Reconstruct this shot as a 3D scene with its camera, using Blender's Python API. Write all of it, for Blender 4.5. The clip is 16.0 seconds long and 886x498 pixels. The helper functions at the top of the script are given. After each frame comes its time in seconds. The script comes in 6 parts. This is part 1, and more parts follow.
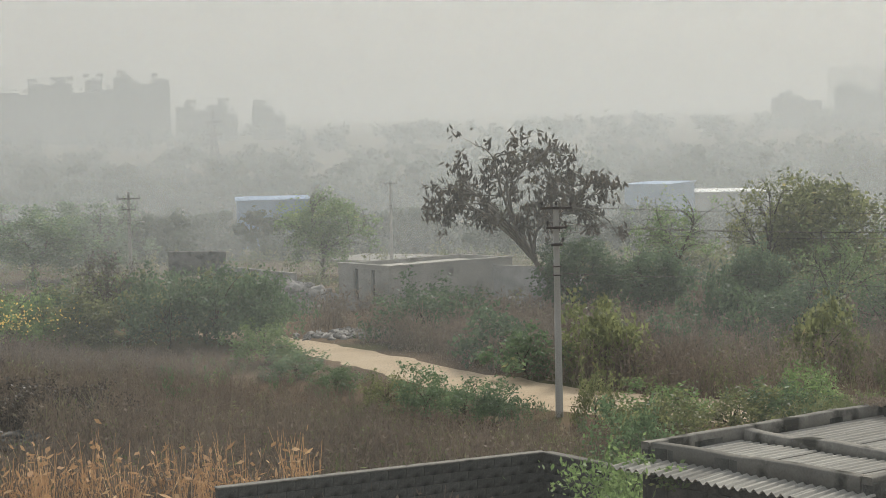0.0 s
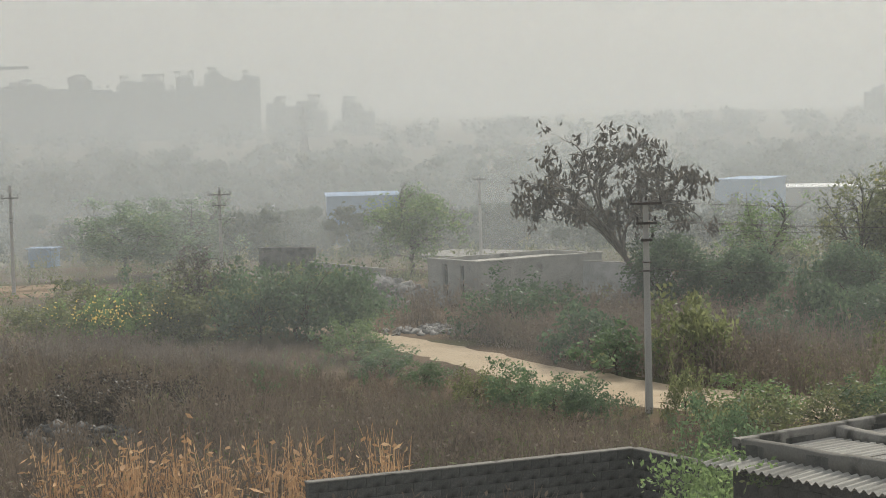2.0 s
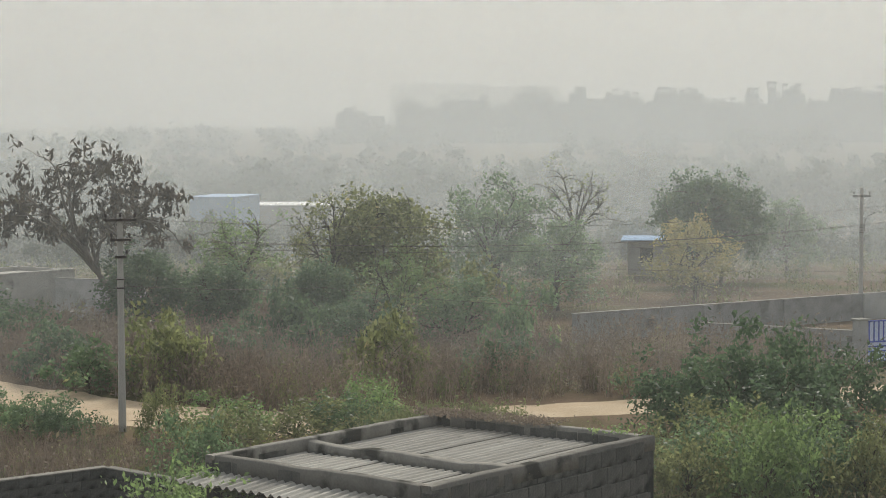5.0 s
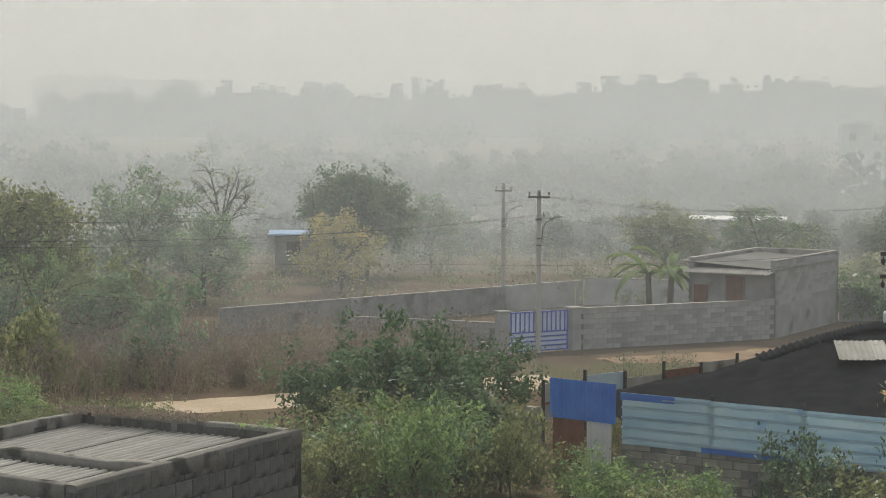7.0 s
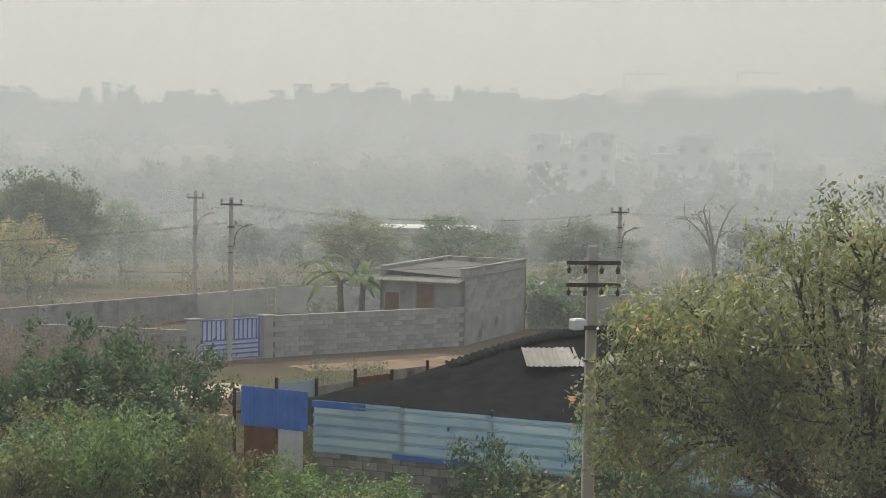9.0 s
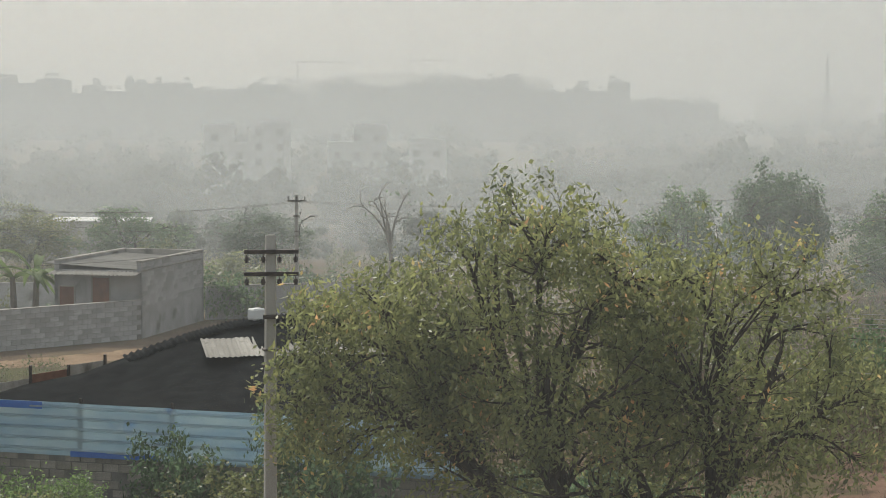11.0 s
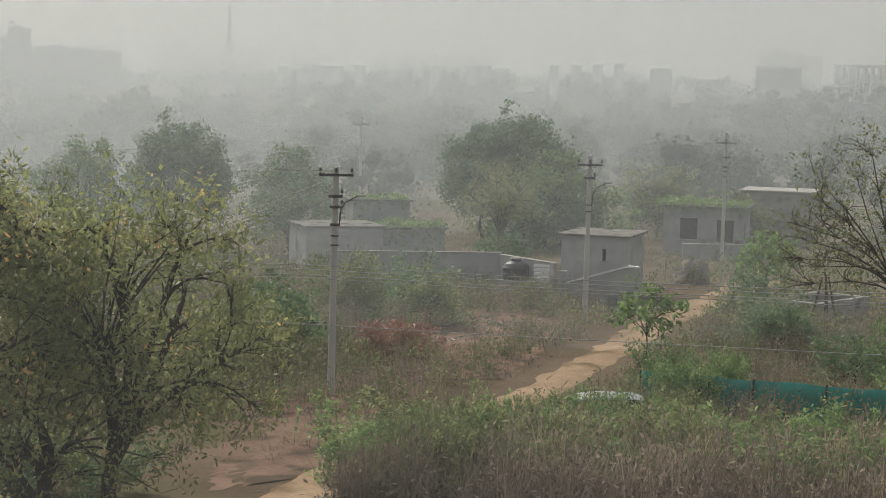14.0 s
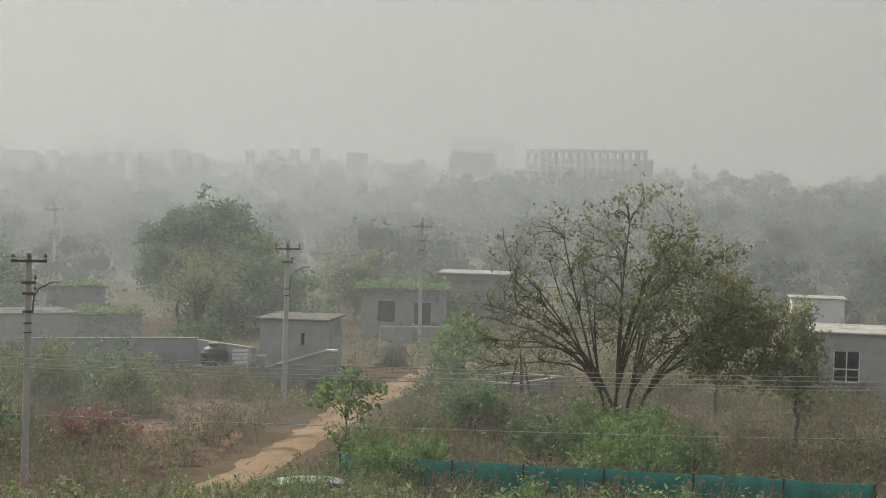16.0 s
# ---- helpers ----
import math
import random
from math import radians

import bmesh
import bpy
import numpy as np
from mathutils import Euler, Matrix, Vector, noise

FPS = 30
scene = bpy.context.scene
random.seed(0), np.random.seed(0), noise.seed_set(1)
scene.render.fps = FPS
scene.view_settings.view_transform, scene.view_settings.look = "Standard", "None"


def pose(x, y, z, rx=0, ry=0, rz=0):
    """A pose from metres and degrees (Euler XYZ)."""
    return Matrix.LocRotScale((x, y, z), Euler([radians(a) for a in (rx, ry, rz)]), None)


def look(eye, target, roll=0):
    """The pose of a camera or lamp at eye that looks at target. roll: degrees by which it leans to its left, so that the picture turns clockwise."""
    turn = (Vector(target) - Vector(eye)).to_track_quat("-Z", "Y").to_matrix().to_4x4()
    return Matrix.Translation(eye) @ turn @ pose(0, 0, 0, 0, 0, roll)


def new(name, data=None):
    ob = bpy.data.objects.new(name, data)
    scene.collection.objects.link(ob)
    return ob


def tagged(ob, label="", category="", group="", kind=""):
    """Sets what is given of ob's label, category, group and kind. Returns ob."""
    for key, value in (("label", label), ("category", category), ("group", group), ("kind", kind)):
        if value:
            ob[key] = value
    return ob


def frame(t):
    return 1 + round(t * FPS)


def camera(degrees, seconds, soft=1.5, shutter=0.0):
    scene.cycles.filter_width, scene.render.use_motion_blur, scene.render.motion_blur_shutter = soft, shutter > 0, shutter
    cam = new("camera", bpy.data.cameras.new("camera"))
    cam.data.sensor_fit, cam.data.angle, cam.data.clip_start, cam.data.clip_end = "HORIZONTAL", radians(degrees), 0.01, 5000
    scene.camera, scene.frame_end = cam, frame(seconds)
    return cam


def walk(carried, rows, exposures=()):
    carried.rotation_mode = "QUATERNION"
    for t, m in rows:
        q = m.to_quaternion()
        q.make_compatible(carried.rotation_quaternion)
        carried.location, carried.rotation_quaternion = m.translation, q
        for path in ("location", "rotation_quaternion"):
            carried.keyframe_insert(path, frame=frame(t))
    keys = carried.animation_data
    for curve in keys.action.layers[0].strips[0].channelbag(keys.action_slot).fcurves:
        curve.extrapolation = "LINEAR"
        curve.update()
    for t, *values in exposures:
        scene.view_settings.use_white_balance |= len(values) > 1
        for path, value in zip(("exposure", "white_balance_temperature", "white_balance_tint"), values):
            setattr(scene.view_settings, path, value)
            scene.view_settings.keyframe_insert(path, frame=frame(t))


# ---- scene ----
cam = camera(25.0, 16.0, soft=0.9)
scene.cycles.transparent_max_bounces = 24
EYE = 9.0
# seconds, yaw, pitch, lean of a camera that turns on the spot
ROWS = [
    (0.0, -0.028, -3.812, -1.270), (0.5, 1.769, -3.629, -1.441), (1.0, 2.455, -3.718, -1.436),
    (1.5, 2.718, -3.850, -1.472), (2.0, 2.537, -3.878, -1.450), (2.5, 2.061, -3.692, -1.569),
    (3.0, -0.572, -3.681, -1.417), (3.5, -4.751, -3.663, -1.012), (4.0, -8.330, -3.088, -0.758),
    (4.2, -8.985, -3.147, -0.549), (6.3, -19.599, -4.256, -0.002), (6.5, -20.494, -4.184, 0.132),
    (7.0, -22.599, -3.759, 0.252), (7.5, -24.642, -3.701, 0.698), (8.0, -27.058, -3.447, 0.908),
    (8.2, -27.996, -3.337, 1.073), (10.3, -36.720, -3.807, 0.068), (10.5, -37.619, -3.702, 0.023),
    (11.0, -40.672, -3.650, 0.303), (11.5, -44.867, -3.784, 0.600), (12.0, -48.281, -4.427, 0.572),
    (12.5, -50.824, -4.963, 0.864), (13.0, -53.068, -5.044, 1.099), (13.5, -54.911, -4.886, 1.278),
    (14.0, -57.740, -4.804, 1.644), (14.5, -60.267, -4.514, 1.887), (15.0, -61.914, -3.909, 1.978),
    (15.5, -63.820, -3.131, 1.658), (16.0, -66.323, -2.155, 1.583),
]


def turned(yaw, pitch, lean):
    return pose(0, 0, EYE, 0, 0, yaw) @ pose(0, 0, 0, 90 + pitch, 0, 0) @ pose(0, 0, 0, 0, 0, lean)


walk(cam, [(t, turned(yaw, pitch, lean)) for t, yaw, pitch, lean in ROWS])

# ---- daylight: hazy sky and a soft, veiled sun ahead of the camera ----
SUN_AZ, SUN_EL = 22.0, 44.0
world = bpy.data.worlds.new("hazy_sky")
scene.world = world
world.use_nodes = True
wn = world.node_tree
wn.nodes.clear()
sky = wn.nodes.new("ShaderNodeTexSky")
sky.sky_type = 'NISHITA'
sky.sun_disc = False
sky.sun_elevation, sky.sun_rotation = radians(SUN_EL), radians(SUN_AZ)
sky.air_density, sky.dust_density, sky.ozone_density = 1.0, 6.0, 0.5
sky_bg = wn.nodes.new("ShaderNodeBackground")
sky_bg.inputs["Strength"].default_value = 0.065
wn.links.new(sky.outputs[0], sky_bg.inputs["Color"])
murk_bg = wn.nodes.new("ShaderNodeBackground")
murk_bg.inputs["Color"].default_value = (1.0, 1.0, 0.955, 1)
murk_bg.inputs["Strength"].default_value = 0.405
both = wn.nodes.new("ShaderNodeAddShader")
wout = wn.nodes.new("ShaderNodeOutputWorld")
wn.links.new(sky_bg.outputs[0], both.inputs[0])
wn.links.new(murk_bg.outputs[0], both.inputs[1])
wn.links.new(both.outputs[0], wout.inputs["Surface"])
lamp = bpy.data.lights.new("sun", 'SUN')
lamp.energy, lamp.angle, lamp.color = 3.3, radians(6), (0.98, 0.965, 0.885)
sun = new("sun", lamp)
az, el = radians(SUN_AZ), radians(SUN_EL)
sun.matrix_world = look((200 * math.sin(az) * math.cos(el), 200 * math.cos(az) * math.cos(el), 200 * math.sin(el)), (0, 0, 0))


# ---- materials ----
def nodes_of(name):
    m = bpy.data.materials.new(name)
    m.use_nodes = True
    nt = m.node_tree
    return m, nt, nt.nodes["Principled BSDF"]


def surface(name, a, b, rough=0.85, scale=3.0, fine=40.0, bump=0.3, metal=0.0, per="object", streak=None, stain=None, depth=0.01):
    """Two-scale procedural surface between the colours a and b."""
    m, nt, bsdf = nodes_of(name)
    L = nt.links.new
    tc = nt.nodes.new("ShaderNodeTexCoord")
    src = tc.outputs["Object"]
    if streak:
        mp = nt.nodes.new("ShaderNodeMapping")
        mp.inputs["Scale"].default_value = streak
        L(src, mp.inputs[0])
        src = mp.outputs[0]
    n1 = nt.nodes.new("ShaderNodeTexNoise")
    n1.inputs["Scale"].default_value, n1.inputs["Detail"].default_value = scale, 5
    n2 = nt.nodes.new("ShaderNodeTexNoise")
    n2.inputs["Scale"].default_value, n2.inputs["Detail"].default_value = fine, 3
    L(src, n1.inputs["Vector"])
    L(tc.outputs["Object"], n2.inputs["Vector"])
    mixn = nt.nodes.new("ShaderNodeMath")
    mixn.operation = 'MULTIPLY_ADD'
    mixn.inputs[1].default_value = 0.35
    half = nt.nodes.new("ShaderNodeMath")
    half.operation = 'MULTIPLY'
    half.inputs[1].default_value = 0.65
    L(n1.outputs["Fac"], half.inputs[0])
    L(n2.outputs["Fac"], mixn.inputs[0])
    L(half.outputs[0], mixn.inputs[2])
    ramp = nt.nodes.new("ShaderNodeValToRGB")
    ramp.color_ramp.elements[0].position, ramp.color_ramp.elements[1].position = 0.36, 0.64
    ramp.color_ramp.elements[0].color, ramp.color_ramp.elements[1].color = (*a, 1), (*b, 1)
    L(mixn.outputs[0], ramp.inputs[0])
    col = ramp.outputs[0]
    if stain:
        n3 = nt.nodes.new("ShaderNodeTexNoise")
        n3.inputs["Scale"].default_value, n3.inputs["Detail"].default_value = stain[1], 6
        L(tc.outputs["Object"], n3.inputs["Vector"])
        r3 = nt.nodes.new("ShaderNodeValToRGB")
        r3.color_ramp.elements[0].position, r3.color_ramp.elements[1].position = stain[2], stain[2] + 0.12
        L(n3.outputs["Fac"], r3.inputs[0])
        mx = nt.nodes.new("ShaderNodeMix")
        mx.data_type = 'RGBA'
        L(r3.outputs[0], mx.inputs[0])
        L(col, mx.inputs[6])
        mx.inputs[7].default_value = (*stain[0], 1)
        col = mx.outputs[2]
    oi = nt.nodes.new("ShaderNodeObjectInfo")
    val = nt.nodes.new("ShaderNodeMapRange")
    val.inputs[3].default_value, val.inputs[4].default_value = 0.8, 1.15
    if per == "island":
        ge = nt.nodes.new("ShaderNodeNewGeometry")
        L(ge.outputs["Random Per Island"], val.inputs[0])
    else:
        L(oi.outputs["Random"], val.inputs[0])
    hsv = nt.nodes.new("ShaderNodeHueSaturation")
    L(val.outputs[0], hsv.inputs["Value"])
    L(col, hsv.inputs["Color"])
    L(hsv.outputs[0], bsdf.inputs["Base Color"])
    bsdf.inputs["Roughness"].default_value, bsdf.inputs["Metallic"].default_value = rough, metal
    bsdf.inputs["Specular IOR Level"].default_value = 0.0 if rough > 0.8 else 0.4
    bp = nt.nodes.new("ShaderNodeBump")
    bp.inputs["Strength"].default_value, bp.inputs["Distance"].default_value = bump, depth
    L(mixn.outputs[0], bp.inputs["Height"])
    L(bp.outputs[0], bsdf.inputs["Normal"])
    return m


def foliage(name, a, b, c, dead=0.1, through_light=0.35, rough=0.6, size=0.7):
    """Leaves: three colours spread leaf by leaf and clump by clump, letting some light through."""
    m, nt, bsdf = nodes_of(name)
    L = nt.links.new
    ge = nt.nodes.new("ShaderNodeNewGeometry")
    ramp = nt.nodes.new("ShaderNodeValToRGB")
    r = ramp.color_ramp
    r.elements[0].position, r.elements[0].color = 0.0, (*a, 1)
    r.elements[1].position, r.elements[1].color = max(0.3, 0.95 - dead), (*b, 1)
    e = r.elements.new(1.0)
    e.color = (*c, 1)
    no = nt.nodes.new("ShaderNodeTexNoise")
    no.inputs["Scale"].default_value, no.inputs["Detail"].default_value = size, 2
    tc = nt.nodes.new("ShaderNodeTexCoord")
    L(tc.outputs["Object"], no.inputs["Vector"])
    ad = nt.nodes.new("ShaderNodeMath")
    ad.operation = 'MULTIPLY_ADD'
    ad.inputs[1].default_value = 1.3
    sc = nt.nodes.new("ShaderNodeMath")
    sc.operation = 'MULTIPLY_ADD'
    sc.inputs[1].default_value, sc.inputs[2].default_value = 0.55, -0.40
    L(ge.outputs["Random Per Island"], sc.inputs[0])
    L(no.outputs["Fac"], ad.inputs[0])
    L(sc.outputs[0], ad.inputs[2])
    L(ad.outputs[0], ramp.inputs[0])
    oi = nt.nodes.new("ShaderNodeObjectInfo")
    val = nt.nodes.new("ShaderNodeMapRange")
    val.inputs[3].default_value, val.inputs[4].default_value = 1.22, 1.62
    L(oi.outputs["Random"], val.inputs[0])
    hsv = nt.nodes.new("ShaderNodeHueSaturation")
    L(val.outputs[0], hsv.inputs["Value"])
    hsv.inputs["Saturation"].default_value = 0.84
    L(ramp.outputs[0], hsv.inputs["Color"])
    L(hsv.outputs[0], bsdf.inputs["Base Color"])
    bsdf.inputs["Roughness"].default_value = rough * 0.85
    bsdf.inputs["Specular IOR Level"].default_value = 0.4 if rough < 0.75 else 0.1
    tr = nt.nodes.new("ShaderNodeBsdfTranslucent")
    L(hsv.outputs[0], tr.inputs["Color"])
    mx = nt.nodes.new("ShaderNodeMixShader")
    mx.inputs[0].default_value = through_light
    L(bsdf.outputs[0], mx.inputs[1])
    L(tr.outputs[0], mx.inputs[2])
    L(mx.outputs[0], nt.nodes["Material Output"].inputs["Surface"])
    return m


def haze_sheet(name, colour):
    """Stand-in sheet for haze: lets most light pass and scatters the rest to both sides."""
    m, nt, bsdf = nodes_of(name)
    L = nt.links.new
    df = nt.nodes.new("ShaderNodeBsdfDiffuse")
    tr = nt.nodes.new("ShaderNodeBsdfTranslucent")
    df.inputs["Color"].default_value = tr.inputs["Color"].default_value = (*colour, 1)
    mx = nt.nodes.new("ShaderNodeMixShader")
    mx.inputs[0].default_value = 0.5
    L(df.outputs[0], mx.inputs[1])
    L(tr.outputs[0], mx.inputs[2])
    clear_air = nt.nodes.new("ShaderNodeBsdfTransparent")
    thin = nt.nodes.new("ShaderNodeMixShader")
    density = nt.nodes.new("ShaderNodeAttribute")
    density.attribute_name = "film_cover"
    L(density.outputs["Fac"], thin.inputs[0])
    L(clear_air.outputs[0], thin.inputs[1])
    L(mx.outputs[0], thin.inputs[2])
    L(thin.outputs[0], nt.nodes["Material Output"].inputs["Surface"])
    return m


M_SOIL = surface("dry_soil", (0.080, 0.060, 0.042), (0.145, 0.108, 0.076), 0.95, 0.25, 6.0, 0.6, stain=((0.085, 0.082, 0.042), 0.12, 0.50), depth=0.05)
M_ROAD = surface("pale_dust_road", (0.44, 0.35, 0.24), (0.58, 0.48, 0.35), 0.95, 0.5, 9.0, 0.5, stain=((0.33, 0.25, 0.17), 0.5, 0.6), depth=0.04)
M_EARTH = surface("reddish_earth", (0.115, 0.075, 0.055), (0.20, 0.135, 0.10), 0.95, 0.8, 9.0, 0.7, stain=((0.075, 0.058, 0.042), 0.7, 0.52), depth=0.05)
M_TRACK = surface("ochre_track", (0.205, 0.142, 0.092), (0.33, 0.238, 0.158), 0.95, 0.5, 8.0, 0.5, stain=((0.14, 0.10, 0.06), 0.4, 0.54), depth=0.04)
M_BLOCK = surface("weathered_block", (0.055, 0.055, 0.052), (0.15, 0.147, 0.133), 0.95, 2.4, 30.0, 0.7, stain=((0.022, 0.024, 0.02), 1.6, 0.50))
M_BLOCK_PALE = surface("pale_block", (0.275, 0.275, 0.268), (0.40, 0.398, 0.385), 0.95, 1.5, 30.0, 0.5, stain=((0.18, 0.174, 0.16), 0.8, 0.58))
M_MORTAR = surface("mortar", (0.17, 0.165, 0.152), (0.26, 0.252, 0.232), 0.95, 3.0, 40.0, 0.4)
M_BLOCK_ROUGH = surface("rough_block", (0.22, 0.205, 0.178), (0.36, 0.335, 0.29), 0.95, 2.2, 30.0, 0.8, stain=((0.13, 0.122, 0.105), 1.4, 0.58))
M_CONC = surface("grey_concrete", (0.26, 0.25, 0.225), (0.38, 0.365, 0.33), 0.9, 1.2, 25.0, 0.4, stain=((0.17, 0.165, 0.15), 1.0, 0.6))
M_POLE = surface("pole_concrete", (0.36, 0.345, 0.315), (0.47, 0.455, 0.42), 0.9, 1.5, 30.0, 0.3, streak=(4, 4, 0.5))
M_SHEET = surface("cement_sheet", (0.29, 0.28, 0.25), (0.43, 0.415, 0.375), 0.9, 1.2, 30.0, 0.3, streak=(3, 0.6, 1), stain=((0.13, 0.123, 0.105), 1.1, 0.58))
M_WIRE = surface("grey_cable", (0.22, 0.22, 0.21), (0.32, 0.32, 0.30), 0.6, 8.0, 60.0, 0.1)
M_KERB = surface("kerb_cement", (0.145, 0.139, 0.125), (0.245, 0.235, 0.21), 0.92, 1.6, 25.0, 0.6, stain=((0.045, 0.044, 0.038), 1.6, 0.54))
M_IRON = surface("dark_iron", (0.035, 0.03, 0.028), (0.09, 0.07, 0.06), 0.7, 8.0, 60.0, 0.2, metal=0.5)
M_RUST = surface("rusty_door", (0.12, 0.05, 0.03), (0.22, 0.095, 0.055), 0.8, 3.0, 40.0, 0.2)
M_BLUE = surface("blue_sheet", (0.05, 0.15, 0.52), (0.09, 0.24, 0.66), 0.5, 2.0, 30.0, 0.1, stain=((0.20, 0.28, 0.45), 1.3, 0.66))
M_PALEBLUE = surface("faded_blue_sheet", (0.34, 0.47, 0.56), (0.50, 0.60, 0.63), 0.55, 1.0, 25.0, 0.1, streak=(1, 1, 4), stain=((0.16, 0.32, 0.58), 0.9, 0.60))
M_BLUEROOF = surface("pale_blue_roof", (0.20, 0.29, 0.42), (0.28, 0.37, 0.49), 0.85, 1.0, 20.0, 0.1)
M_WHITE = surface("white_paint", (0.58, 0.60, 0.57), (0.76, 0.75, 0.72), 0.8, 2.0, 30.0, 0.2, stain=((0.45, 0.44, 0.41), 1.0, 0.62))
M_GATE = surface("gate_blue_paint", (0.05, 0.08, 0.40), (0.08, 0.12, 0.52), 0.5, 3.0, 30.0, 0.1)
M_GATE_PALE = surface("gate_pale_panel", (0.52, 0.61, 0.84), (0.64, 0.71, 0.88), 0.5, 3.0, 30.0, 0.1)
M_NETBLACK = surface("black_shade_net", (0.012, 0.013, 0.014), (0.024, 0.026, 0.027), 0.95, 2.0, 60.0, 0.1)
M_NETGREEN = surface("green_shade_net", (0.015, 0.16, 0.125), (0.03, 0.25, 0.19), 0.8, 1.2, 40.0, 0.4, streak=(2, 2, 0.6))
M_TANK = surface("black_plastic", (0.02, 0.02, 0.022), (0.04, 0.04, 0.042), 0.35, 3.0, 20.0, 0.1)
M_ROCK = surface("granite", (0.10, 0.086, 0.072), (0.22, 0.19, 0.16), 0.9, 1.2, 12.0, 0.8, depth=0.05)
M_RUBBLE = surface("rubble", (0.14, 0.132, 0.12), (0.36, 0.345, 0.325), 0.9, 1.5, 15.0, 0.6, per="island")
M_RUBBLE_DARK = surface("dark_rubble", (0.07, 0.068, 0.062), (0.20, 0.19, 0.178), 0.9, 1.5, 15.0, 0.6, per="island")
M_BARK = surface("bark", (0.040, 0.034, 0.028), (0.095, 0.080, 0.064), 0.95, 4.0, 30.0, 0.6, streak=(3, 3, 0.6))
M_BARK_BROWN = surface("brown_bark", (0.065, 0.054, 0.042), (0.14, 0.117, 0.092), 0.95, 4.0, 30.0, 0.6, streak=(3, 3, 0.6))
M_BARK_PALE = surface("pale_bark", (0.15, 0.135, 0.115), (0.26, 0.235, 0.20), 0.9, 3.0, 30.0, 0.5, streak=(3, 3, 0.6))
M_DARK = surface("dark_opening", (0.012, 0.012, 0.012), (0.03, 0.028, 0.026), 0.9, 3.0, 20.0, 0.1)
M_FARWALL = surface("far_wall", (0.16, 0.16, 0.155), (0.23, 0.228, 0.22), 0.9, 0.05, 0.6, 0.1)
# whitish concrete; on the farthest blocks its paleness also imitates haze
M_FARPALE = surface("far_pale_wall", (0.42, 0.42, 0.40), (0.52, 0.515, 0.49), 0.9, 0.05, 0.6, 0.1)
M_FARBLUE = surface("far_blue_wall", (0.16, 0.26, 0.42), (0.22, 0.33, 0.50), 0.7, 0.2, 2.0, 0.1)
M_CARPAINT = surface("car_paint", (0.22, 0.228, 0.224), (0.28, 0.285, 0.275), 0.7, 2.0, 30.0, 0.05, stain=((0.34, 0.33, 0.29), 1.0, 0.6))
M_BANANA = foliage("banana_leaf", (0.06, 0.105, 0.028), (0.125, 0.18, 0.05), (0.28, 0.24, 0.10), 0.10, 0.45, rough=0.8, size=1.5)
M_LEAF = foliage("green_leaf", (0.040, 0.078, 0.030), (0.110, 0.175, 0.070), (0.25, 0.25, 0.09), 0.10, 0.60)
M_LEAF_DARK = foliage("dark_leaf", (0.028, 0.058, 0.026), (0.085, 0.135, 0.060), (0.17, 0.18, 0.08), 0.07, 0.60)
M_LEAF_BRIGHT = foliage("bright_leaf", (0.060, 0.110, 0.026), (0.145, 0.22, 0.060), (0.30, 0.32, 0.11), 0.12, 0.60)
M_LEAF_NEEM = foliage("neem_leaf", (0.050, 0.072, 0.027), (0.22, 0.235, 0.068), (0.55, 0.29, 0.085), 0.08, 0.58, rough=0.55, size=0.9)
M_LEAF_OLIVE = foliage("olive_leaf", (0.060, 0.076, 0.026), (0.17, 0.185, 0.06), (0.32, 0.26, 0.09), 0.12, 0.60)
M_LEAF_BROWN = foliage("withered_leaf", (0.033, 0.026, 0.020), (0.083, 0.066, 0.046), (0.110, 0.110, 0.055), 0.08)
M_LEAF_RED = foliage("reddish_dry_leaf", (0.12, 0.060, 0.042), (0.24, 0.105, 0.070), (0.18, 0.16, 0.06), 0.15)
M_LEAF_YELLOW = foliage("yellow_leaf", (0.13, 0.142, 0.036), (0.33, 0.28, 0.062), (0.50, 0.36, 0.065), 0.2)
M_WOODS = foliage("far_woods", (0.020, 0.034, 0.018), (0.050, 0.068, 0.034), (0.09, 0.09, 0.045), 0.08, 0.25, 0.8, 0.12)
M_SCRUB = foliage("dry_scrub", (0.080, 0.062, 0.046), (0.190, 0.146, 0.104), (0.19, 0.185, 0.085), 0.12, 0.25, 0.9, 0.35)
M_SCRUB_GREEN = foliage("half_green_scrub", (0.070, 0.092, 0.034), (0.17, 0.185, 0.070), (0.32, 0.26, 0.14), 0.2, 0.3, 0.9, 0.3)
M_TAN = foliage("tan_weed", (0.11, 0.084, 0.058), (0.26, 0.196, 0.135), (0.27, 0.26, 0.10), 0.15, 0.3, 0.9, 0.5)
M_STRAW = foliage("golden_straw", (0.22, 0.115, 0.042), (0.44, 0.25, 0.095), (0.60, 0.42, 0.20), 0.2, 0.3, 0.8, 0.5)
M_FLOWER = foliage("yellow_flower", (0.55, 0.36, 0.02), (0.70, 0.50, 0.04), (0.75, 0.60, 0.10), 0.2)


# ---- building helpers ----
def mesh_np(name, verts, faces):
    """A mesh from arrays of corners and of equal faces."""
    verts, faces = np.asarray(verts, np.float32), np.asarray(faces, np.int32)
    me = bpy.data.meshes.new(name)
    n, k = faces.shape
    me.vertices.add(len(verts))
    me.vertices.foreach_set("co", verts.ravel())
    me.loops.add(n * k)
    me.loops.foreach_set("vertex_index", faces.ravel())
    me.polygons.add(n)
    me.polygons.foreach_set("loop_start", np.arange(0, n * k, k, dtype=np.int32))
    me.update(calc_edges=True)
    return me


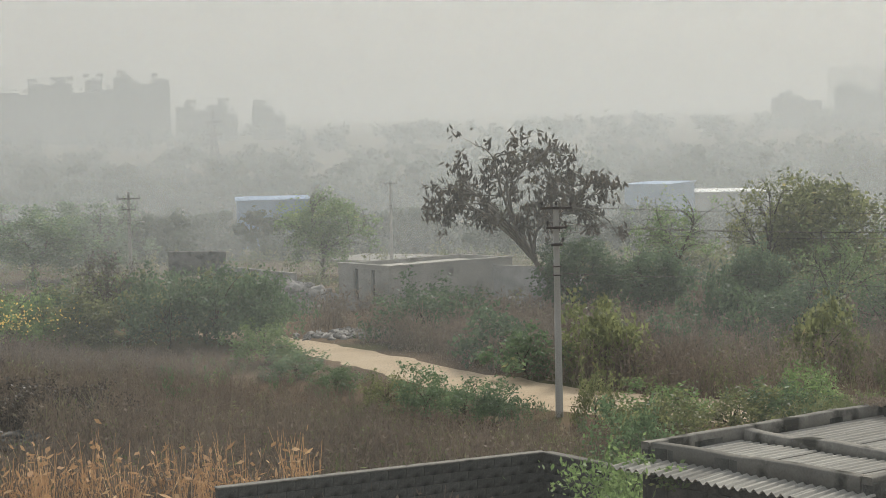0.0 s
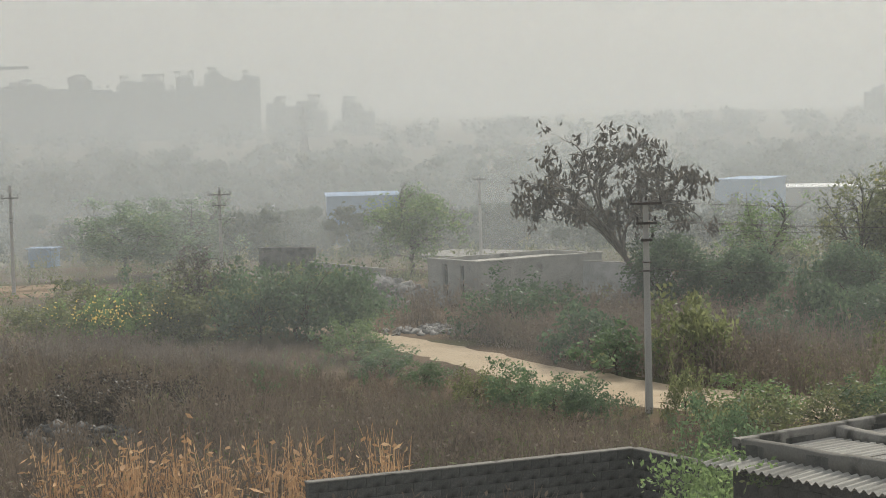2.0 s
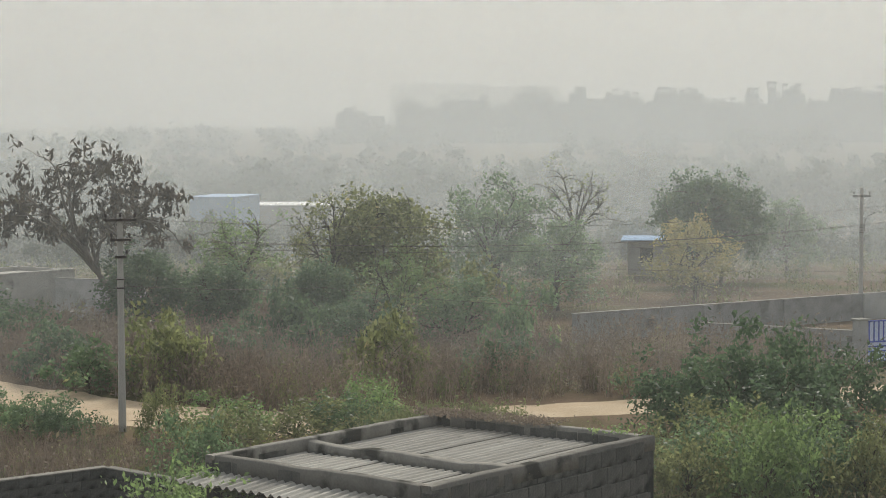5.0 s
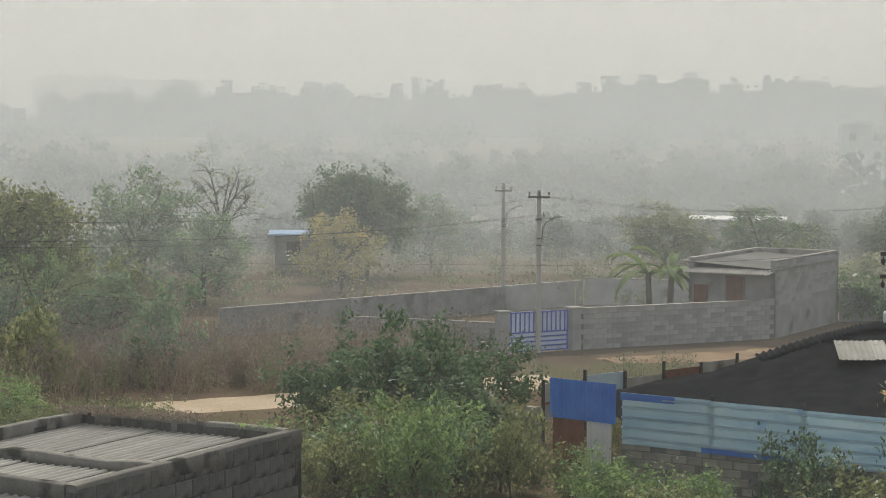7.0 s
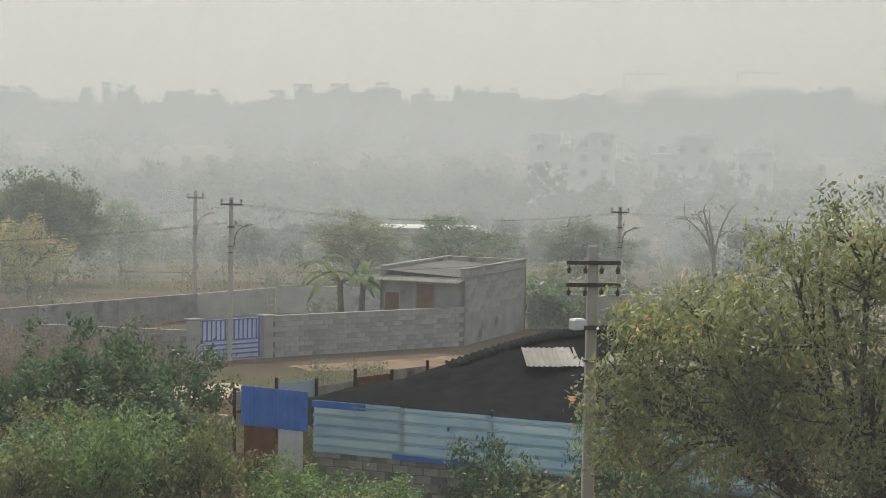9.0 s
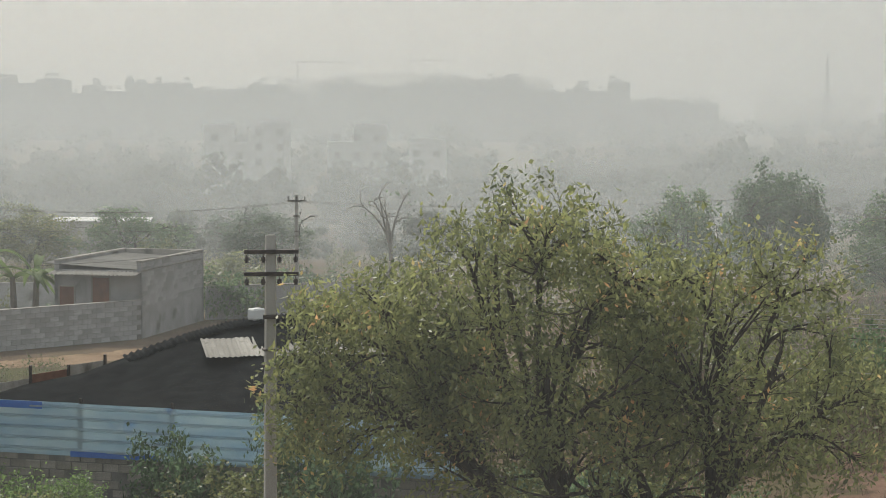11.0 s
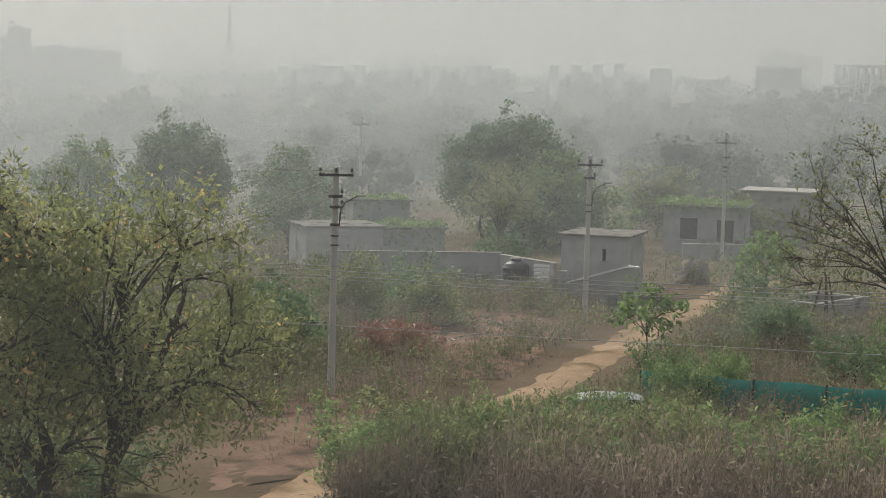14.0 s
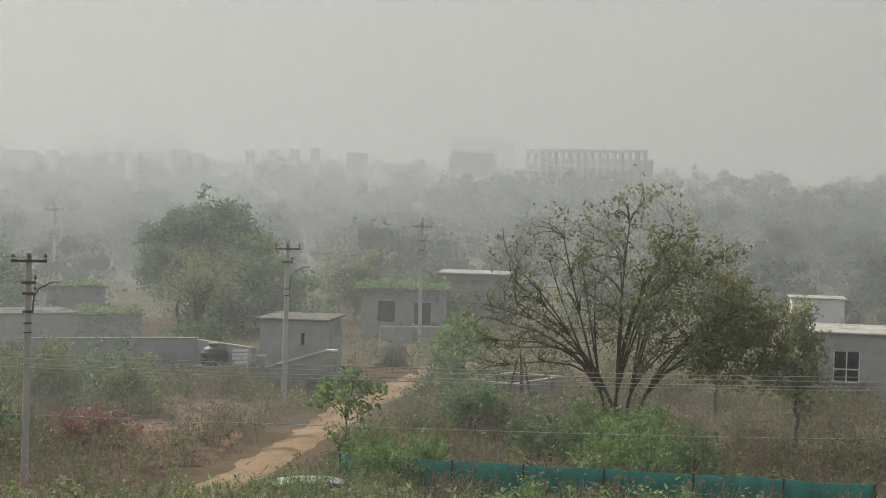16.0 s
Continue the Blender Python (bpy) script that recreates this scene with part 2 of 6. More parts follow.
def link(name, me, mat, parent=None, label=""):
    if not me.materials:
        me.materials.append(mat)
    ob = new(name, me)
    ob.parent = parent
    if label:
        ob["label"] = label
    return ob


def part(name, bm, mat, parent=None, label=""):
    me = bpy.data.meshes.new(name)
    bm.to_mesh(me)
    bm.free()
    return link(name, me, mat, parent, label)


def thing(name, m, label, category, group="", kind=""):
    ob = new(name)
    ob.matrix_world = m
    return tagged(ob, label, category, group, kind)


def box(x, y, z, sx, sy, sz, rz=0, bevel=0.0, bm=None):
    """A box whose base centre lies at x, y, z."""
    bm = bm or bmesh.new()
    made = bmesh.ops.create_cube(bm, size=1, matrix=pose(x, y, z + sz / 2, 0, 0, rz) @ Matrix.Diagonal((sx, sy, sz, 1)))
    if bevel:
        edges = list({e for v in made["verts"] for e in v.link_edges})
        bmesh.ops.bevel(bm, geom=edges, offset=bevel, segments=1, affect='EDGES')
    return bm


def rod(p, q, r0, r1, sides=8, bm=None):
    bm = bm or bmesh.new()
    p, q = Vector(p), Vector(q)
    turn = (q - p).to_track_quat('Z', 'Y').to_matrix().to_4x4()
    bmesh.ops.create_cone(bm, cap_ends=True, segments=sides, radius1=r0, radius2=r1, depth=(q - p).length, matrix=Matrix.Translation((p + q) / 2) @ turn)
    return bm


def sweep(paths, sides=5):
    """Tapered tubes along paths of (points, radii), as corner and face arrays."""
    V, F, n = [], [], 0
    ang = np.linspace(0, 2 * np.pi, sides, endpoint=False)
    for pts, rad in paths:
        pts = np.asarray(pts)
        tan = np.gradient(pts, axis=0)
        tan /= np.linalg.norm(tan, axis=1)[:, None] + 1e-9
        ref = np.where(np.abs(tan[:, 2:3]) > 0.9, np.array([[1.0, 0, 0]]), np.array([[0, 0, 1.0]]))
        u = np.cross(tan, ref)
        u /= np.linalg.norm(u, axis=1)[:, None] + 1e-9
        w = np.cross(tan, u)
        ring = pts[:, None] + np.asarray(rad)[:, None, None] * (np.cos(ang)[None, :, None] * u[:, None] + np.sin(ang)[None, :, None] * w[:, None])
        V.append(ring.reshape(-1, 3))
        m = len(pts)
        i, j = np.meshgrid(np.arange(m - 1), np.arange(sides), indexing='ij')
        a = n + i * sides + j
        b = n + i * sides + (j + 1) % sides
        F.append(np.stack([a, b, b + sides, a + sides], -1).reshape(-1, 4))
        n += m * sides
    return np.concatenate(V), np.concatenate(F)


def blades(rng, centres, length, width, droop=0.0, stray=0.3):
    """Diamond leaves round the centres."""
    n = len(centres)
    d = rng.normal(size=(n, 3))
    d[:, 2] -= droop
    d /= np.linalg.norm(d, axis=1)[:, None]
    w = np.cross(d, rng.normal(size=(n, 3)))
    w /= np.linalg.norm(w, axis=1)[:, None] + 1e-9
    l = length * (1 + stray * rng.normal(size=(n, 1)))
    b = width * (1 + stray * rng.normal(size=(n, 1)))
    V = np.stack([centres - d * l / 2, centres + w * b / 2 + d * l * 0.05, centres + d * l / 2, centres - w * b / 2 + d * l * 0.05], 1).reshape(-1, 3)
    return V, np.arange(4 * n).reshape(-1, 4)


def lumpy(dirs, seed, amount):
    return np.array([1 + amount * noise.noise(Vector(d) * 1.9 + Vector((seed * 7.3, seed * 3.1, 0))) * 1.6 for d in dirs])


def grow(rng, trunk, crown, radii, counts, r0, seed=0, lump=0.3, low=-0.35, shares=(0.55, 0.26, 0.10)):
    """A tree's limbs: targets in a lumpy crown, each joined by a curved limb to the nearest wood below it."""
    trunk = np.asarray(trunk, float)
    steps = np.linspace(0, 1, 6)
    pts = np.stack([np.interp(steps, np.linspace(0, 1, len(trunk)), trunk[:, k]) for k in range(3)], 1)
    pts[1:-1, :2] += rng.normal(size=(4, 2)) * r0 * 0.5
    paths = [(pts, np.linspace(r0, r0 * 0.62, 6))]
    wood, wrad = pts[3:].copy(), np.full(3, r0 * 0.6)
    wdir = np.tile((pts[-1] - pts[-3]) / np.linalg.norm(pts[-1] - pts[-3]), (3, 1))
    crown, radii = np.asarray(crown, float), np.asarray(radii, float)
    tips, twigs = [], []
    for level, (count, lo, hi, share) in enumerate(zip(counts, (0.45, 0.6, 0.55), (0.7, 0.95, 1.05), shares)):
        d = rng.normal(size=(count * 3, 3))
        d /= np.linalg.norm(d, axis=1)[:, None]
        d = d[d[:, 2] > low][:count]
        goals = crown + d * radii * (lumpy(d, seed, lump) * rng.uniform(lo, hi, len(d)))[:, None]
        order = np.argsort(np.linalg.norm(goals - trunk[-1], axis=1))
        add_w, add_r, add_d = [], [], []
        for g in goals[order]:
            gap = wood - g
            dist = np.linalg.norm(gap, axis=1) + 1e-6
            cost = dist * (1.55 + 0.55 * (gap * wdir).sum(1) / dist) + 1.2 * np.maximum(0, gap[:, 2])
            k = int(np.argmin(cost))
            s = wood[k]
            reach = np.linalg.norm(g - s)
            bend = s + wdir[k] * reach * 0.42 + (g - s) * 0.12 + rng.normal(size=3) * 0.07 * reach
            u = np.linspace(0, 1, 5 if level < 2 else 4)[:, None]
            p = (1 - u) ** 2 * s + 2 * u * (1 - u) * bend + u ** 2 * g
            ra = min(wrad[k] * 0.8, r0 * share)
            paths.append((p, np.linspace(ra, ra * (0.45 if level < 2 else 0.25), len(p))))
            add_w.append(p[2:])
            add_r.append(np.full(len(p) - 2, ra * 0.6))
            out = p[1:] - p[:-1]
            add_d.append((out / (np.linalg.norm(out, axis=1)[:, None] + 1e-9))[1:])
            if level == 2:
                tips.append(g)
                twigs.append(p[-2])
        if level < 2:
            wood, wrad, wdir = np.concatenate([wood, *add_w]), np.concatenate([wrad, *add_r]), np.concatenate([wdir, *add_d])
    return paths, np.array(tips), np.array(twigs)


def leafage(rng, tips, twigs, each, spread, length, width, droop=0.3, keep=1.0):
    n = len(tips)
    pick = rng.random(n) < keep
    a, b = np.repeat(tips[pick], each, 0), np.repeat(twigs[pick], each, 0)
    u = rng.random((len(a), 1)) ** 1.5
    c = a * (1 - u) + b * u + rng.normal(size=a.shape) * spread
    return blades(rng, c, length, width, droop)


def plant_tree(name, m, label, category, paths, leaf_arrays, bark, leaf, sides=5, group=""):
    """A tree or bush, with its wood and its crown as parts."""
    ob = thing(name, m, label, category, group)
    link("trunk", mesh_np("trunk", *sweep(paths, sides)), bark, ob)
    link("crown", mesh_np("crown", *leaf_arrays), leaf, ob)
    return ob


def joined(arrays):
    V, F, n = [], [], 0
    for v, f in arrays:
        V.append(v)
        F.append(f + n)
        n += len(v)
    return np.concatenate(V), np.concatenate(F)


def scattered(rng, protos, places, scales):
    """Many turned and scaled copies of some array shapes, joined."""
    out = []
    for (x, y, z), s in zip(places, scales):
        v, f = protos[rng.integers(len(protos))]
        a = rng.uniform(0, 2 * np.pi)
        c, q = np.cos(a), np.sin(a)
        w = v * s
        out.append((np.stack([w[:, 0] * c - w[:, 1] * q + x, w[:, 0] * q + w[:, 1] * c + y, w[:, 2] + z], 1), f))
    return joined(out)


def smooth(a, b, x):
    u = np.clip((x - a) / (b - a), 0, 1)
    return u * u * (3 - 2 * u)


def ground_z(x, y):
    """The lie of the land: level near by, a shallow valley farther off, a rise on the east."""
    r, bearing = np.hypot(x, y), np.degrees(np.arctan2(x, y))
    west = 1 - smooth(42, 58, bearing)
    valley = -7 * smooth(100, 260, r) * (1 - smooth(450, 900, r)) * west
    rise = 5 * smooth(330, 620, r) * (1 - west)
    return valley + rise


def polar(bearing, r):
    return r * math.sin(radians(bearing)), r * math.cos(radians(bearing))


rng = np.random.default_rng(5)

# ---- ground, roads ----
def build_ground():
    radii = np.concatenate([[0.01], np.linspace(6, 130, 63), np.geomspace(140, 4800, 40)])
    turns = np.linspace(0, 2 * np.pi, 181)[:-1]
    R, A = np.meshgrid(radii, turns, indexing='ij')
    X, Y = R * np.sin(A), R * np.cos(A)
    V = np.stack([X, Y, ground_z(X, Y)], -1).reshape(-1, 3)
    n = len(turns)
    i, j = np.meshgrid(np.arange(len(radii) - 1), np.arange(n), indexing='ij')
    a, b = i * n + j, i * n + (j + 1) % n
    F = np.stack([a, a + n, b + n, b], -1).reshape(-1, 4)
    tagged(link("ground", mesh_np("ground", V, F), M_SOIL), "dry brown soil with patches of withered grass", "ground", kind="structure")


def ribbon(name, left, right, mat, label, category, lift=0.02):
    """A worn road between two edges, with a little camber and ragged sides."""
    left, right = np.asarray(left, float), np.asarray(right, float)
    s = np.linspace(0, 1, 70)
    q = np.linspace(0, 1, len(left))
    l = np.stack([np.interp(s, q, left[:, k]) for k in (0, 1)], 1) + rng.normal(size=(70, 2)) * 0.10
    r = np.stack([np.interp(s, q, right[:, k]) for k in (0, 1)], 1) + rng.normal(size=(70, 2)) * 0.10
    rows = []
    for u, h in ((0, -0.02), (0.12, lift), (0.28, lift - 0.012), (0.42, lift + 0.02), (0.58, lift + 0.02), (0.74, lift - 0.012), (0.88, lift), (1, -0.02)):
        p = l * (1 - u) + r * u
        rows.append(np.column_stack([p, np.full(70, h) + rng.normal(size=70) * 0.006]))
    V = np.stack(rows, 1).reshape(-1, 3)
    i, j = np.meshgrid(np.arange(69), np.arange(7), indexing='ij')
    a = i * 8 + j
    F = np.stack([a, a + 1, a + 9, a + 8], -1).reshape(-1, 4)
    tagged(link(name, mesh_np(name, V, F), mat), label, category, kind="structure")


build_ground()
ribbon("road", [(-9.5, 87), (-5.6, 81.5), (-2.1, 76.2), (1.0, 70.0), (4.9, 64.8), (9.0, 61.8), (15.5, 61.4), (22, 62.2), (30, 63.5)],
       [(-11, 84), (-6.2, 77.5), (-3.6, 72.5), (-0.8, 66.0), (3.2, 59.6), (7.5, 56.8), (15.0, 58.4), (22, 58.6), (30, 59.5)],
       M_ROAD, "pale dusty unpaved road", "road")
ribbon("track", [(32.6, 25.5), (40.7, 27.9), (49.7, 29.1), (59.2, 31.6), (67.6, 34.2), (77.6, 36.4), (87, 38.5)],
       [(33.5, 23.9), (41.3, 26.3), (50.1, 27.6), (59.8, 30.1), (68.3, 32.5), (78.4, 34.6), (88, 36.6)],
       M_TRACK, "ochre dirt track with worn wheel ruts", "road")
ribbon("bare_patch", [(33, 27), (38, 30.5), (43, 33.8), (47, 36.5)], [(37, 26), (42, 28.6), (47, 30.8), (51, 33)], M_EARTH, "trampled reddish bare earth", "ground", 0.01)
ribbon("bare_patch", [(50, 33), (56, 37.6), (62, 40.6), (68, 41.5)], [(52, 30.4), (59, 32.5), (65, 35), (70, 36)], M_EARTH, "dark reddish bare earth with stubble", "ground", 0.01)
ribbon("yard_floor", [(-40, 104), (-32, 103), (-25, 102.5)], [(-38, 109), (-31, 110), (-26, 111)], M_TRACK, "bare pale earth yard", "ground")
ribbon("bank", [(34, 66.8), (37, 67), (42, 67.4), (48, 67.6)], [(34, 65), (37, 64.2), (42, 64.6), (48, 65)], M_TRACK, "bare reddish earth along the compound wall", "ground")
ribbon("slab_ground", [(-15, 46.5), (-12.5, 47), (-10.2, 47)], [(-15, 51.6), (-12.5, 50.6), (-10.8, 49.2)], M_ROAD, "pale bare earth patch", "ground")


# ---- air haze imitated by thin added curtains, tinted by distance ----
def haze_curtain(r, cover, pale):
    """One added curtain imitating haze: a wide arc of film, thickest in drifts near the ground, thinner on the eastern
    rise.
    """
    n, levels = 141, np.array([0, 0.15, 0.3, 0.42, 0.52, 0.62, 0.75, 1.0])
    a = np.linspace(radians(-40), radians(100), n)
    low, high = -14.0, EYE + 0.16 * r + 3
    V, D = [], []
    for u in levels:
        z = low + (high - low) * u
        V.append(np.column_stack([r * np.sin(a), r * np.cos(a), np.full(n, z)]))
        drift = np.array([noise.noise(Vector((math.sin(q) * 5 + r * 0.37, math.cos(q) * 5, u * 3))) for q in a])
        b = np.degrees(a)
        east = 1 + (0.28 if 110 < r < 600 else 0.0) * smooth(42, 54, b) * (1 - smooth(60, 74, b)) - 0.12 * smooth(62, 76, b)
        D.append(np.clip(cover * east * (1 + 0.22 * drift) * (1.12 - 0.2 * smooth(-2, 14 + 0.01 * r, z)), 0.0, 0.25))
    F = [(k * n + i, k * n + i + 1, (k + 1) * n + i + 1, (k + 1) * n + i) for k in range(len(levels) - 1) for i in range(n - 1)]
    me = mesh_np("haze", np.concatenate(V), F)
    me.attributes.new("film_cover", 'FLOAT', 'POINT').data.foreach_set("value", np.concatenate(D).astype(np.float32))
    # haze tone is put into the sheet's colour: bluish near, warm beyond 900 m
    tagged(link("haze", me, haze_sheet("haze_stand_in", (pale * 0.935, pale * 0.99, pale) if r < 900 else (pale, pale * 0.985, pale * 0.935))), "thin pale grey sheet standing in for haze in the air", "haze", kind="stuff")


# colours grow paler with distance to imitate brighter far air
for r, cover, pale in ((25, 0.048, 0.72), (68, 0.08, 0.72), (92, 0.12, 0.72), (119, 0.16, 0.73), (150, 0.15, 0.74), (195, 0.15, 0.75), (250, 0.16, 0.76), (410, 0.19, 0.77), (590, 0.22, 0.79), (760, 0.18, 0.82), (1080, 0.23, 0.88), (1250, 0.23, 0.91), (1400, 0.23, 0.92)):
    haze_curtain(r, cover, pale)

# ---- walls of concrete blocks ----
def block_wall(name, p, q, height, mat, label, base=0.0, thick=0.2, cap=True, kind="", blocks=True, courses=None, split=0.4):
    """A wall from p to q with recessed joints: a mortar core, and blocks proud of it as pieces."""
    p, q = Vector((*p, base)), Vector((*q, base))
    length = (q - p).length
    rz = math.degrees(math.atan2(q.y - p.y, q.x - p.x))
    ob = thing(name, pose(p.x, p.y, p.z, 0, 0, rz), label, "wall", kind=kind)
    part("core", box(length / 2, 0, 0, length, thick - 0.03, height - 0.01), M_MORTAR if courses is None else mat, ob)
    if cap:
        part("coping", box(length / 2, 0, height, length + 0.04, thick + 0.03, 0.035, bevel=0.012), M_KERB if mat is M_BLOCK else M_CONC, ob, "cement coping")
    if blocks:
        rows = int(height / 0.2)
        count = max(1, round(length / split))
        w = length / count
        me = bpy.data.meshes.new("block")
        b = box(0, 0, 0, w - 0.010, thick, 0.190, bevel=0.006)
        b.to_mesh(me)
        b.free()
        me.materials.append(mat)
        for r in range(rows if courses is None else min(rows, courses)):
            z = height - 0.2 * (r + 1)
            for k in range(count):
                x = w * (k + (0.5 if r % 2 else 0.0)) + w / 2
                if x > length - w * 0.4:
                    continue
                o = link("block", me, mat, ob)
                o.location = (x, rng.uniform(-0.006, 0.006), z + 0.007)
    return ob


def corrugated(width, length, pitch=0.177, depth=0.065, thick=0.008):
    """A corrugated sheet, waves across x, running along y."""
    n = max(4, int(width / pitch * 6))
    x = np.linspace(0, width, n + 1)
    z = depth / 2 * np.sin(2 * np.pi * x / pitch)
    bm = bmesh.new()
    grid = []
    for lift in (0, -thick):
        for y in (0, length):
            grid.append([bm.verts.new((a, y, b + lift)) for a, b in zip(x, z)])
    t0, t1, u0, u1 = grid
    for i in range(n):
        bm.faces.new((t0[i], t0[i + 1], t1[i + 1], t1[i]))
        bm.faces.new((u0[i], u1[i], u1[i + 1], u0[i + 1]))
        bm.faces.new((t0[i], u0[i], u0[i + 1], t0[i + 1]))
        bm.faces.new((t1[i], t1[i + 1], u1[i + 1], u1[i]))
    return bm


# ---- the near shed with its parapet roof ----
def near_shed():
    a, b = Vector((3.2, 32.5)), Vector((8.05, 36.45))
    u = (b - a).normalized()
    v = Vector((u.y, -u.x))
    L, W, top = 6.15, 4.75, 3.6
    ob = thing("shed", pose(a.x, a.y, 0, 0, 0, math.degrees(math.atan2(u.y, u.x))), "dark block shed with corrugated cement sheet roof and raised kerbs", "shed")
    # local x runs along the long side, local -y towards the second long side
    core = bmesh.new()
    for x, y, sx, sy in ((L / 2, -0.1, L, 0.17), (L / 2, -W + 0.1, L, 0.17), (0.1, -W / 2, 0.17, W), (L - 0.1, -W / 2, 0.17, W)):
        box(x, y, 0, sx, sy, top - 0.12, bm=core)
    part("wall", core, M_BLOCK, ob)
    me = bpy.data.meshes.new("block")
    bb = box(0, 0, 0, 0.436, 0.2, 0.284, bevel=0.012)
    bb.to_mesh(me)
    bb.free()
    for r in range(9):
        z = top - 0.05 - 0.3 * (r + 1)
        for k in range(13):
            o = link("block", me, M_BLOCK, ob)
            o.location = (0.23 + 0.45 * k + (0.2 if r % 2 else 0), -W + 0.1 + rng.uniform(-0.014, 0.014), z)
        if r < 4:
            for k in range(9):
                o = link("block", me, M_BLOCK, ob)
                o.location, o.rotation_euler = (0.1, -0.35 - 0.45 * k - (0.2 if r % 2 else 0), z), (0, 0, radians(90))
                o = link("block", me, M_BLOCK, ob)
                o.location, o.rotation_euler = (L - 0.1, -0.35 - 0.45 * k - (0.2 if r % 2 else 0), z), (0, 0, radians(90))
    # kerbs: uneven cement bands round the roof and across it
    def kerb(p, q, w, h, z, waves):
        n = 14
        s = np.linspace(0, 1, n)
        p, q = np.array(p), np.array(q)
        d = (q - p) / np.linalg.norm(q - p)
        nrm = np.array([-d[1], d[0]])
        V = []
        for i, t in enumerate(s):
            c = p + (q - p) * t
            j = rng.normal() * 0.012
            hh = h + waves * (math.sin(t * 11 + p[0]) * 0.5 + rng.normal() * 0.25)
            for side, zz in ((-1, z), (-1, z + hh - 0.015), (-0.86, z + hh), (0.86, z + hh), (1, z + hh - 0.015), (1, z)):
                xy = c + nrm * (side * w / 2 + j)
                V.append((xy[0], xy[1], zz))
        F = [(i * 6 + k, i * 6 + (k + 1) % 6, (i + 1) * 6 + (k + 1) % 6, (i + 1) * 6 + k) for i in range(n - 1) for k in range(6)]
        F += [(0, 1, 4, 5), (1, 2, 3, 4), (n * 6 - 1, n * 6 - 2, n * 6 - 5, n * 6 - 6), (n * 6 - 2, n * 6 - 3, n * 6 - 4, n * 6 - 5)]
        link("kerb", mesh_np("kerb", V, F), M_KERB, ob, "uneven cement kerb")
    kerb((0, -0.1), (L, -0.1), 0.185, 0.26, top - 0.26, 0.01)
    kerb((L - 0.1, -0.22), (L - 0.1, -W + 0.22), 0.185, 0.26, top - 0.26, 0.01)
    kerb((0, -W + 0.1), (L, -W + 0.1), 0.185, 0.26, top - 0.26, 0.01)
    kerb((0.1, -0.22), (0.1, -W + 0.22), 0.2, 0.26, top - 0.26, 0.025)
    kerb((2.35, -0.22), (2.35, -W + 0.22), 0.23, 0.2, top - 0.26, 0.04)
    for k in range(5):
        for x0, ln in ((0.2, 2.0), (2.5, 3.5)):
            sh = part("roof_sheet", corrugated(0.92, ln), M_SHEET, ob, "grey corrugated cement sheet")
            sh.matrix_basis = pose(x0, -0.18 - 0.88 * k, top - 0.24 + (0.012 if k % 2 else 0), 0, 0, -90) @ pose(0, 0, 0)
    for k in range(5):
        sh = part("eave_sheet", corrugated(0.97, 0.75), M_SHEET, ob, "overhanging corrugated eave sheet")
        sh.matrix_basis = pose(-0.72, -0.02 - 0.95 * k, top - 0.33 + (0.01 if k % 2 else 0), 5, 0, -90)
    return ob


near_shed()
# the walled plot beside it
block_wall("plot_wall", (-4.5, 38.6), (2.03, 41.95), 1.84, M_BLOCK, "dark weathered block wall with pale coping", courses=7)
block_wall("plot_wall", (2.12, 41.87), (4.2, 38.9), 1.84, M_BLOCK, "dark weathered block wall with pale coping", courses=5)


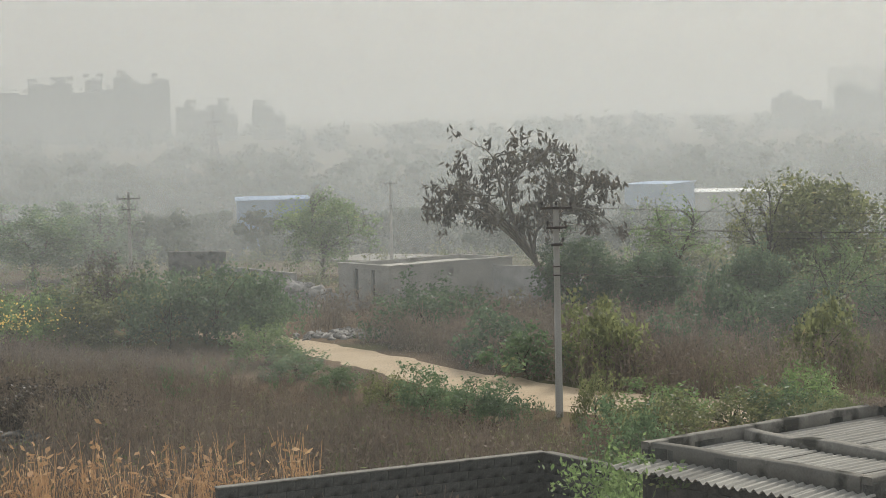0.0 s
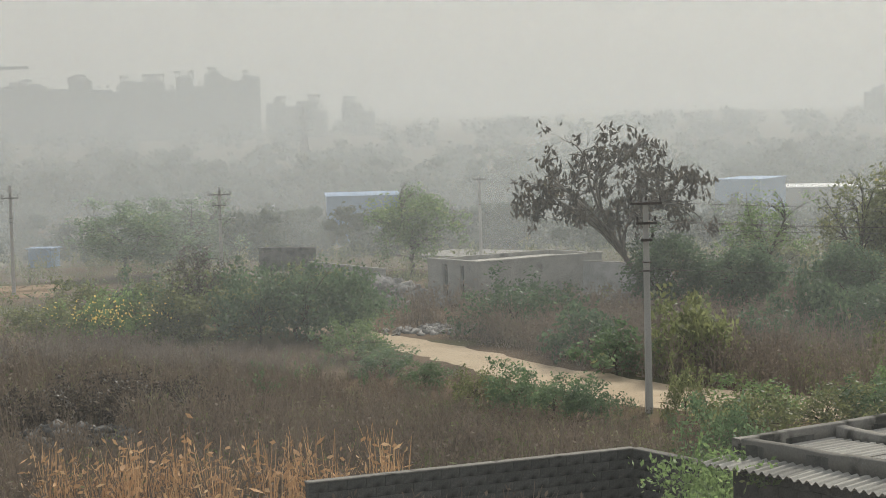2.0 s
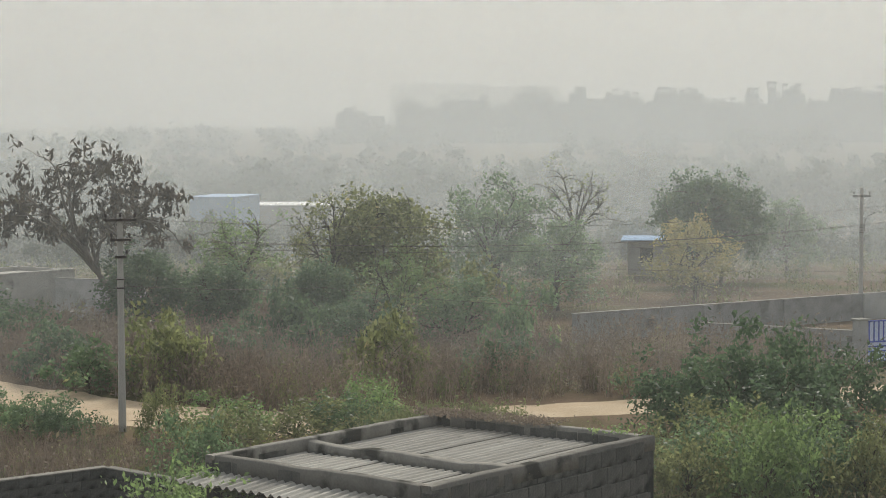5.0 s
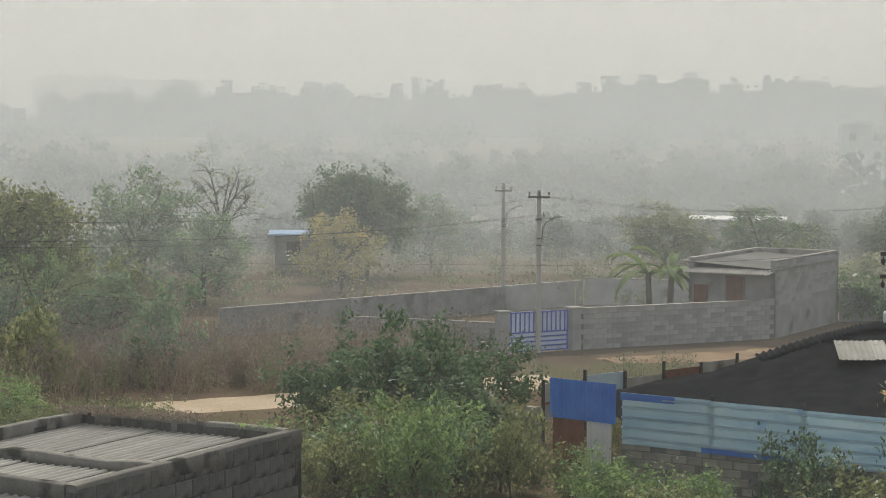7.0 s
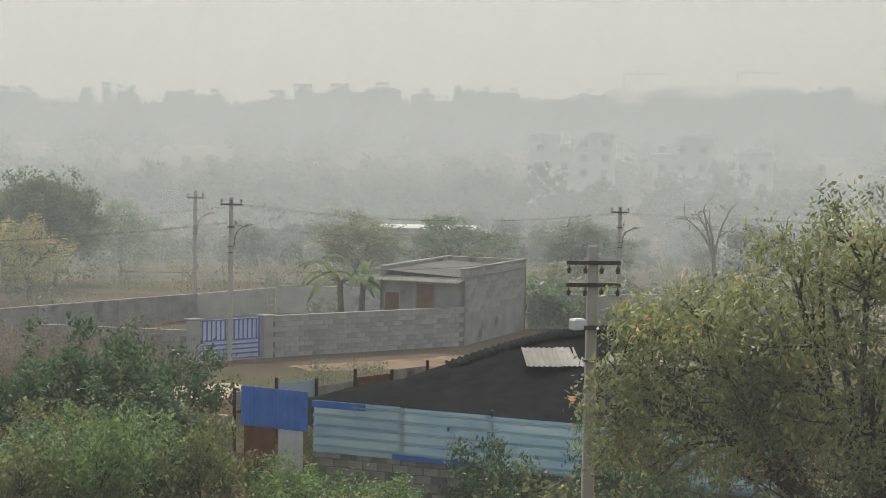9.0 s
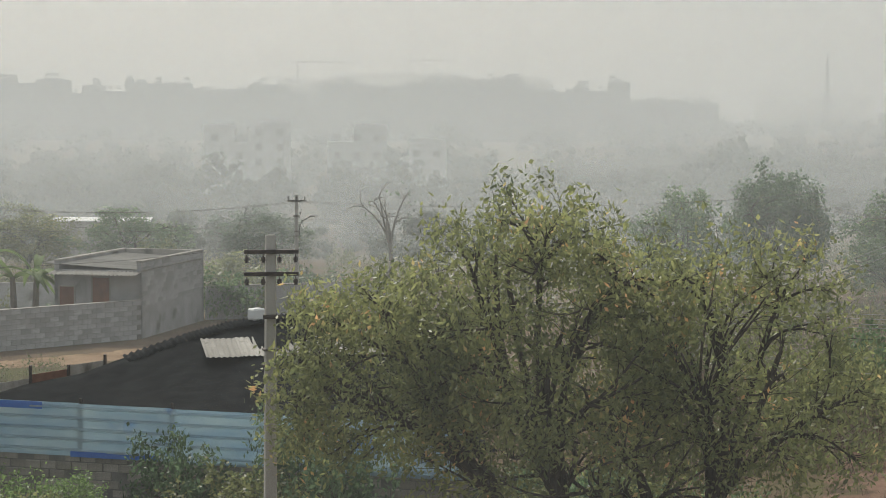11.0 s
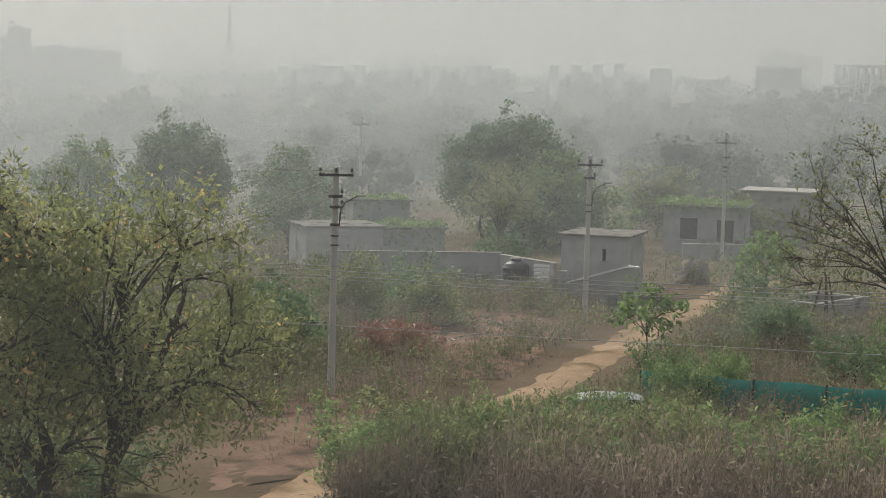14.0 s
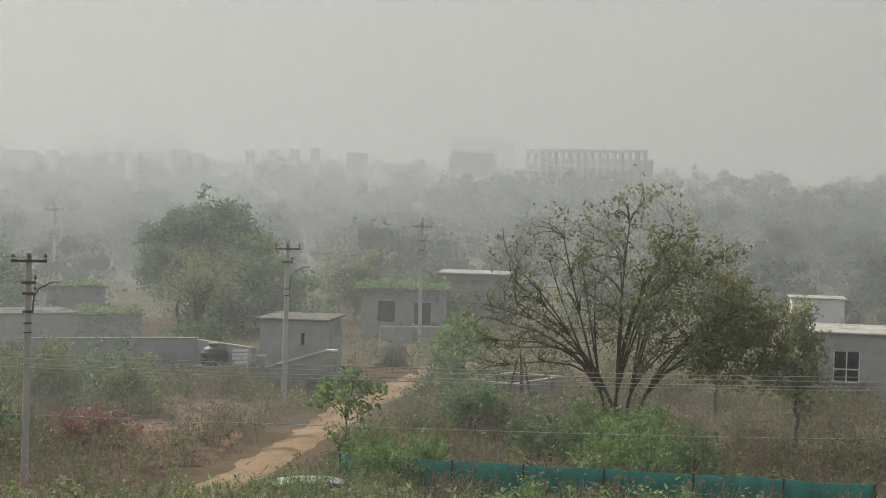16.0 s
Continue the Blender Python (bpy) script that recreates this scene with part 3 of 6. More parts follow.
# ---- poles ----
def pole(name, x, y, height, turn, label, arms, lamp=None, w=0.19, z=0.0, pins_up=True):
    ob = thing(name, pose(x, y, z, 0, 0, turn), label, "utility pole", "utility poles")
    bm = bmesh.new()
    bmesh.ops.create_cone(bm, cap_ends=True, segments=4, radius1=w * 0.78, radius2=w * 0.56, depth=height, matrix=pose(0, 0, height / 2, 0, 0, 45))
    bmesh.ops.bevel(bm, geom=[e for e in bm.edges if abs(e.verts[0].co.z - e.verts[1].co.z) > 1], offset=0.015, segments=1, affect='EDGES')
    part("shaft", bm, M_POLE, ob)
    for zz, length, pins in arms:
        arm = part("crossarm", box(0, -w * 0.62, zz, length, 0.07, 0.075, bevel=0.006), M_IRON, ob, "dark iron crossarm")
        for k in range(pins):
            px = (k / max(1, pins - 1) - 0.5) * (length - 0.1) if pins > 1 else 0.18
            b = rod((px, -w * 0.62, zz + (0.07 if pins_up else -0.01)), (px, -w * 0.62, zz + (0.17 if pins_up else -0.11)), 0.012, 0.012, 6)
            for h, r in ((0.10, 0.042), (0.135, 0.050), (0.17, 0.036)):
                hz = zz + 0.07 + h - 0.02 if pins_up else zz - h + 0.03
                bmesh.ops.create_cone(b, cap_ends=True, segments=8, radius1=r, radius2=r * 0.7, depth=0.035, matrix=Matrix.Translation((px, -w * 0.62, hz)))
            part("insulator", b, M_IRON, arm, "brown ceramic insulator")
    for zz in (height * 0.66, height * 0.70):
        part("clamp", box(0, 0, zz, w * 1.25, w * 1.25, 0.035), M_IRON, ob)
    if lamp:
        zz, side = lamp
        c = bpy.data.curves.new("lamp_arm", 'CURVE')
        c.dimensions, c.bevel_depth, c.bevel_resolution = '3D', 0.022, 2
        sp = c.splines.new('POLY')
        path = [(0.12 * side, 0, zz - 0.55), (0.16 * side, 0, zz - 0.1), (0.28 * side, 0, zz + 0.12), (0.62 * side, 0, zz + 0.30)]
        sp.points.add(len(path) - 1)
        for pt, co in zip(sp.points, path):
            pt.co = (*co, 1)
        tube = new("lamp_arm_path", c)
        me = bpy.data.meshes.new_from_object(tube.evaluated_get(bpy.context.evaluated_depsgraph_get()))
        bpy.data.objects.remove(tube)
        arm = link("lamp_arm", me, M_IRON, ob)
        part("lamp_head", box(0.72 * side, 0, zz + 0.29, 0.30, 0.12, 0.07, bevel=0.02), M_POLE, arm, "grey street lamp head")
    return ob


POLE_LABEL = "grey concrete electric pole with iron crossarms"
pole("utility_pole", 3.38, 58.92, 6.38, 4, POLE_LABEL + " beside the road", [(6.18, 0.95, 3), (5.60, 0.62, 2), (5.10, 0.34, 1)])
pole("utility_pole", 45.87, 32.58, 6.5, -52, POLE_LABEL + " beside the track", [(6.25, 0.98, 3), (5.65, 0.40, 1), (5.35, 0.34, 1), (4.85, 0.3, 0)], (5.4, 1))
pole("utility_pole", 67.13, 35.88, 6.35, -58, POLE_LABEL + " and a lamp arm", [(5.95, 0.98, 3), (5.45, 0.42, 1)], (5.0, 1))
pole("utility_pole", 96.4, 43.5, 6.7, -64, POLE_LABEL + " near the vine-grown house", [(6.15, 1.1, 3), (5.4, 0.5, 1), (4.9, 0.4, 1)])
pole("utility_pole", 32.78, 69.2, 6.25, -22, POLE_LABEL + " before the blue gate", [(5.95, 0.85, 3), (5.1, 0.3, 1)], (4.9, 1))
pole("utility_pole", 21.0, 29.2, 6.95, -28, "near weathered concrete electric pole with two iron crossarms", [(6.62, 0.98, 4), (6.22, 0.98, 4), (5.45, 0.3, 1)], w=0.22, pins_up=False)
pole("utility_pole", 54.7, 74.0, 5.6, -38, POLE_LABEL + " behind the block house", [(5.3, 0.85, 3), (4.6, 0.3, 1)], (4.3, 1))
pole("utility_pole", 38.2, 84.5, 6.0, -22, POLE_LABEL + " rising from the trees", [(5.6, 0.8, 2)], (4.6, 1))
pole("utility_pole", -3.1, 122.5, 5.1, 0, POLE_LABEL + " far down the road", [(4.9, 0.9, 2)])
pole("utility_pole", -17.2, 110.0, 5.2, 8, POLE_LABEL + " and a lamp arm", [(4.8, 1.3, 3), (4.2, 0.8, 2)], (3.2, 1))
pole("utility_pole", -27.3, 103.9, 5.8, 14, POLE_LABEL + " at the bare yard", [(5.1, 0.9, 3)])
pole("utility_pole", -20.4, 158, 3.6, 6, POLE_LABEL + " far off", [(3.3, 0.7, 2)], z=-1.5)
pole("utility_pole", 104, 72, 6.6, -55, POLE_LABEL + " far off in the haze", [(6.1, 1.1, 2)])

# ---- compound with the blue gate ----
block_wall("compound_wall", (34.6, 69.5), (43.9, 70.2), 1.6, M_BLOCK_PALE, "pale grey block compound wall", split=0.45)
block_wall("compound_wall", (26.5, 73.5), (31.0, 69.2), 1.2, M_BLOCK_PALE, "low pale grey block wall", split=0.45)
block_wall("compound_wall", (22.8, 78.4), (43.2, 86.3), 1.28, M_BLOCK_PALE, "long grey block boundary wall", courses=0, base=-0.1)
block_wall("compound_wall", (43.3, 86.2), (50, 82), 1.28, M_BLOCK_PALE, "plain grey block boundary wall", courses=0)
block_wall("compound_wall", (50.5, 75.2), (60, 72.5), 1.5, M_BLOCK_PALE, "plain grey block boundary wall", courses=0)
for k, x in enumerate((29.5, 33.8, 38.4)):
    p = thing("pier", pose(x, 78.35 + 0.387 * (x - 22.8), -0.1, 0, 0, 21), "square block pier on the boundary wall", "pier", "boundary wall piers")
    part("shaft", box(0, 0, 0, 0.46, 0.3, 1.27), M_BLOCK_PALE, p)


def gate():
    p, q = Vector((31.35, 69.0)), Vector((34.25, 69.45))
    rz = math.degrees(math.atan2(q.y - p.y, q.x - p.x))
    L = (q - p).length
    for x in (-0.18, L + 0.20):
        g = thing("gate_pillar", pose(p.x, p.y, 0, 0, 0, rz) @ pose(x, 0, 0), "square cement gate pillar with a flat cap", "pillar", "gate pillars")
        part("shaft", box(0, 0, 0, 0.42, 0.42, 1.62, bevel=0.015), M_BLOCK_PALE, g)
        part("cap", box(0, 0, 1.62, 0.54, 0.54, 0.07, bevel=0.015), M_CONC, g)
    ob = thing("gate", pose(p.x, p.y, 0.05, 0, 0, rz), "closed blue and pale blue striped metal gate", "gate")
    for x0 in (0.06, L / 2 + 0.04):
        w = L / 2 - 0.12
        part("backing", box(x0 + w / 2, 0.03, 0.04, w, 0.012, 1.50), M_GATE_PALE, ob, "pale blue sheet backing")
        fr = bmesh.new()
        for x, z, sx, sz in ((x0 + w / 2, 0, w, 0.05), (x0 + w / 2, 1.50, w, 0.05), (x0 + 0.025, 0.05, 0.05, 1.45), (x0 + w - 0.025, 0.05, 0.05, 1.45), (x0 + w / 2, 0.72, w, 0.05)):
            box(x, 0, z, sx, 0.05, sz, bm=fr)
        part("frame", fr, M_GATE, ob, "dark blue frame")
        for k in range(6):
            part("bar", box(x0 + (k + 0.75) * w / 6.5, -0.005, 0.77, 0.055, 0.02, 0.73), M_GATE, ob)
        for k in range(3):
            part("rail", box(x0 + w / 2, -0.005, 0.18 + 0.18 * k, w - 0.06, 0.02, 0.055), M_GATE, ob)


gate()


def block_house():
    a, b, c = Vector((43.95, 70.15)), Vector((50.25, 75.0)), Vector((40.6, 74.1))
    rz = math.degrees(math.atan2(b.y - a.y, b.x - a.x))
    L, W, H = (b - a).length, 3.8, 3.15
    ob = thing("house", pose(a.x, a.y, 0, 0, 0, rz), "unplastered grey block house with rusty shutters and sheet roof", "house")
    core = bmesh.new()
    for x, y, sx, sy in ((L / 2, 0.1, L, 0.2), (L / 2, W - 0.1, L, 0.2), (0.1, W / 2, 0.2, W), (L - 0.1, W / 2, 0.2, W)):
        box(x, y, 0, sx, sy, H if sx > 1 else H - 0.35, bm=core)
    part("wall", core, M_BLOCK_PALE, ob)
    me = bpy.data.meshes.new("block")
    bb = box(0, 0, 0, 0.49, 0.2, 0.192, bevel=0.004)
    bb.to_mesh(me)
    bb.free()
    for r in range(9):
        for k in range(int(L / 0.5)):
            o = link("block", me, M_BLOCK_PALE, ob)
            o.location = (0.26 + 0.5 * k + (0.2 if r % 2 else 0), 0.095 + rng.uniform(-0.004, 0.004), H - 0.2 * (r + 1))
    for y, z, w, h in ((1.75, 1.45, 0.72, 1.05), (3.25, 1.1, 0.62, 1.0)):
        part("shutter", box(-0.02, y, z, 0.05, w, h), M_RUST, ob, "closed rusty metal shutter")
        part("frame", box(-0.01, y, z - 0.06, 0.04, w + 0.14, h + 0.12), M_CONC, ob)
    for k in range(7):
        sh = part("roof_sheet", corrugated(0.98, W + 0.6), M_SHEET, ob, "corrugated cement roof sheet")
        sh.matrix_basis = pose(0.15 + 0.95 * k * (L / 7.2), -0.1, H - 0.32 + 0.01 * (k % 2), 3.0, 0, 0)
    sh = part("eave_sheet", corrugated(W, 1.1), M_SHEET, ob, "rust-streaked eave sheet")
    sh.matrix_basis = pose(-0.8, W, H - 0.48, 6, 0, -90)
    part("parapet", box(L / 2, 0.1, H, L, 0.26, 0.07, bevel=0.01), M_CONC, ob)
    part("parapet", box(L / 2, W - 0.1, H, L, 0.26, 0.07, bevel=0.01), M_CONC, ob)
    part("parapet", box(L - 0.1, W / 2, H - 0.35, 0.26, W - 0.4, 0.40, bevel=0.01), M_CONC, ob)


block_house()


# ---- patched sheet fence, door and net shelter ----
def sheet_fence():
    p, q = Vector((22.5, 42.65)), Vector((29.6, 31.9))
    L = (q - p).length
    rz = math.degrees(math.atan2(q.y - p.y, q.x - p.x))
    ob = thing("block_wall", pose(p.x, p.y, 0, 0, 0, rz), "rough grey block wall below the sheet fence", "wall")
    part("core", box(L / 2, 0.0, 0, L, 0.17, 1.22), M_MORTAR, ob)
    me = bpy.data.meshes.new("block")
    bb = box(0, 0, 0, 0.386, 0.2, 0.186, bevel=0.012)
    bb.to_mesh(me)
    bb.free()
    for r in range(6):
        for k in range(int(L / 0.4) - 1):
            o = link("block", me, M_BLOCK_ROUGH, ob)
            o.location = (0.2 + 0.4 * k + (0.18 if r % 2 else 0), rng.uniform(-0.02, 0.02), 1.22 - 0.2 * (r + 1))
    fence = thing("sheet_fence", pose(p.x, p.y, 0, 0, 0, rz), "faded pale blue ribbed sheet metal fence panels", "fence")
    x = 0.05
    for k, w in enumerate((2.35, 2.35, 2.4, 2.4, 2.4)):
        bm = bmesh.new()
        prof = [(0.0, 0)]
        for i in range(5):
            z = 1.25 / 5 * i
            prof += [(z + 0.10, 0), (z + 0.125, -0.055), (z + 0.16, -0.055), (z + 0.185, 0)]
        prof.append((1.25, 0))
        cols = []
        for xx in np.linspace(0, w, 7):
            cols.append([bm.verts.new((x + xx, -0.14 + yy + 0.006 * math.sin(xx * 3 + k), 1.16 + zz - 0.02 * k)) for zz, yy in prof])
        for c0, c1 in zip(cols, cols[1:]):
            for i in range(len(prof) - 1):
                bm.faces.new((c0[i], c1[i], c1[i + 1], c0[i + 1]))
        bmesh.ops.solidify(bm, geom=bm.faces[:], thickness=0.006)
        part("panel", bm, M_PALEBLUE, fence)
        part("post", box(x + w, -0.06, 0.6, 0.05, 0.05, 1.9), M_IRON, fence, "thin iron post")
        x += w - 0.03
    part("patch", box(0.75, -0.19, 2.24, 1.45, 0.012, 0.17), M_BLUE, fence, "bright blue painted strip")
    part("patch", box(3.3, -0.19, 1.15, 2.2, 0.012, 0.13), M_BLUE, fence, "bright blue painted strip")
    # door bay at the near end
    d = thing("door", pose(21.55, 44.6, 0, 0, 0, -62), "brown rusty metal door under a bright blue sheet", "door")
    part("leaf", box(0.48, 0, 0.05, 0.92, 0.05, 1.58), M_RUST, d)
    hood = corrugated(2.0, 0.98, 0.22, 0.035)
    bmesh.ops.transform(hood, matrix=pose(-0.05, -0.06, 1.58, 90, 0, 0), verts=hood.verts)
    part("blue_sheet", hood, M_BLUE, d, "bright blue ribbed sheet")
    side = corrugated(0.72, 1.6, 0.2, 0.03)
    bmesh.ops.transform(side, matrix=pose(1.06, -0.02, 0.02, 90, 0, 0), verts=side.verts)
    part("side_sheet", side, M_WHITE, d, "off-white ribbed sheet")
    pl = thing("pillar", pose(21.2, 45.05, 0, 0, 0, -62), "stack of pale rough blocks beside the door", "pillar")
    for r in range(9):
        b = link("block", me, M_BLOCK_ROUGH, pl)
        b.location, b.rotation_euler = (0, rng.uniform(-0.015, 0.015), 0.2 * r), (0, 0, radians(90 * (r % 2)))


sheet_fence()


def net_shelter():
    """A sagging black shade net over poles, with a patch of corrugated sheets on top."""
    ob = thing("net_shelter", pose(0, 0, 0), "sagging black shade net shelter with grey sheet patches", "shelter")
    edge = [(24.6, 48.3, 1.55), (27.4, 48.1, 1.9), (29.5, 48.0, 2.3), (31.0, 47.1, 2.9), (31.9, 46.5, 3.2), (32.9, 45.9, 3.4), (34.5, 45.7, 3.4), (37.0, 44.0, 3.3)]
    foot = [(22.9, 43.4, 1.6), (23.7, 42.2, 1.6), (24.5, 41.0, 1.6), (25.4, 39.6, 1.6), (26.3, 38.3, 1.6), (27.4, 36.7, 1.6), (28.6, 34.8, 1.6), (29.9, 32.8, 1.6)]
    V, n, m = [], 22, 12
    e, f, t = np.array(edge), np.array(foot), np.linspace(0, 1, n)
    q = np.linspace(0, 1, len(edge))
    for i in range(n):
        a = np.array([np.interp(t[i], q, e[:, k]) for k in range(3)])
        b = np.array([np.interp(t[i], q, f[:, k]) for k in range(3)])
        for j in range(m):
            u = j / (m - 1)
            p = a * (1 - u) + b * u
            p[2] -= 0.55 * math.sin(math.pi * u) * (0.4 + 0.6 * t[i]) + 0.05 * math.sin(i * 1.9 + j * 1.3)
            V.append(p)
    F = [(i * m + j, (i + 1) * m + j, (i + 1) * m + j + 1, i * m + j + 1) for i in range(n - 1) for j in range(m - 1)]
    net = link("net", mesh_np("net", V, F), M_NETBLACK, ob, "black woven shade net")
    mod = net.modifiers.new("thickness", 'SOLIDIFY')
    mod.thickness = 0.01
    for x, y, z in ((29.5, 48.0, 2.3), (32.9, 45.9, 3.4), (37.0, 44.0, 3.3), (30.2, 41.2, 2.0), (26.0, 44.2, 1.6)):
        part("post", rod((x, y, 0), (x, y, z), 0.04, 0.035), M_IRON, ob)
    for k in range(5):
        s = part("roof_sheet", corrugated(1.0, 1.7, 0.15, 0.03), M_SHEET, ob, "grey corrugated sheet")
        s.matrix_basis = pose(29.9 + 0.85 * k, 44.5 - 0.45 * k, 2.66 + 0.02 * (k % 2), 11, 0, -28)
    ridge = np.array(edge[2:])
    q = np.linspace(0, 1, len(ridge))
    rows = []
    for i, u in enumerate(np.linspace(0, 1, 220)):
        p = np.array([np.interp(u, q, ridge[:, k]) for k in range(3)])
        wave = 0.035 * math.sin(i * 1.35)
        rows += [p + np.array([0.04, 0.15, 0.10 + wave]), p + np.array([-0.12, -0.45, 0.0 + wave]), p + np.array([-0.12, -0.45, -0.012 + wave]), p + np.array([0.04, 0.15, 0.088 + wave])]
    F = [(i * 4 + k, i * 4 + (k + 1) % 4, (i + 1) * 4 + (k + 1) % 4, (i + 1) * 4 + k) for i in range(219) for k in range(4)]
    link("ridge_sheet", mesh_np("ridge_sheet", np.array(rows), F), M_NETBLACK, ob, "dark corrugated ridge sheet")
    tank = thing("water_container", pose(32.6, 46.0, 3.38), "small white plastic container on the shelter", "container")
    part("body", box(0, 0, 0, 0.42, 0.36, 0.34, bevel=0.05), M_WHITE, tank)


net_shelter()


def post_fence():
    """The rusty patched fence behind the shelter, on thin posts."""
    p, q = Vector((23.6, 49.8)), Vector((33.6, 53.0))
    L = (q - p).length
    ob = thing("scrap_fence", pose(p.x, p.y, 0, 0, 0, math.degrees(math.atan2(q.y - p.y, q.x - p.x))), "patched rusty sheet fence on thin dark posts", "fence")
    for k in range(7):
        part("post", box(L / 6.5 * k + 0.2, 0, 0, 0.07, 0.07, 1.75 + 0.15 * (k % 2)), M_IRON, ob)
        if k < 6:
            w = L / 6.5
            part("sheet", box(w * k + w / 2 + 0.2, 0.05, 0.6, w - 0.04, 0.015, 1.02 + 0.12 * math.sin(k * 2.1)), (M_SHEET, M_PALEBLUE, M_SHEET, M_RUST, M_SHEET, M_RUST)[k], ob)
            part("rail", box(w * k + w / 2 + 0.2, -0.05, 1.05, w, 0.04, 0.06), M_RUST, ob)


post_fence()


# ---- the far-side buildings: generic plain block hut with openings ----
def hut(name, a, b, depth, height, label, category, wall, roof, openings=(), eave=0.15, z=0.0, sunk=False, roof_label="thin slab roof"):
    """a, b: the two lower corners of the wall that faces the camera. openings: x, z, width, height, material."""
    a, b = Vector(a), Vector(b)
    L = (b - a).length
    ob = thing(name, pose(a.x, a.y, z, 0, 0, math.degrees(math.atan2(b.y - a.y, b.x - a.x))), label, category)
    bm = bmesh.new()
    cuts = sorted(openings)
    t = 0.2
    x = 0.0
    for ox, oz, ow, oh, _ in cuts:
        if ox > x:
            box((x + ox) / 2, t / 2, 0, ox - x, t, height, bm=bm)
        box(ox + ow / 2, t / 2, 0, ow, t, oz, bm=bm)
        box(ox + ow / 2, t / 2, oz + oh, ow, t, height - oz - oh, bm=bm)
        x = ox + ow
    if x < L:
        box((x + L) / 2, t / 2, 0, L - x, t, height, bm=bm)
    box(t / 2, depth / 2 + t / 2, 0, t, depth - t, height, bm=bm)
    box(L - t / 2, depth / 2 + t / 2, 0, t, depth - t, height, bm=bm)
    box(L / 2, depth - t / 2, 0, L - 2 * t, t, height, bm=bm)
    part("wall", bm, wall, ob)
    for ox, oz, ow, oh, m in cuts:
        part("opening", box(ox + ow / 2, t * 0.7, oz, ow, 0.04, oh), m, ob)
        part("sill", box(ox + ow / 2, -0.03, oz - 0.06, ow + 0.16, 0.1, 0.05), M_CONC, ob)
    if sunk:
        part("roof", box(L / 2, depth / 2, height - 0.3, L - 2 * t, depth - 2 * t, 0.1), roof, ob, roof_label)
        part("coping", box(L / 2, 0.08, height, L + 0.1, 0.26, 0.05), M_SHEET, ob)
        part("coping", box(L - 0.08, depth / 2 + 0.1, height, 0.26, depth - 0.2, 0.05), M_SHEET, ob)
    else:
        part("roof", box(L / 2, depth / 2, height, L + 2 * eave, depth + 2 * eave, 0.09, bevel=0.02), roof, ob, roof_label)
    return ob


hut("shed", (-5.0, 95.7), (-2.5, 92.6), 7.6, 2.05, "grey sheet-walled shed with pale roof edge", "shed", M_CONC, M_SHEET, [(1.2, 0.05, 0.4, 1.8, M_DARK), (2.6, 0.05, 0.3, 1.8, M_DARK)], sunk=True)
block_wall("yard_wall", (2.1, 97.0), (6.5, 93.5), 1.7, M_BLOCK_PALE, "plain grey block yard wall", courses=0)
block_wall("yard_wall", (-16.0, 116.7), (-12.6, 115.9), 1.4, M_BLOCK, "dark weathered concrete block wall", courses=0)
block_wall("yard_wall", (-12.5, 112.0), (-7.8, 105.4), 0.85, M_BLOCK_PALE, "low grey block wall", courses=0)
hut("factory", (-18.4, 180), (-11.8, 180.7), 9, 6.1, "long factory shed with blue walls", "factory", M_FARBLUE, M_FARBLUE, z=-4.4)
hut("warehouse", (-8.6, 142), (-2.7, 138.6), 6, 3.9, "plain grey concrete warehouse in the haze", "warehouse", M_CONC, M_CONC, z=-5)
hut("warehouse", (-18, 165), (-9, 164), 6, 2.9, "plain grey concrete warehouse in the haze", "warehouse", M_CONC, M_CONC, z=-5)
hut("factory", (18.4, 200), (22.7, 198), 8, 6.6, "factory shed with blue walls", "factory", M_FARBLUE, M_FARBLUE, z=-4.9)
hut("warehouse", (26.6, 219), (35.2, 217), 9, 5.6, "long low warehouse with pale roof", "warehouse", M_CONC, M_WHITE, z=-5.6)
hut("kiosk", (-37.2, 146), (-35.4, 145.6), 1.5, 1.35, "small blue roadside cabin", "cabin", M_FARBLUE, M_FARBLUE, z=-1.6)
hut("house", (36.2, 112.9), (39.7, 111.7), 4, 2.0, "low house with a pale blue roof", "house", M_CONC, M_BLUEROOF, [(0.7, 0.7, 0.8, 0.9, M_DARK), (2.4, 0.1, 0.8, 1.7, M_DARK)], eave=0.4)
hut("house", (66, 118), (72, 114), 5, 2.6, "low house with white sheet roof", "house", M_CONC, M_WHITE, z=-0.4)
hut("hut", (76.0, 55.6), (78.9, 53.2), 3.4, 1.95, "small grey block hut with a slab roof", "hut", M_BLOCK_PALE, M_KERB, z=0)
hut("hut", (80.3, 54.6), (83.5, 52.6), 4.0, 1.7, "grey block hut overgrown with vines", "hut", M_BLOCK_PALE, M_KERB)
hut("hut", (73.5, 40.5), (74.25, 37.8), 3.6, 2.7, "grey plastered block hut with thin slab roof", "hut", M_BLOCK_PALE, M_KERB, [(1.75, 1.7, 0.16, 0.5, M_DARK)])
hut("hut", (82.2, 57.3), (84.2, 55.2), 2.5, 2.9, "small block hut with a mono-pitch roof behind the vines", "hut", M_BLOCK_PALE, M_KERB)


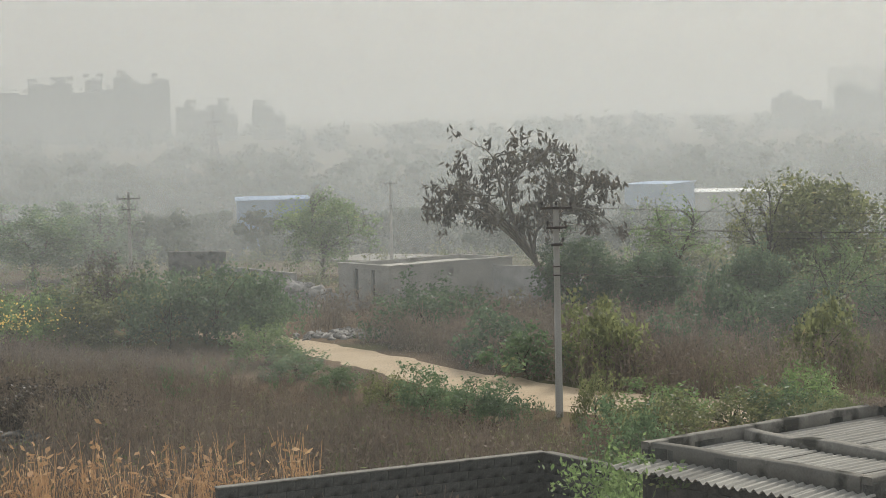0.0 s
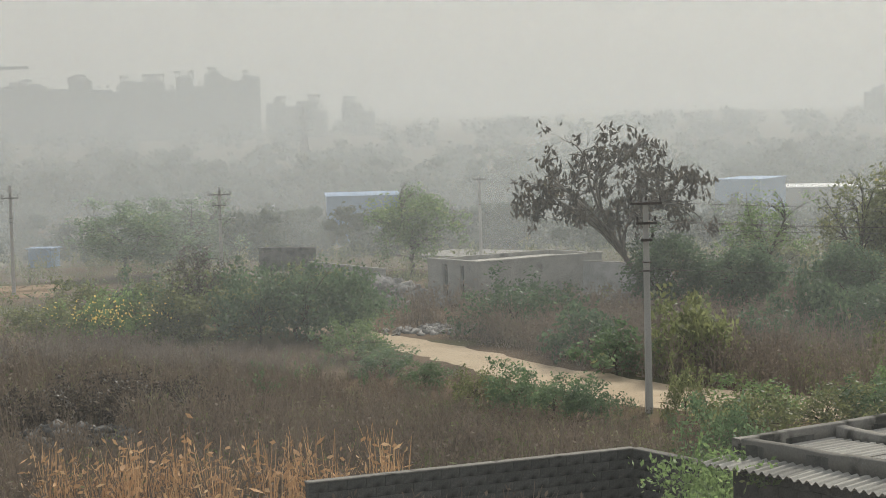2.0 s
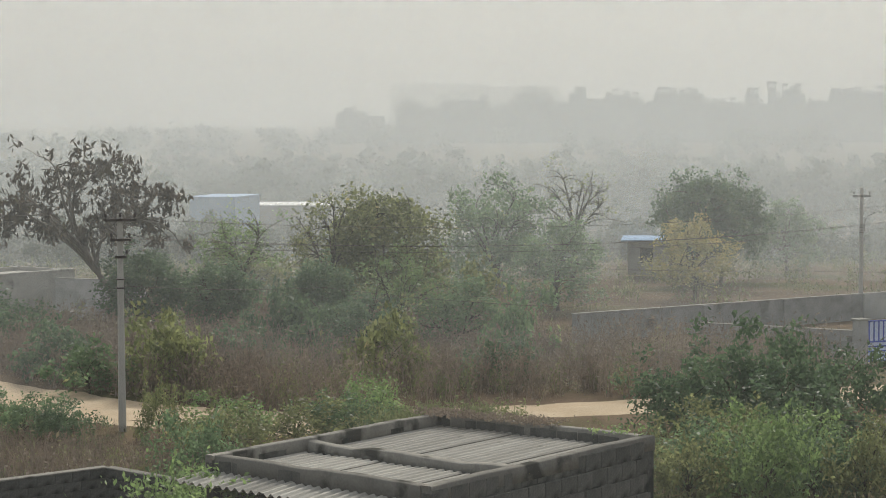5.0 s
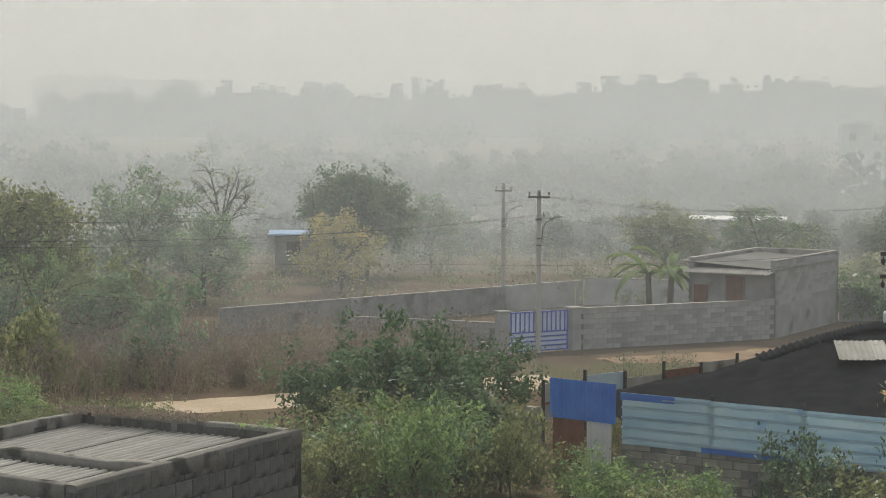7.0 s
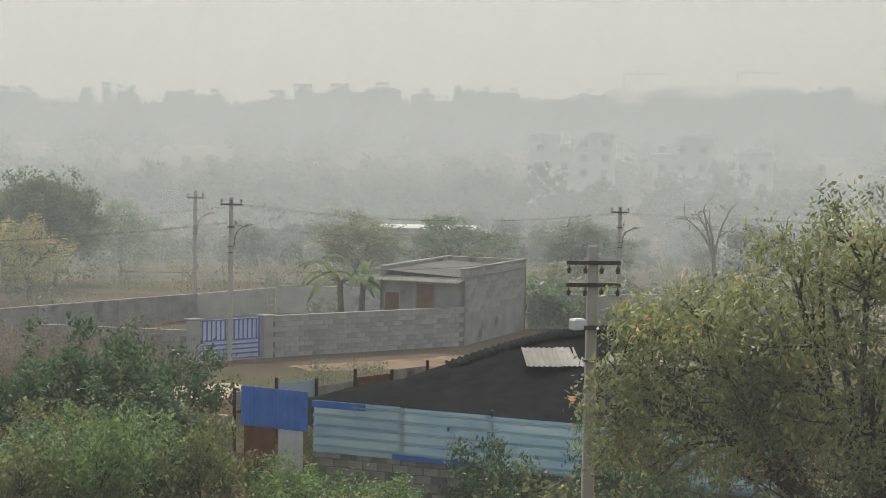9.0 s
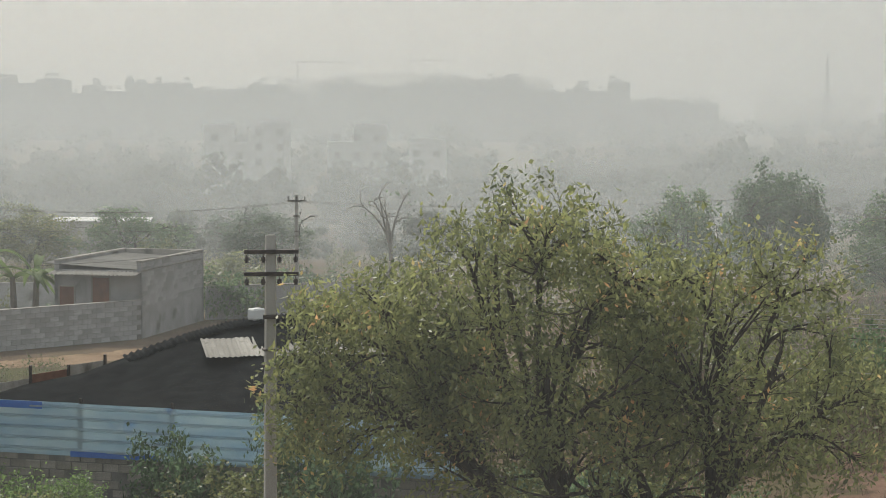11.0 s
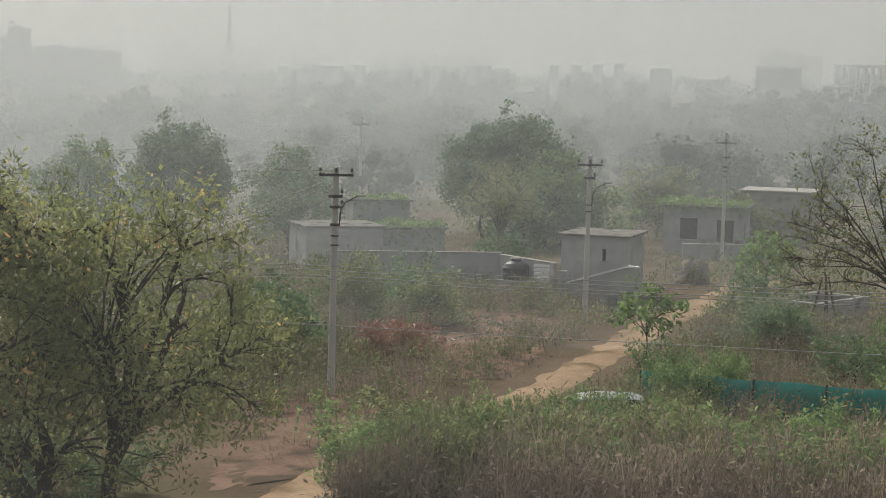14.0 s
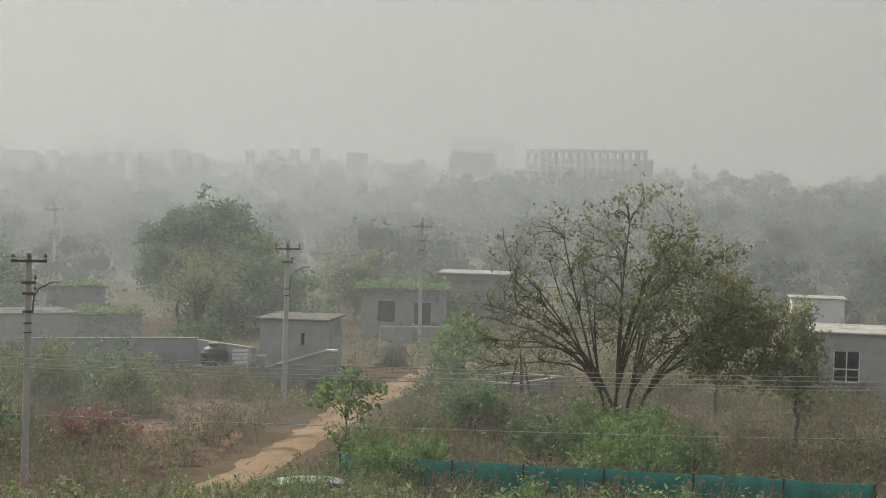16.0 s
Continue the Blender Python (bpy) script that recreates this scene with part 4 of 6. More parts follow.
def ramp_wall():
    """The wall before the hut, its top falling away in a slope, with a pale coping and an end post."""
    a, b = Vector((71.2, 38.9)), Vector((71.6, 35.9))
    L = (b - a).length
    ob = thing("yard_wall", pose(a.x, a.y, 0, 0, 0, math.degrees(math.atan2(b.y - a.y, b.x - a.x))), "sloping grey yard wall with a whitewashed coping", "wall")
    for name, lo, hi, y, half, mat in (("core", 0.0, (0.95, 1.75), 0.0, 0.1, M_BLOCK_PALE), ("coping", None, (0.95, 1.75), 0.0, 0.14, M_WHITE)):
        bm = bmesh.new()
        rows = [[bm.verts.new((x, s * half, z)) for s in (-1, 1) for z in ((0.0, h) if lo is not None else (h + 0.004, h + 0.075))] for x, h in ((0, hi[0]), (L * 0.85, hi[1]), (L, hi[1]))]
        for r0, r1 in zip(rows, rows[1:]):
            for i, j in ((0, 1), (1, 3), (3, 2), (2, 0)):
                bm.faces.new((r0[i], r0[j], r1[j], r1[i]))
        for r0 in (rows[0], rows[-1]):
            bm.faces.new((r0[0], r0[1], r0[3], r0[2]))
        bmesh.ops.recalc_face_normals(bm, faces=bm.faces)
        part(name, bm, mat, ob)
    part("post", box(-0.16, 0, 0, 0.3, 0.32, 1.45, bevel=0.02), M_BLOCK_PALE, ob)


ramp_wall()
block_wall("yard_wall", (70.0, 50.2), (75.3, 44.5), 1.55, M_BLOCK_PALE, "plain grey block yard wall", courses=0)
block_wall("yard_wall", (75.0, 44.3), (73.2, 40.6), 1.5, M_BLOCK_PALE, "plain grey block yard wall", courses=0)
hut("house", (97.9, 47.7), (99.3, 43.6), 4, 2.6, "vine-topped grey house with dark square window", "house", M_BLOCK_PALE, M_KERB, [(0.9, 0.85, 0.95, 1.15, M_DARK), (2.9, 0.75, 0.9, 1.2, M_DARK)], eave=0.3)
block_wall("yard_wall", (95.6, 45.4), (98.9, 41.5), 0.8, M_BLOCK_PALE, "low grey garden wall", courses=0)
hut("house", (108.0, 47.6), (109.2, 43.7), 4, 3.1, "pale plastered house beyond the trees", "house", M_CONC, M_CONC)
hut("hut", (115.6, 28.2), (116.5, 25.3), 2.6, 2.25, "small whitewashed cabin with flat roof", "hut", M_WHITE, M_CONC)
hut("house", (83.0, 19.4), (84.6, 11.5), 5, 2.75, "grey block house with a four-pane window", "house", M_BLOCK_PALE, M_SHEET, [(0.95, 0.72, 1.1, 1.35, M_DARK)])
m = pose(83.0, 19.4, 0, 0, 0, math.degrees(math.atan2(-7.9, 1.6)))
wf = thing("window_frame", m, "white painted window frame with four panes", "window", kind="structure")
for x, z, w, h in ((0.97, 0.72, 0.06, 1.35), (2.03, 0.72, 0.06, 1.35), (1.5, 0.72, 0.05, 1.35), (1.5, 0.72, 1.1, 0.06), (1.5, 2.01, 1.1, 0.06), (1.5, 1.25, 1.1, 0.05)):
    part("bar", box(x, 0.08, z, w, 0.05, h), M_WHITE, wf)


# ---- yard things ----
def water_tank():
    ob = thing("water_tank", pose(73.6, 42.75, 0), "black plastic water tank with a pale domed top", "water tank")
    bm = bmesh.new()
    prof = [(0.0, 0.55), (0.40, 0.55), (0.43, 0.6), (0.43, 0.78), (0.45, 0.80), (0.43, 0.83), (0.43, 1.0), (0.45, 1.02), (0.43, 1.05), (0.36, 1.18), (0.22, 1.27), (0.17, 1.29), (0.17, 1.36), (0.0, 1.37)]
    rings = []
    for r, z in prof:
        rings.append([bm.verts.new((r * math.cos(a) + 1e-4 * math.cos(a), r * math.sin(a) + 1e-4 * math.sin(a), z)) for a in np.linspace(0, 2 * np.pi, 20, endpoint=False)])
    for r0, r1 in zip(rings, rings[1:]):
        for i in range(20):
            bm.faces.new((r0[i], r0[(i + 1) % 20], r1[(i + 1) % 20], r1[i]))
    part("drum", bm, M_TANK, ob)
    part("stand", box(0, 0, 0, 0.95, 0.95, 0.55, bevel=0.02), M_BLOCK_PALE, ob, "block stand")
    part("lid", rod((0, 0, 1.36), (0, 0, 1.42), 0.2, 0.18, 14), M_POLE, ob, "grey lid")
    part("pipe", rod((0.35, 0, 1.1), (0.95, 0, 1.12), 0.025, 0.025), M_WHITE, ob)
    ob.scale = (1.3, 1.3, 1.12)


water_tank()
sg = thing("slatted_board", pose(72.6, 40.9, 0, 0, 0, -50), "white slatted board beside the hut", "board")
for k in range(4):
    part("slat", box(0, 0, 0.85 + 0.17 * k, 0.66, 0.04, 0.11), M_WHITE, sg)
for x in (-0.3, 0.3):
    part("post", box(x, 0.04, 0, 0.06, 0.05, 1.5), M_POLE, sg)


def rock_at(x, y, sx, sy, sz, label, seed, mat=M_ROCK):
    bm = bmesh.new()
    bmesh.ops.create_icosphere(bm, subdivisions=4, radius=1)
    for v in bm.verts:
        d = v.co.normalized()
        k = 1 + 0.28 * noise.noise(d * 1.4 + Vector((seed, 0, 0))) + 0.09 * noise.noise(d * 4 + Vector((seed, 3, 0)))
        v.co = Vector((d.x * sx * k, d.y * sy * k, max(-0.1, d.z * sz * k)))
    ob = part("boulder", bm, mat)
    ob.location = (x, y, 0)
    tagged(ob, label, "boulder")


rock_at(84.0, 39.4, 1.0, 0.8, 1.25, "large rounded brown granite boulder", 2.0)


def rubble(name, label, places, size, seed):
    """A heap of broken slabs and stones."""
    r = np.random.default_rng(seed)
    out = []
    cube = np.array([(x, y, z) for x in (-1, 1) for y in (-1, 1) for z in (-1, 1)], float)
    quad = np.array([(0, 1, 3, 2), (4, 6, 7, 5), (0, 4, 5, 1), (2, 3, 7, 6), (0, 2, 6, 4), (1, 5, 7, 3)])
    for cx, cy, sx, sy, h, n in places:
        for _ in range(n):
            u, v = r.normal(0, 0.45, 2)
            z = max(0.04, h * math.exp(-(u * u + v * v) * 1.6) * r.uniform(0.3, 1))
            s = np.array([size * r.uniform(0.5, 1.6), size * r.uniform(0.4, 1.2), size * r.uniform(0.12, 0.5)]) / 2
            c = (cube + r.normal(0, 0.12, cube.shape)) * s
            e = Euler((r.normal(0, 0.35), r.normal(0, 0.35), r.uniform(0, 6.3))).to_matrix()
            out.append((c @ np.array(e).T + np.array([cx + u * sx, cy + v * sy, z]), quad))
    tagged(link(name, mesh_np(name, *joined(out)), M_RUBBLE_DARK if seed == 3 else M_RUBBLE), label, "rubble", kind="stuff")


rubble("rubble_heap", "heap of grey broken concrete and stones", [(-13.0, 55.2, 2.4, 1.6, 0.5, 190)], 0.36, 3)
rubble("slab_pile", "pile of pale broken stone slabs", [(-6.9, 94.7, 2.6, 1.5, 1.15, 170), (-4.6, 95.2, 1.5, 1.0, 0.5, 50)], 0.62, 4)
rubble("stone_litter", "pale stones and litter spread beside the road", [(-3.4, 82.5, 2.4, 1.8, 0.12, 260)], 0.26, 6)
rubble("stone_litter", "stones and scraps on the bare ground", [(60.0, 38.5, 5.0, 2.6, 0.04, 60), (71.2, 36.6, 1.5, 0.8, 0.15, 45)], 0.13, 7)
rubble("stone_litter", "stones along the foot of the wall", [(3.0, 92.6, 3.4, 0.8, 0.45, 90)], 0.40, 8)


def green_net():
    ob = thing("net_fence", pose(0, 0, 0), "green shade net fence on posts", "fence")
    pts = [(50.3, 25.0), (50.6, 23.6), (51.0, 21.6), (51.8, 18.2), (52.7, 14.4), (53.4, 10.6)]
    n = 60
    q = np.linspace(0, 1, len(pts))
    P = np.array(pts)
    V = []
    for i, t in enumerate(np.linspace(0, 1, n)):
        x, y = np.interp(t, q, P[:, 0]), np.interp(t, q, P[:, 1])
        top = 1.0 + 0.02 * math.sin(i * 0.55) + 0.012 * math.sin(i * 1.7)
        for j, z in enumerate((0.0, 0.35, 0.7, top)):
            V.append((x + 0.02 * math.sin(i * 1.1 + j), y, z))
    F = [(i * 4 + j, (i + 1) * 4 + j, (i + 1) * 4 + j + 1, i * 4 + j + 1) for i in range(n - 1) for j in range(3)]
    net = link("net", mesh_np("net", V, F), M_NETGREEN, ob)
    mod = net.modifiers.new("thickness", 'SOLIDIFY')
    mod.thickness = 0.008
    for t in np.linspace(0, 1, 9):
        x, y = np.interp(t, q, P[:, 0]), np.interp(t, q, P[:, 1])
        part("post", rod((x - 0.07, y, 0), (x - 0.07, y, 1.04), 0.03, 0.03), M_IRON, ob)


green_net()


def parked_car():
    """A small white car, seen mostly as a roof above the bushes."""
    ob = thing("car", pose(43.95, 22.5, 0.02, 0, 0, -60), "small white car parked among the bushes", "car")
    bm = bmesh.new()
    rows = [(-1.75, 0.55, 0.45, 0.75), (-1.6, 0.72, 0.25, 0.85), (-1.1, 0.76, 0.22, 0.92), (0.9, 0.76, 0.22, 0.92), (1.55, 0.72, 0.25, 0.86), (1.75, 0.55, 0.45, 0.74)]
    loops = [[bm.verts.new((x, s * w, z)) for s, z in ((-1, lo), (-1, hi * 0.8), (-0.9, hi), (0.9, hi), (1, hi * 0.8), (1, lo))] for x, w, lo, hi in rows]
    for l0, l1 in zip(loops, loops[1:]):
        for i in range(6):
            bm.faces.new((l0[i], l0[(i + 1) % 6], l1[(i + 1) % 6], l1[i]))
    bm.faces.new(loops[0][::-1])
    bm.faces.new(loops[-1])
    part("body", bm, M_CARPAINT, ob)
    cab = bmesh.new()
    rows = [(-1.15, 0.70, 0.9), (-0.75, 0.60, 1.3), (0.45, 0.60, 1.32), (1.0, 0.70, 0.92)]
    up = [[cab.verts.new((x, s * w, z)) for s in (-1, 1)] for x, w, z in rows]
    lo = [[cab.verts.new((x, s * 0.7, 0.88)) for s in (-1, 1)] for x, w, z in rows]
    for i in range(3):
        cab.faces.new((up[i][0], up[i + 1][0], up[i + 1][1], up[i][1]))
        for s in (0, 1):
            cab.faces.new((up[i][s], lo[i][s], lo[i + 1][s], up[i + 1][s]))
    part("glazing", cab, M_TANK, ob, "dark glazing")
    top = bmesh.new()
    us, vs = np.linspace(-1, 1, 13), np.linspace(-1, 1, 9)
    grid = [[top.verts.new((-0.15 + 0.86 * u, 0.60 * v, 1.24 + 0.15 * (1 - u ** 4) * (1 - 0.5 * v * v))) for v in vs] for u in us]
    for a, b in zip(grid, grid[1:]):
        for j in range(8):
            top.faces.new((a[j], b[j], b[j + 1], a[j + 1]))
    edge = [e for e in top.edges if e.is_boundary]
    skirt = bmesh.ops.extrude_edge_only(top, edges=edge)
    for v in skirt["geom"]:
        if isinstance(v, bmesh.types.BMVert):
            v.co.z -= 0.10
    for f in top.faces:
        f.smooth = True
    part("roof", top, M_CARPAINT, ob)
    for x in (-1.1, 1.1):
        for y in (-0.72, 0.72):
            part("wheel", rod((x, y - 0.09, 0.28), (x, y + 0.09, 0.28), 0.28, 0.28, 16), M_TANK, ob)


parked_car()


def low_platform():
    ob = thing("trough", pose(73.2, 28.9, 0, 0, 0, -6), "low open cement trough with pale rim", "trough")
    for x, y, sx, sy in ((2.1, 0, 4.2, 0.25), (2.1, 2.2, 4.2, 0.25), (0.12, 1.1, 0.25, 2.0), (4.08, 1.1, 0.25, 2.0)):
        part("side", box(x, y, 0, sx, sy, 0.8, bevel=0.02), M_CONC, ob)
    fr = thing("pole_frame", pose(70.6, 27.6, 0, 0, 0, 10), "rough brown wooden pole tripod", "frame")
    for x, y in ((-0.7, -0.3), (0.6, -0.4), (0.1, 0.6), (1.2, 0.2)):
        part("stick", rod((x, y, 0), (x * 0.25, y * 0.2, 2.1), 0.05, 0.035), M_BARK, fr)


low_platform()

# ---- vegetation ----
def broad_tree(seed, trunk, crown, radii, counts, r0, each, spread, length, width, droop=0.3, lump=0.3, keep=1.0, low=-0.35):
    r = np.random.default_rng(seed)
    paths, tips, twigs = grow(r, trunk, crown, radii, counts, r0, seed, lump, low)
    return paths, leafage(r, tips, twigs, each, spread, length, width, droop, keep)


# the large neem-like tree close by, with two stems
def big_near_tree():
    r = np.random.default_rng(11)
    base = (24.7, 23.2)
    right = np.array([0.69, -0.72, 0])
    paths, leaves = [], []
    # foot, where the stem ends, crown's middle and radii, limbs and tips, leaves a tip
    for k, (foot, lean, fork, cx, cz, rx, rz, counts, each) in enumerate((
            (-0.6, -1.5, 2.3, -1.9, 5.15, 3.0, 2.85, (11, 80, 900), 26),
            (0.35, 0.9, 2.2, 1.6, 4.7, 2.6, 2.75, (10, 64, 620), 19),
            (-0.75, -2.6, 2.5, -4.7, 4.5, 2.3, 2.2, (8, 60, 560), 27),
            (-0.2, -0.2, 1.8, -0.7, 3.2, 3.6, 1.7, (7, 44, 330), 16))):
        stem = [right * foot, right * (foot + lean * 0.3) + np.array([0, 0, fork * 0.55]), right * lean + np.array([0, 0, fork])]
        p, tips, twigs = grow(r, stem, right * cx + np.array([0, 0, cz]), (rx * 0.88, rx * 0.88, rz), counts, 0.21 if k < 2 else 0.16, 20 + k, 0.13, -0.8, (0.5, 0.17, 0.045))
        paths += p
        leaves.append(leafage(r, tips, twigs, each, 0.15, 0.13, 0.05, 0.7, 0.96))
    plant_tree("tree", pose(*base, 0), "large spreading neem tree with small yellow-green leaves", "tree", paths, joined(leaves), M_BARK, M_LEAF_NEEM, 6)


big_near_tree()

# the half-bare tree behind the green net
def half_bare_tree():
    r = np.random.default_rng(21)
    right = np.array([0.32, -0.95, 0])
    paths, leaves = [], []
    for k, (cx, cz, rx, rz, tips_n, each) in enumerate(((-2.2, 4.9, 2.6, 3.2, 330, 5), (0.3, 5.5, 2.6, 3.4, 360, 8), (2.4, 4.5, 2.5, 3.0, 400, 16), (-3.4, 3.7, 2.0, 2.2, 220, 4), (3.9, 3.5, 1.9, 2.0, 280, 26))):
        foot = right * (k - 2) * 0.13
        p, tips, twigs = grow(r, [foot, foot + right * cx * 0.04 + np.array([0, 0, 0.8]), foot + right * cx * 0.15 + np.array([0, 0, 1.9])], right * cx + np.array([0, 0, cz]), (rx, rx, rz), (7, 50, tips_n), 0.09, 30 + k, 0.2, -0.65, (0.6, 0.27, 0.09))
        paths += p
        leaves.append(leafage(r, tips, twigs, each, 0.15, 0.15, 0.070, 0.6, 0.8))
    plant_tree("tree", pose(62.4, 20.9, 0), "half-bare spreading tree with thin brown branches", "tree", paths, joined(leaves), M_BARK_BROWN, M_LEAF_OLIVE)


half_bare_tree()
p, l = broad_tree(22, [(0, 0, 0), (0.1, 0, 0.8), (0, 0, 1.6)], (0, 0, 2.9), (0.8, 0.8, 2.1), (8, 40, 130), 0.09, 22, 0.18, 0.17, 0.09, 0.9, 0.35, 1.0, -0.9)
plant_tree("tree", pose(67.0, 16.1, 0), "slim tree wound with a drooping olive-green creeper", "tree", p, l, M_BARK, M_LEAF_OLIVE)
# withered tree beside the road
p, l = broad_tree(23, [(0.6, 0, 0), (0.3, 0, 1.2), (-0.5, 0, 2.5)], (-1.1, 0, 4.9), (4.5, 3.6, 2.9), (11, 64, 230), 0.20, 15, 0.16, 0.36, 0.13, 1.6, 0.34, 0.85, -0.45)
plant_tree("tree", pose(4.6, 87.0, 0), "tree hung with withered dark brown leaves", "tree", p, l, M_BARK_PALE, M_LEAF_BROWN)

KINDS = {}
KINDS["green"] = [broad_tree(30 + k, [(0, 0, 0), (0.1, 0, 0.8), (0, 0.1, 1.5)], (0, 0, 3.6), (2.6, 2.6, 2.7), (10, 48, 120), 0.14, 58, 0.24, 0.20, 0.115, 0.4, 0.5, 0.95, -0.85) for k in range(4)]
KINDS["dense"] = [broad_tree(36 + k, [(0, 0, 0), (0.1, 0, 0.8), (0, 0.1, 1.5)], (0, 0, 3.7), (2.4, 2.4, 2.6), (10, 60, 190), 0.14, 58, 0.23, 0.19, 0.115, 0.4, 0.2, 1.0, -0.75) for k in range(2)]
KINDS["airy"] = [broad_tree(40 + k, [(0, 0, 0), (0.1, 0, 1.0), (0.1, 0, 1.9)], (0, 0, 4.1), (2.2, 2.2, 2.5), (9, 50, 130), 0.12, 20, 0.19, 0.165, 0.085, 0.5, 0.45, 0.85, -0.45) for k in range(3)]
KINDS["bare"] = [broad_tree(46, [(0, 0, 0), (0.1, 0, 1.2), (0.1, 0, 2.3)], (0, 0, 4.4), (2.3, 2.3, 2.5), (9, 60, 190), 0.15, 3, 0.12, 0.16, 0.08, 0.5, 0.35, 0.8, -0.3)]
KINDS["bush"] = [broad_tree(50 + k, [(0, 0, 0), (0, 0, 0.15), (0.05, 0, 0.35)], (0, 0, 0.62), (1.3, 1.3, 1.2), (12, 40, 75), 0.04, 38, 0.135, 0.125, 0.066, 0.2, 0.6, 1.0, -0.30) for k in range(5)]
KINDS["far_bush"] = [broad_tree(56 + k, [(0, 0, 0), (0, 0, 0.15), (0.05, 0, 0.35)], (0, 0, 0.62), (1.3, 1.3, 1.2), (9, 26, 55), 0.04, 26, 0.16, 0.19, 0.105, 0.1, 0.6, 1.0, -0.30) for k in range(4)]
MESHES = {}


def plant(kind, k, x, y, s, sz, leaf, label, bark=M_BARK, group="", name="", category=""):
    """One more tree or bush of a kind, s times as wide and sz times as high."""
    paths, leaves = KINDS[kind][k % len(KINDS[kind])]
    key = (kind, k % len(KINDS[kind]), leaf.name)
    if key not in MESHES:
        MESHES[key] = (mesh_np("trunk", *sweep(paths[:26 if "bush" in kind else 75], 3 if "bush" in kind else 4)), mesh_np("crown", *leaves))
    category = category or ("bush" if "bush" in kind else "tree")
    ob = thing(name or category, pose(x, y, float(ground_z(x, y)), 0, 0, (k * 77) % 360), label, category, group)
    ob.scale = (s, s, sz)
    link("trunk", MESHES[key][0], bark, ob)
    link("crown", MESHES[key][1], leaf, ob)
    return ob


# trees along the road and beyond
for k, (kind, x, y, s, sz, leaf, label) in enumerate((
        ("airy", 10.5, 90.5, 0.95, 0.80, M_LEAF_BRIGHT, "slender tree with light green leaves"),
        ("dense", 5.6, 82.5, 0.75, 0.62, M_LEAF_DARK, "dense dark green tree beside the road"),
        ("dense", 8.6, 81.5, 0.70, 0.55, M_LEAF_DARK, "dense dark green tree beside the road"),
        ("dense", 12.2, 77.0, 0.60, 0.60, M_LEAF_DARK, "dark green young tree by the road"),
        ("dense", 16.2, 85.0, 1.15, 0.98, M_LEAF_OLIVE, "broad olive-green tree beyond the road"),
        ("airy", 13.6, 84.0, 0.95, 0.95, M_LEAF_OLIVE, "thin olive-leaved tree in the scrub"),
        ("airy", 14.9, 74.5, 0.75, 0.70, M_LEAF_BRIGHT, "light green tree standing in the scrub"),
        ("green", 17.0, 74.0, 0.7, 0.5, M_LEAF, "small green tree standing in the scrub"),
        ("green", 13.2, 72.4, 0.62, 0.45, M_LEAF_DARK, "dark small tree in the scrub"),
        ("green", 24.2, 97.0, 1.05, 0.98, M_LEAF, "green tree behind the scrub"),
        ("bare", 30.0, 103.0, 1.15, 1.0, M_LEAF_OLIVE, "nearly bare tall tree in the haze"),
        ("green", 26.0, 92.0, 0.85, 0.70, M_LEAF, "green tree in the scrub"),
        ("dense", 37.9, 105.6, 1.05, 1.02, M_LEAF_DARK, "dense dark green tree behind the wall"),
        ("dense", 40.2, 108.0, 1.1, 0.95, M_LEAF_DARK, "dense dark green tree behind the wall"),
        ("green", 34.3, 96.0, 0.80, 0.66, M_LEAF_YELLOW, "tree with yellowing leaves behind the wall"),
        ("green", 47.5, 116.0, 0.85, 0.75, M_LEAF, "leafy green tree in the haze"),
        ("green", -6.8, 115.0, 1.02, 0.80, M_LEAF_BRIGHT, "rounded light green tree by the yard"),
        ("green", -24.0, 117.0, 1.3, 0.70, M_LEAF, "broad green tree in the haze"),
        ("green", -21.5, 121.0, 1.2, 0.75, M_LEAF, "broad green tree in the haze"),
        ("green", 62.0, 100.0, 1.25, 0.66, M_LEAF, "broad green tree in the haze"),
        ("green", 69.5, 98.0, 1.1, 0.66, M_LEAF_DARK, "dark green tree in the haze"),
        ("green", 57.5, 104.0, 1.1, 0.66, M_LEAF_OLIVE, "olive-green tree in the haze"))):
    plant(kind, k, x, y, s, sz, leaf, label)
for k, (kind, x, y, s, sz, leaf, label) in enumerate((
        ("dense", 79.5, 66.0, 1.05, 1.05, M_LEAF_DARK, "dark green tree with a spreading top"),
        ("green", 74.0, 68.0, 0.9, 0.9, M_LEAF, "leafy green tree in the haze"),
        ("green", 84.5, 63.0, 0.95, 0.85, M_LEAF, "green drooping tree by the huts"),
        ("green", 80.5, 60.0, 0.8, 0.6, M_LEAF, "leafy green tree by the hut"),
        ("dense", 97.8, 56.7, 1.22, 1.16, M_LEAF_DARK, "tall dense dark green tree"),
        ("dense", 95.6, 57.8, 1.05, 1.08, M_LEAF_DARK, "tall dense dark green tree"),
        ("green", 95.5, 53.6, 1.2, 0.86, M_LEAF_BRIGHT, "bright green leafy tree"),
        ("airy", 84.6, 50.0, 0.75, 0.85, M_LEAF_OLIVE, "thin olive tree beside the wall"),
        ("airy", 80.2, 47.6, 0.8, 0.80, M_LEAF_OLIVE, "thin withered tree beside the wall"),
        ("green", 108.0, 53.0, 0.9, 0.7, M_LEAF_OLIVE, "olive-green tree in the haze"),
        ("airy", 74.5, 21.0, 0.6, 0.9, M_LEAF_OLIVE, "thin tree wound with creeper"))):
    plant(kind, k + 1, x, y, s, sz, leaf, label)

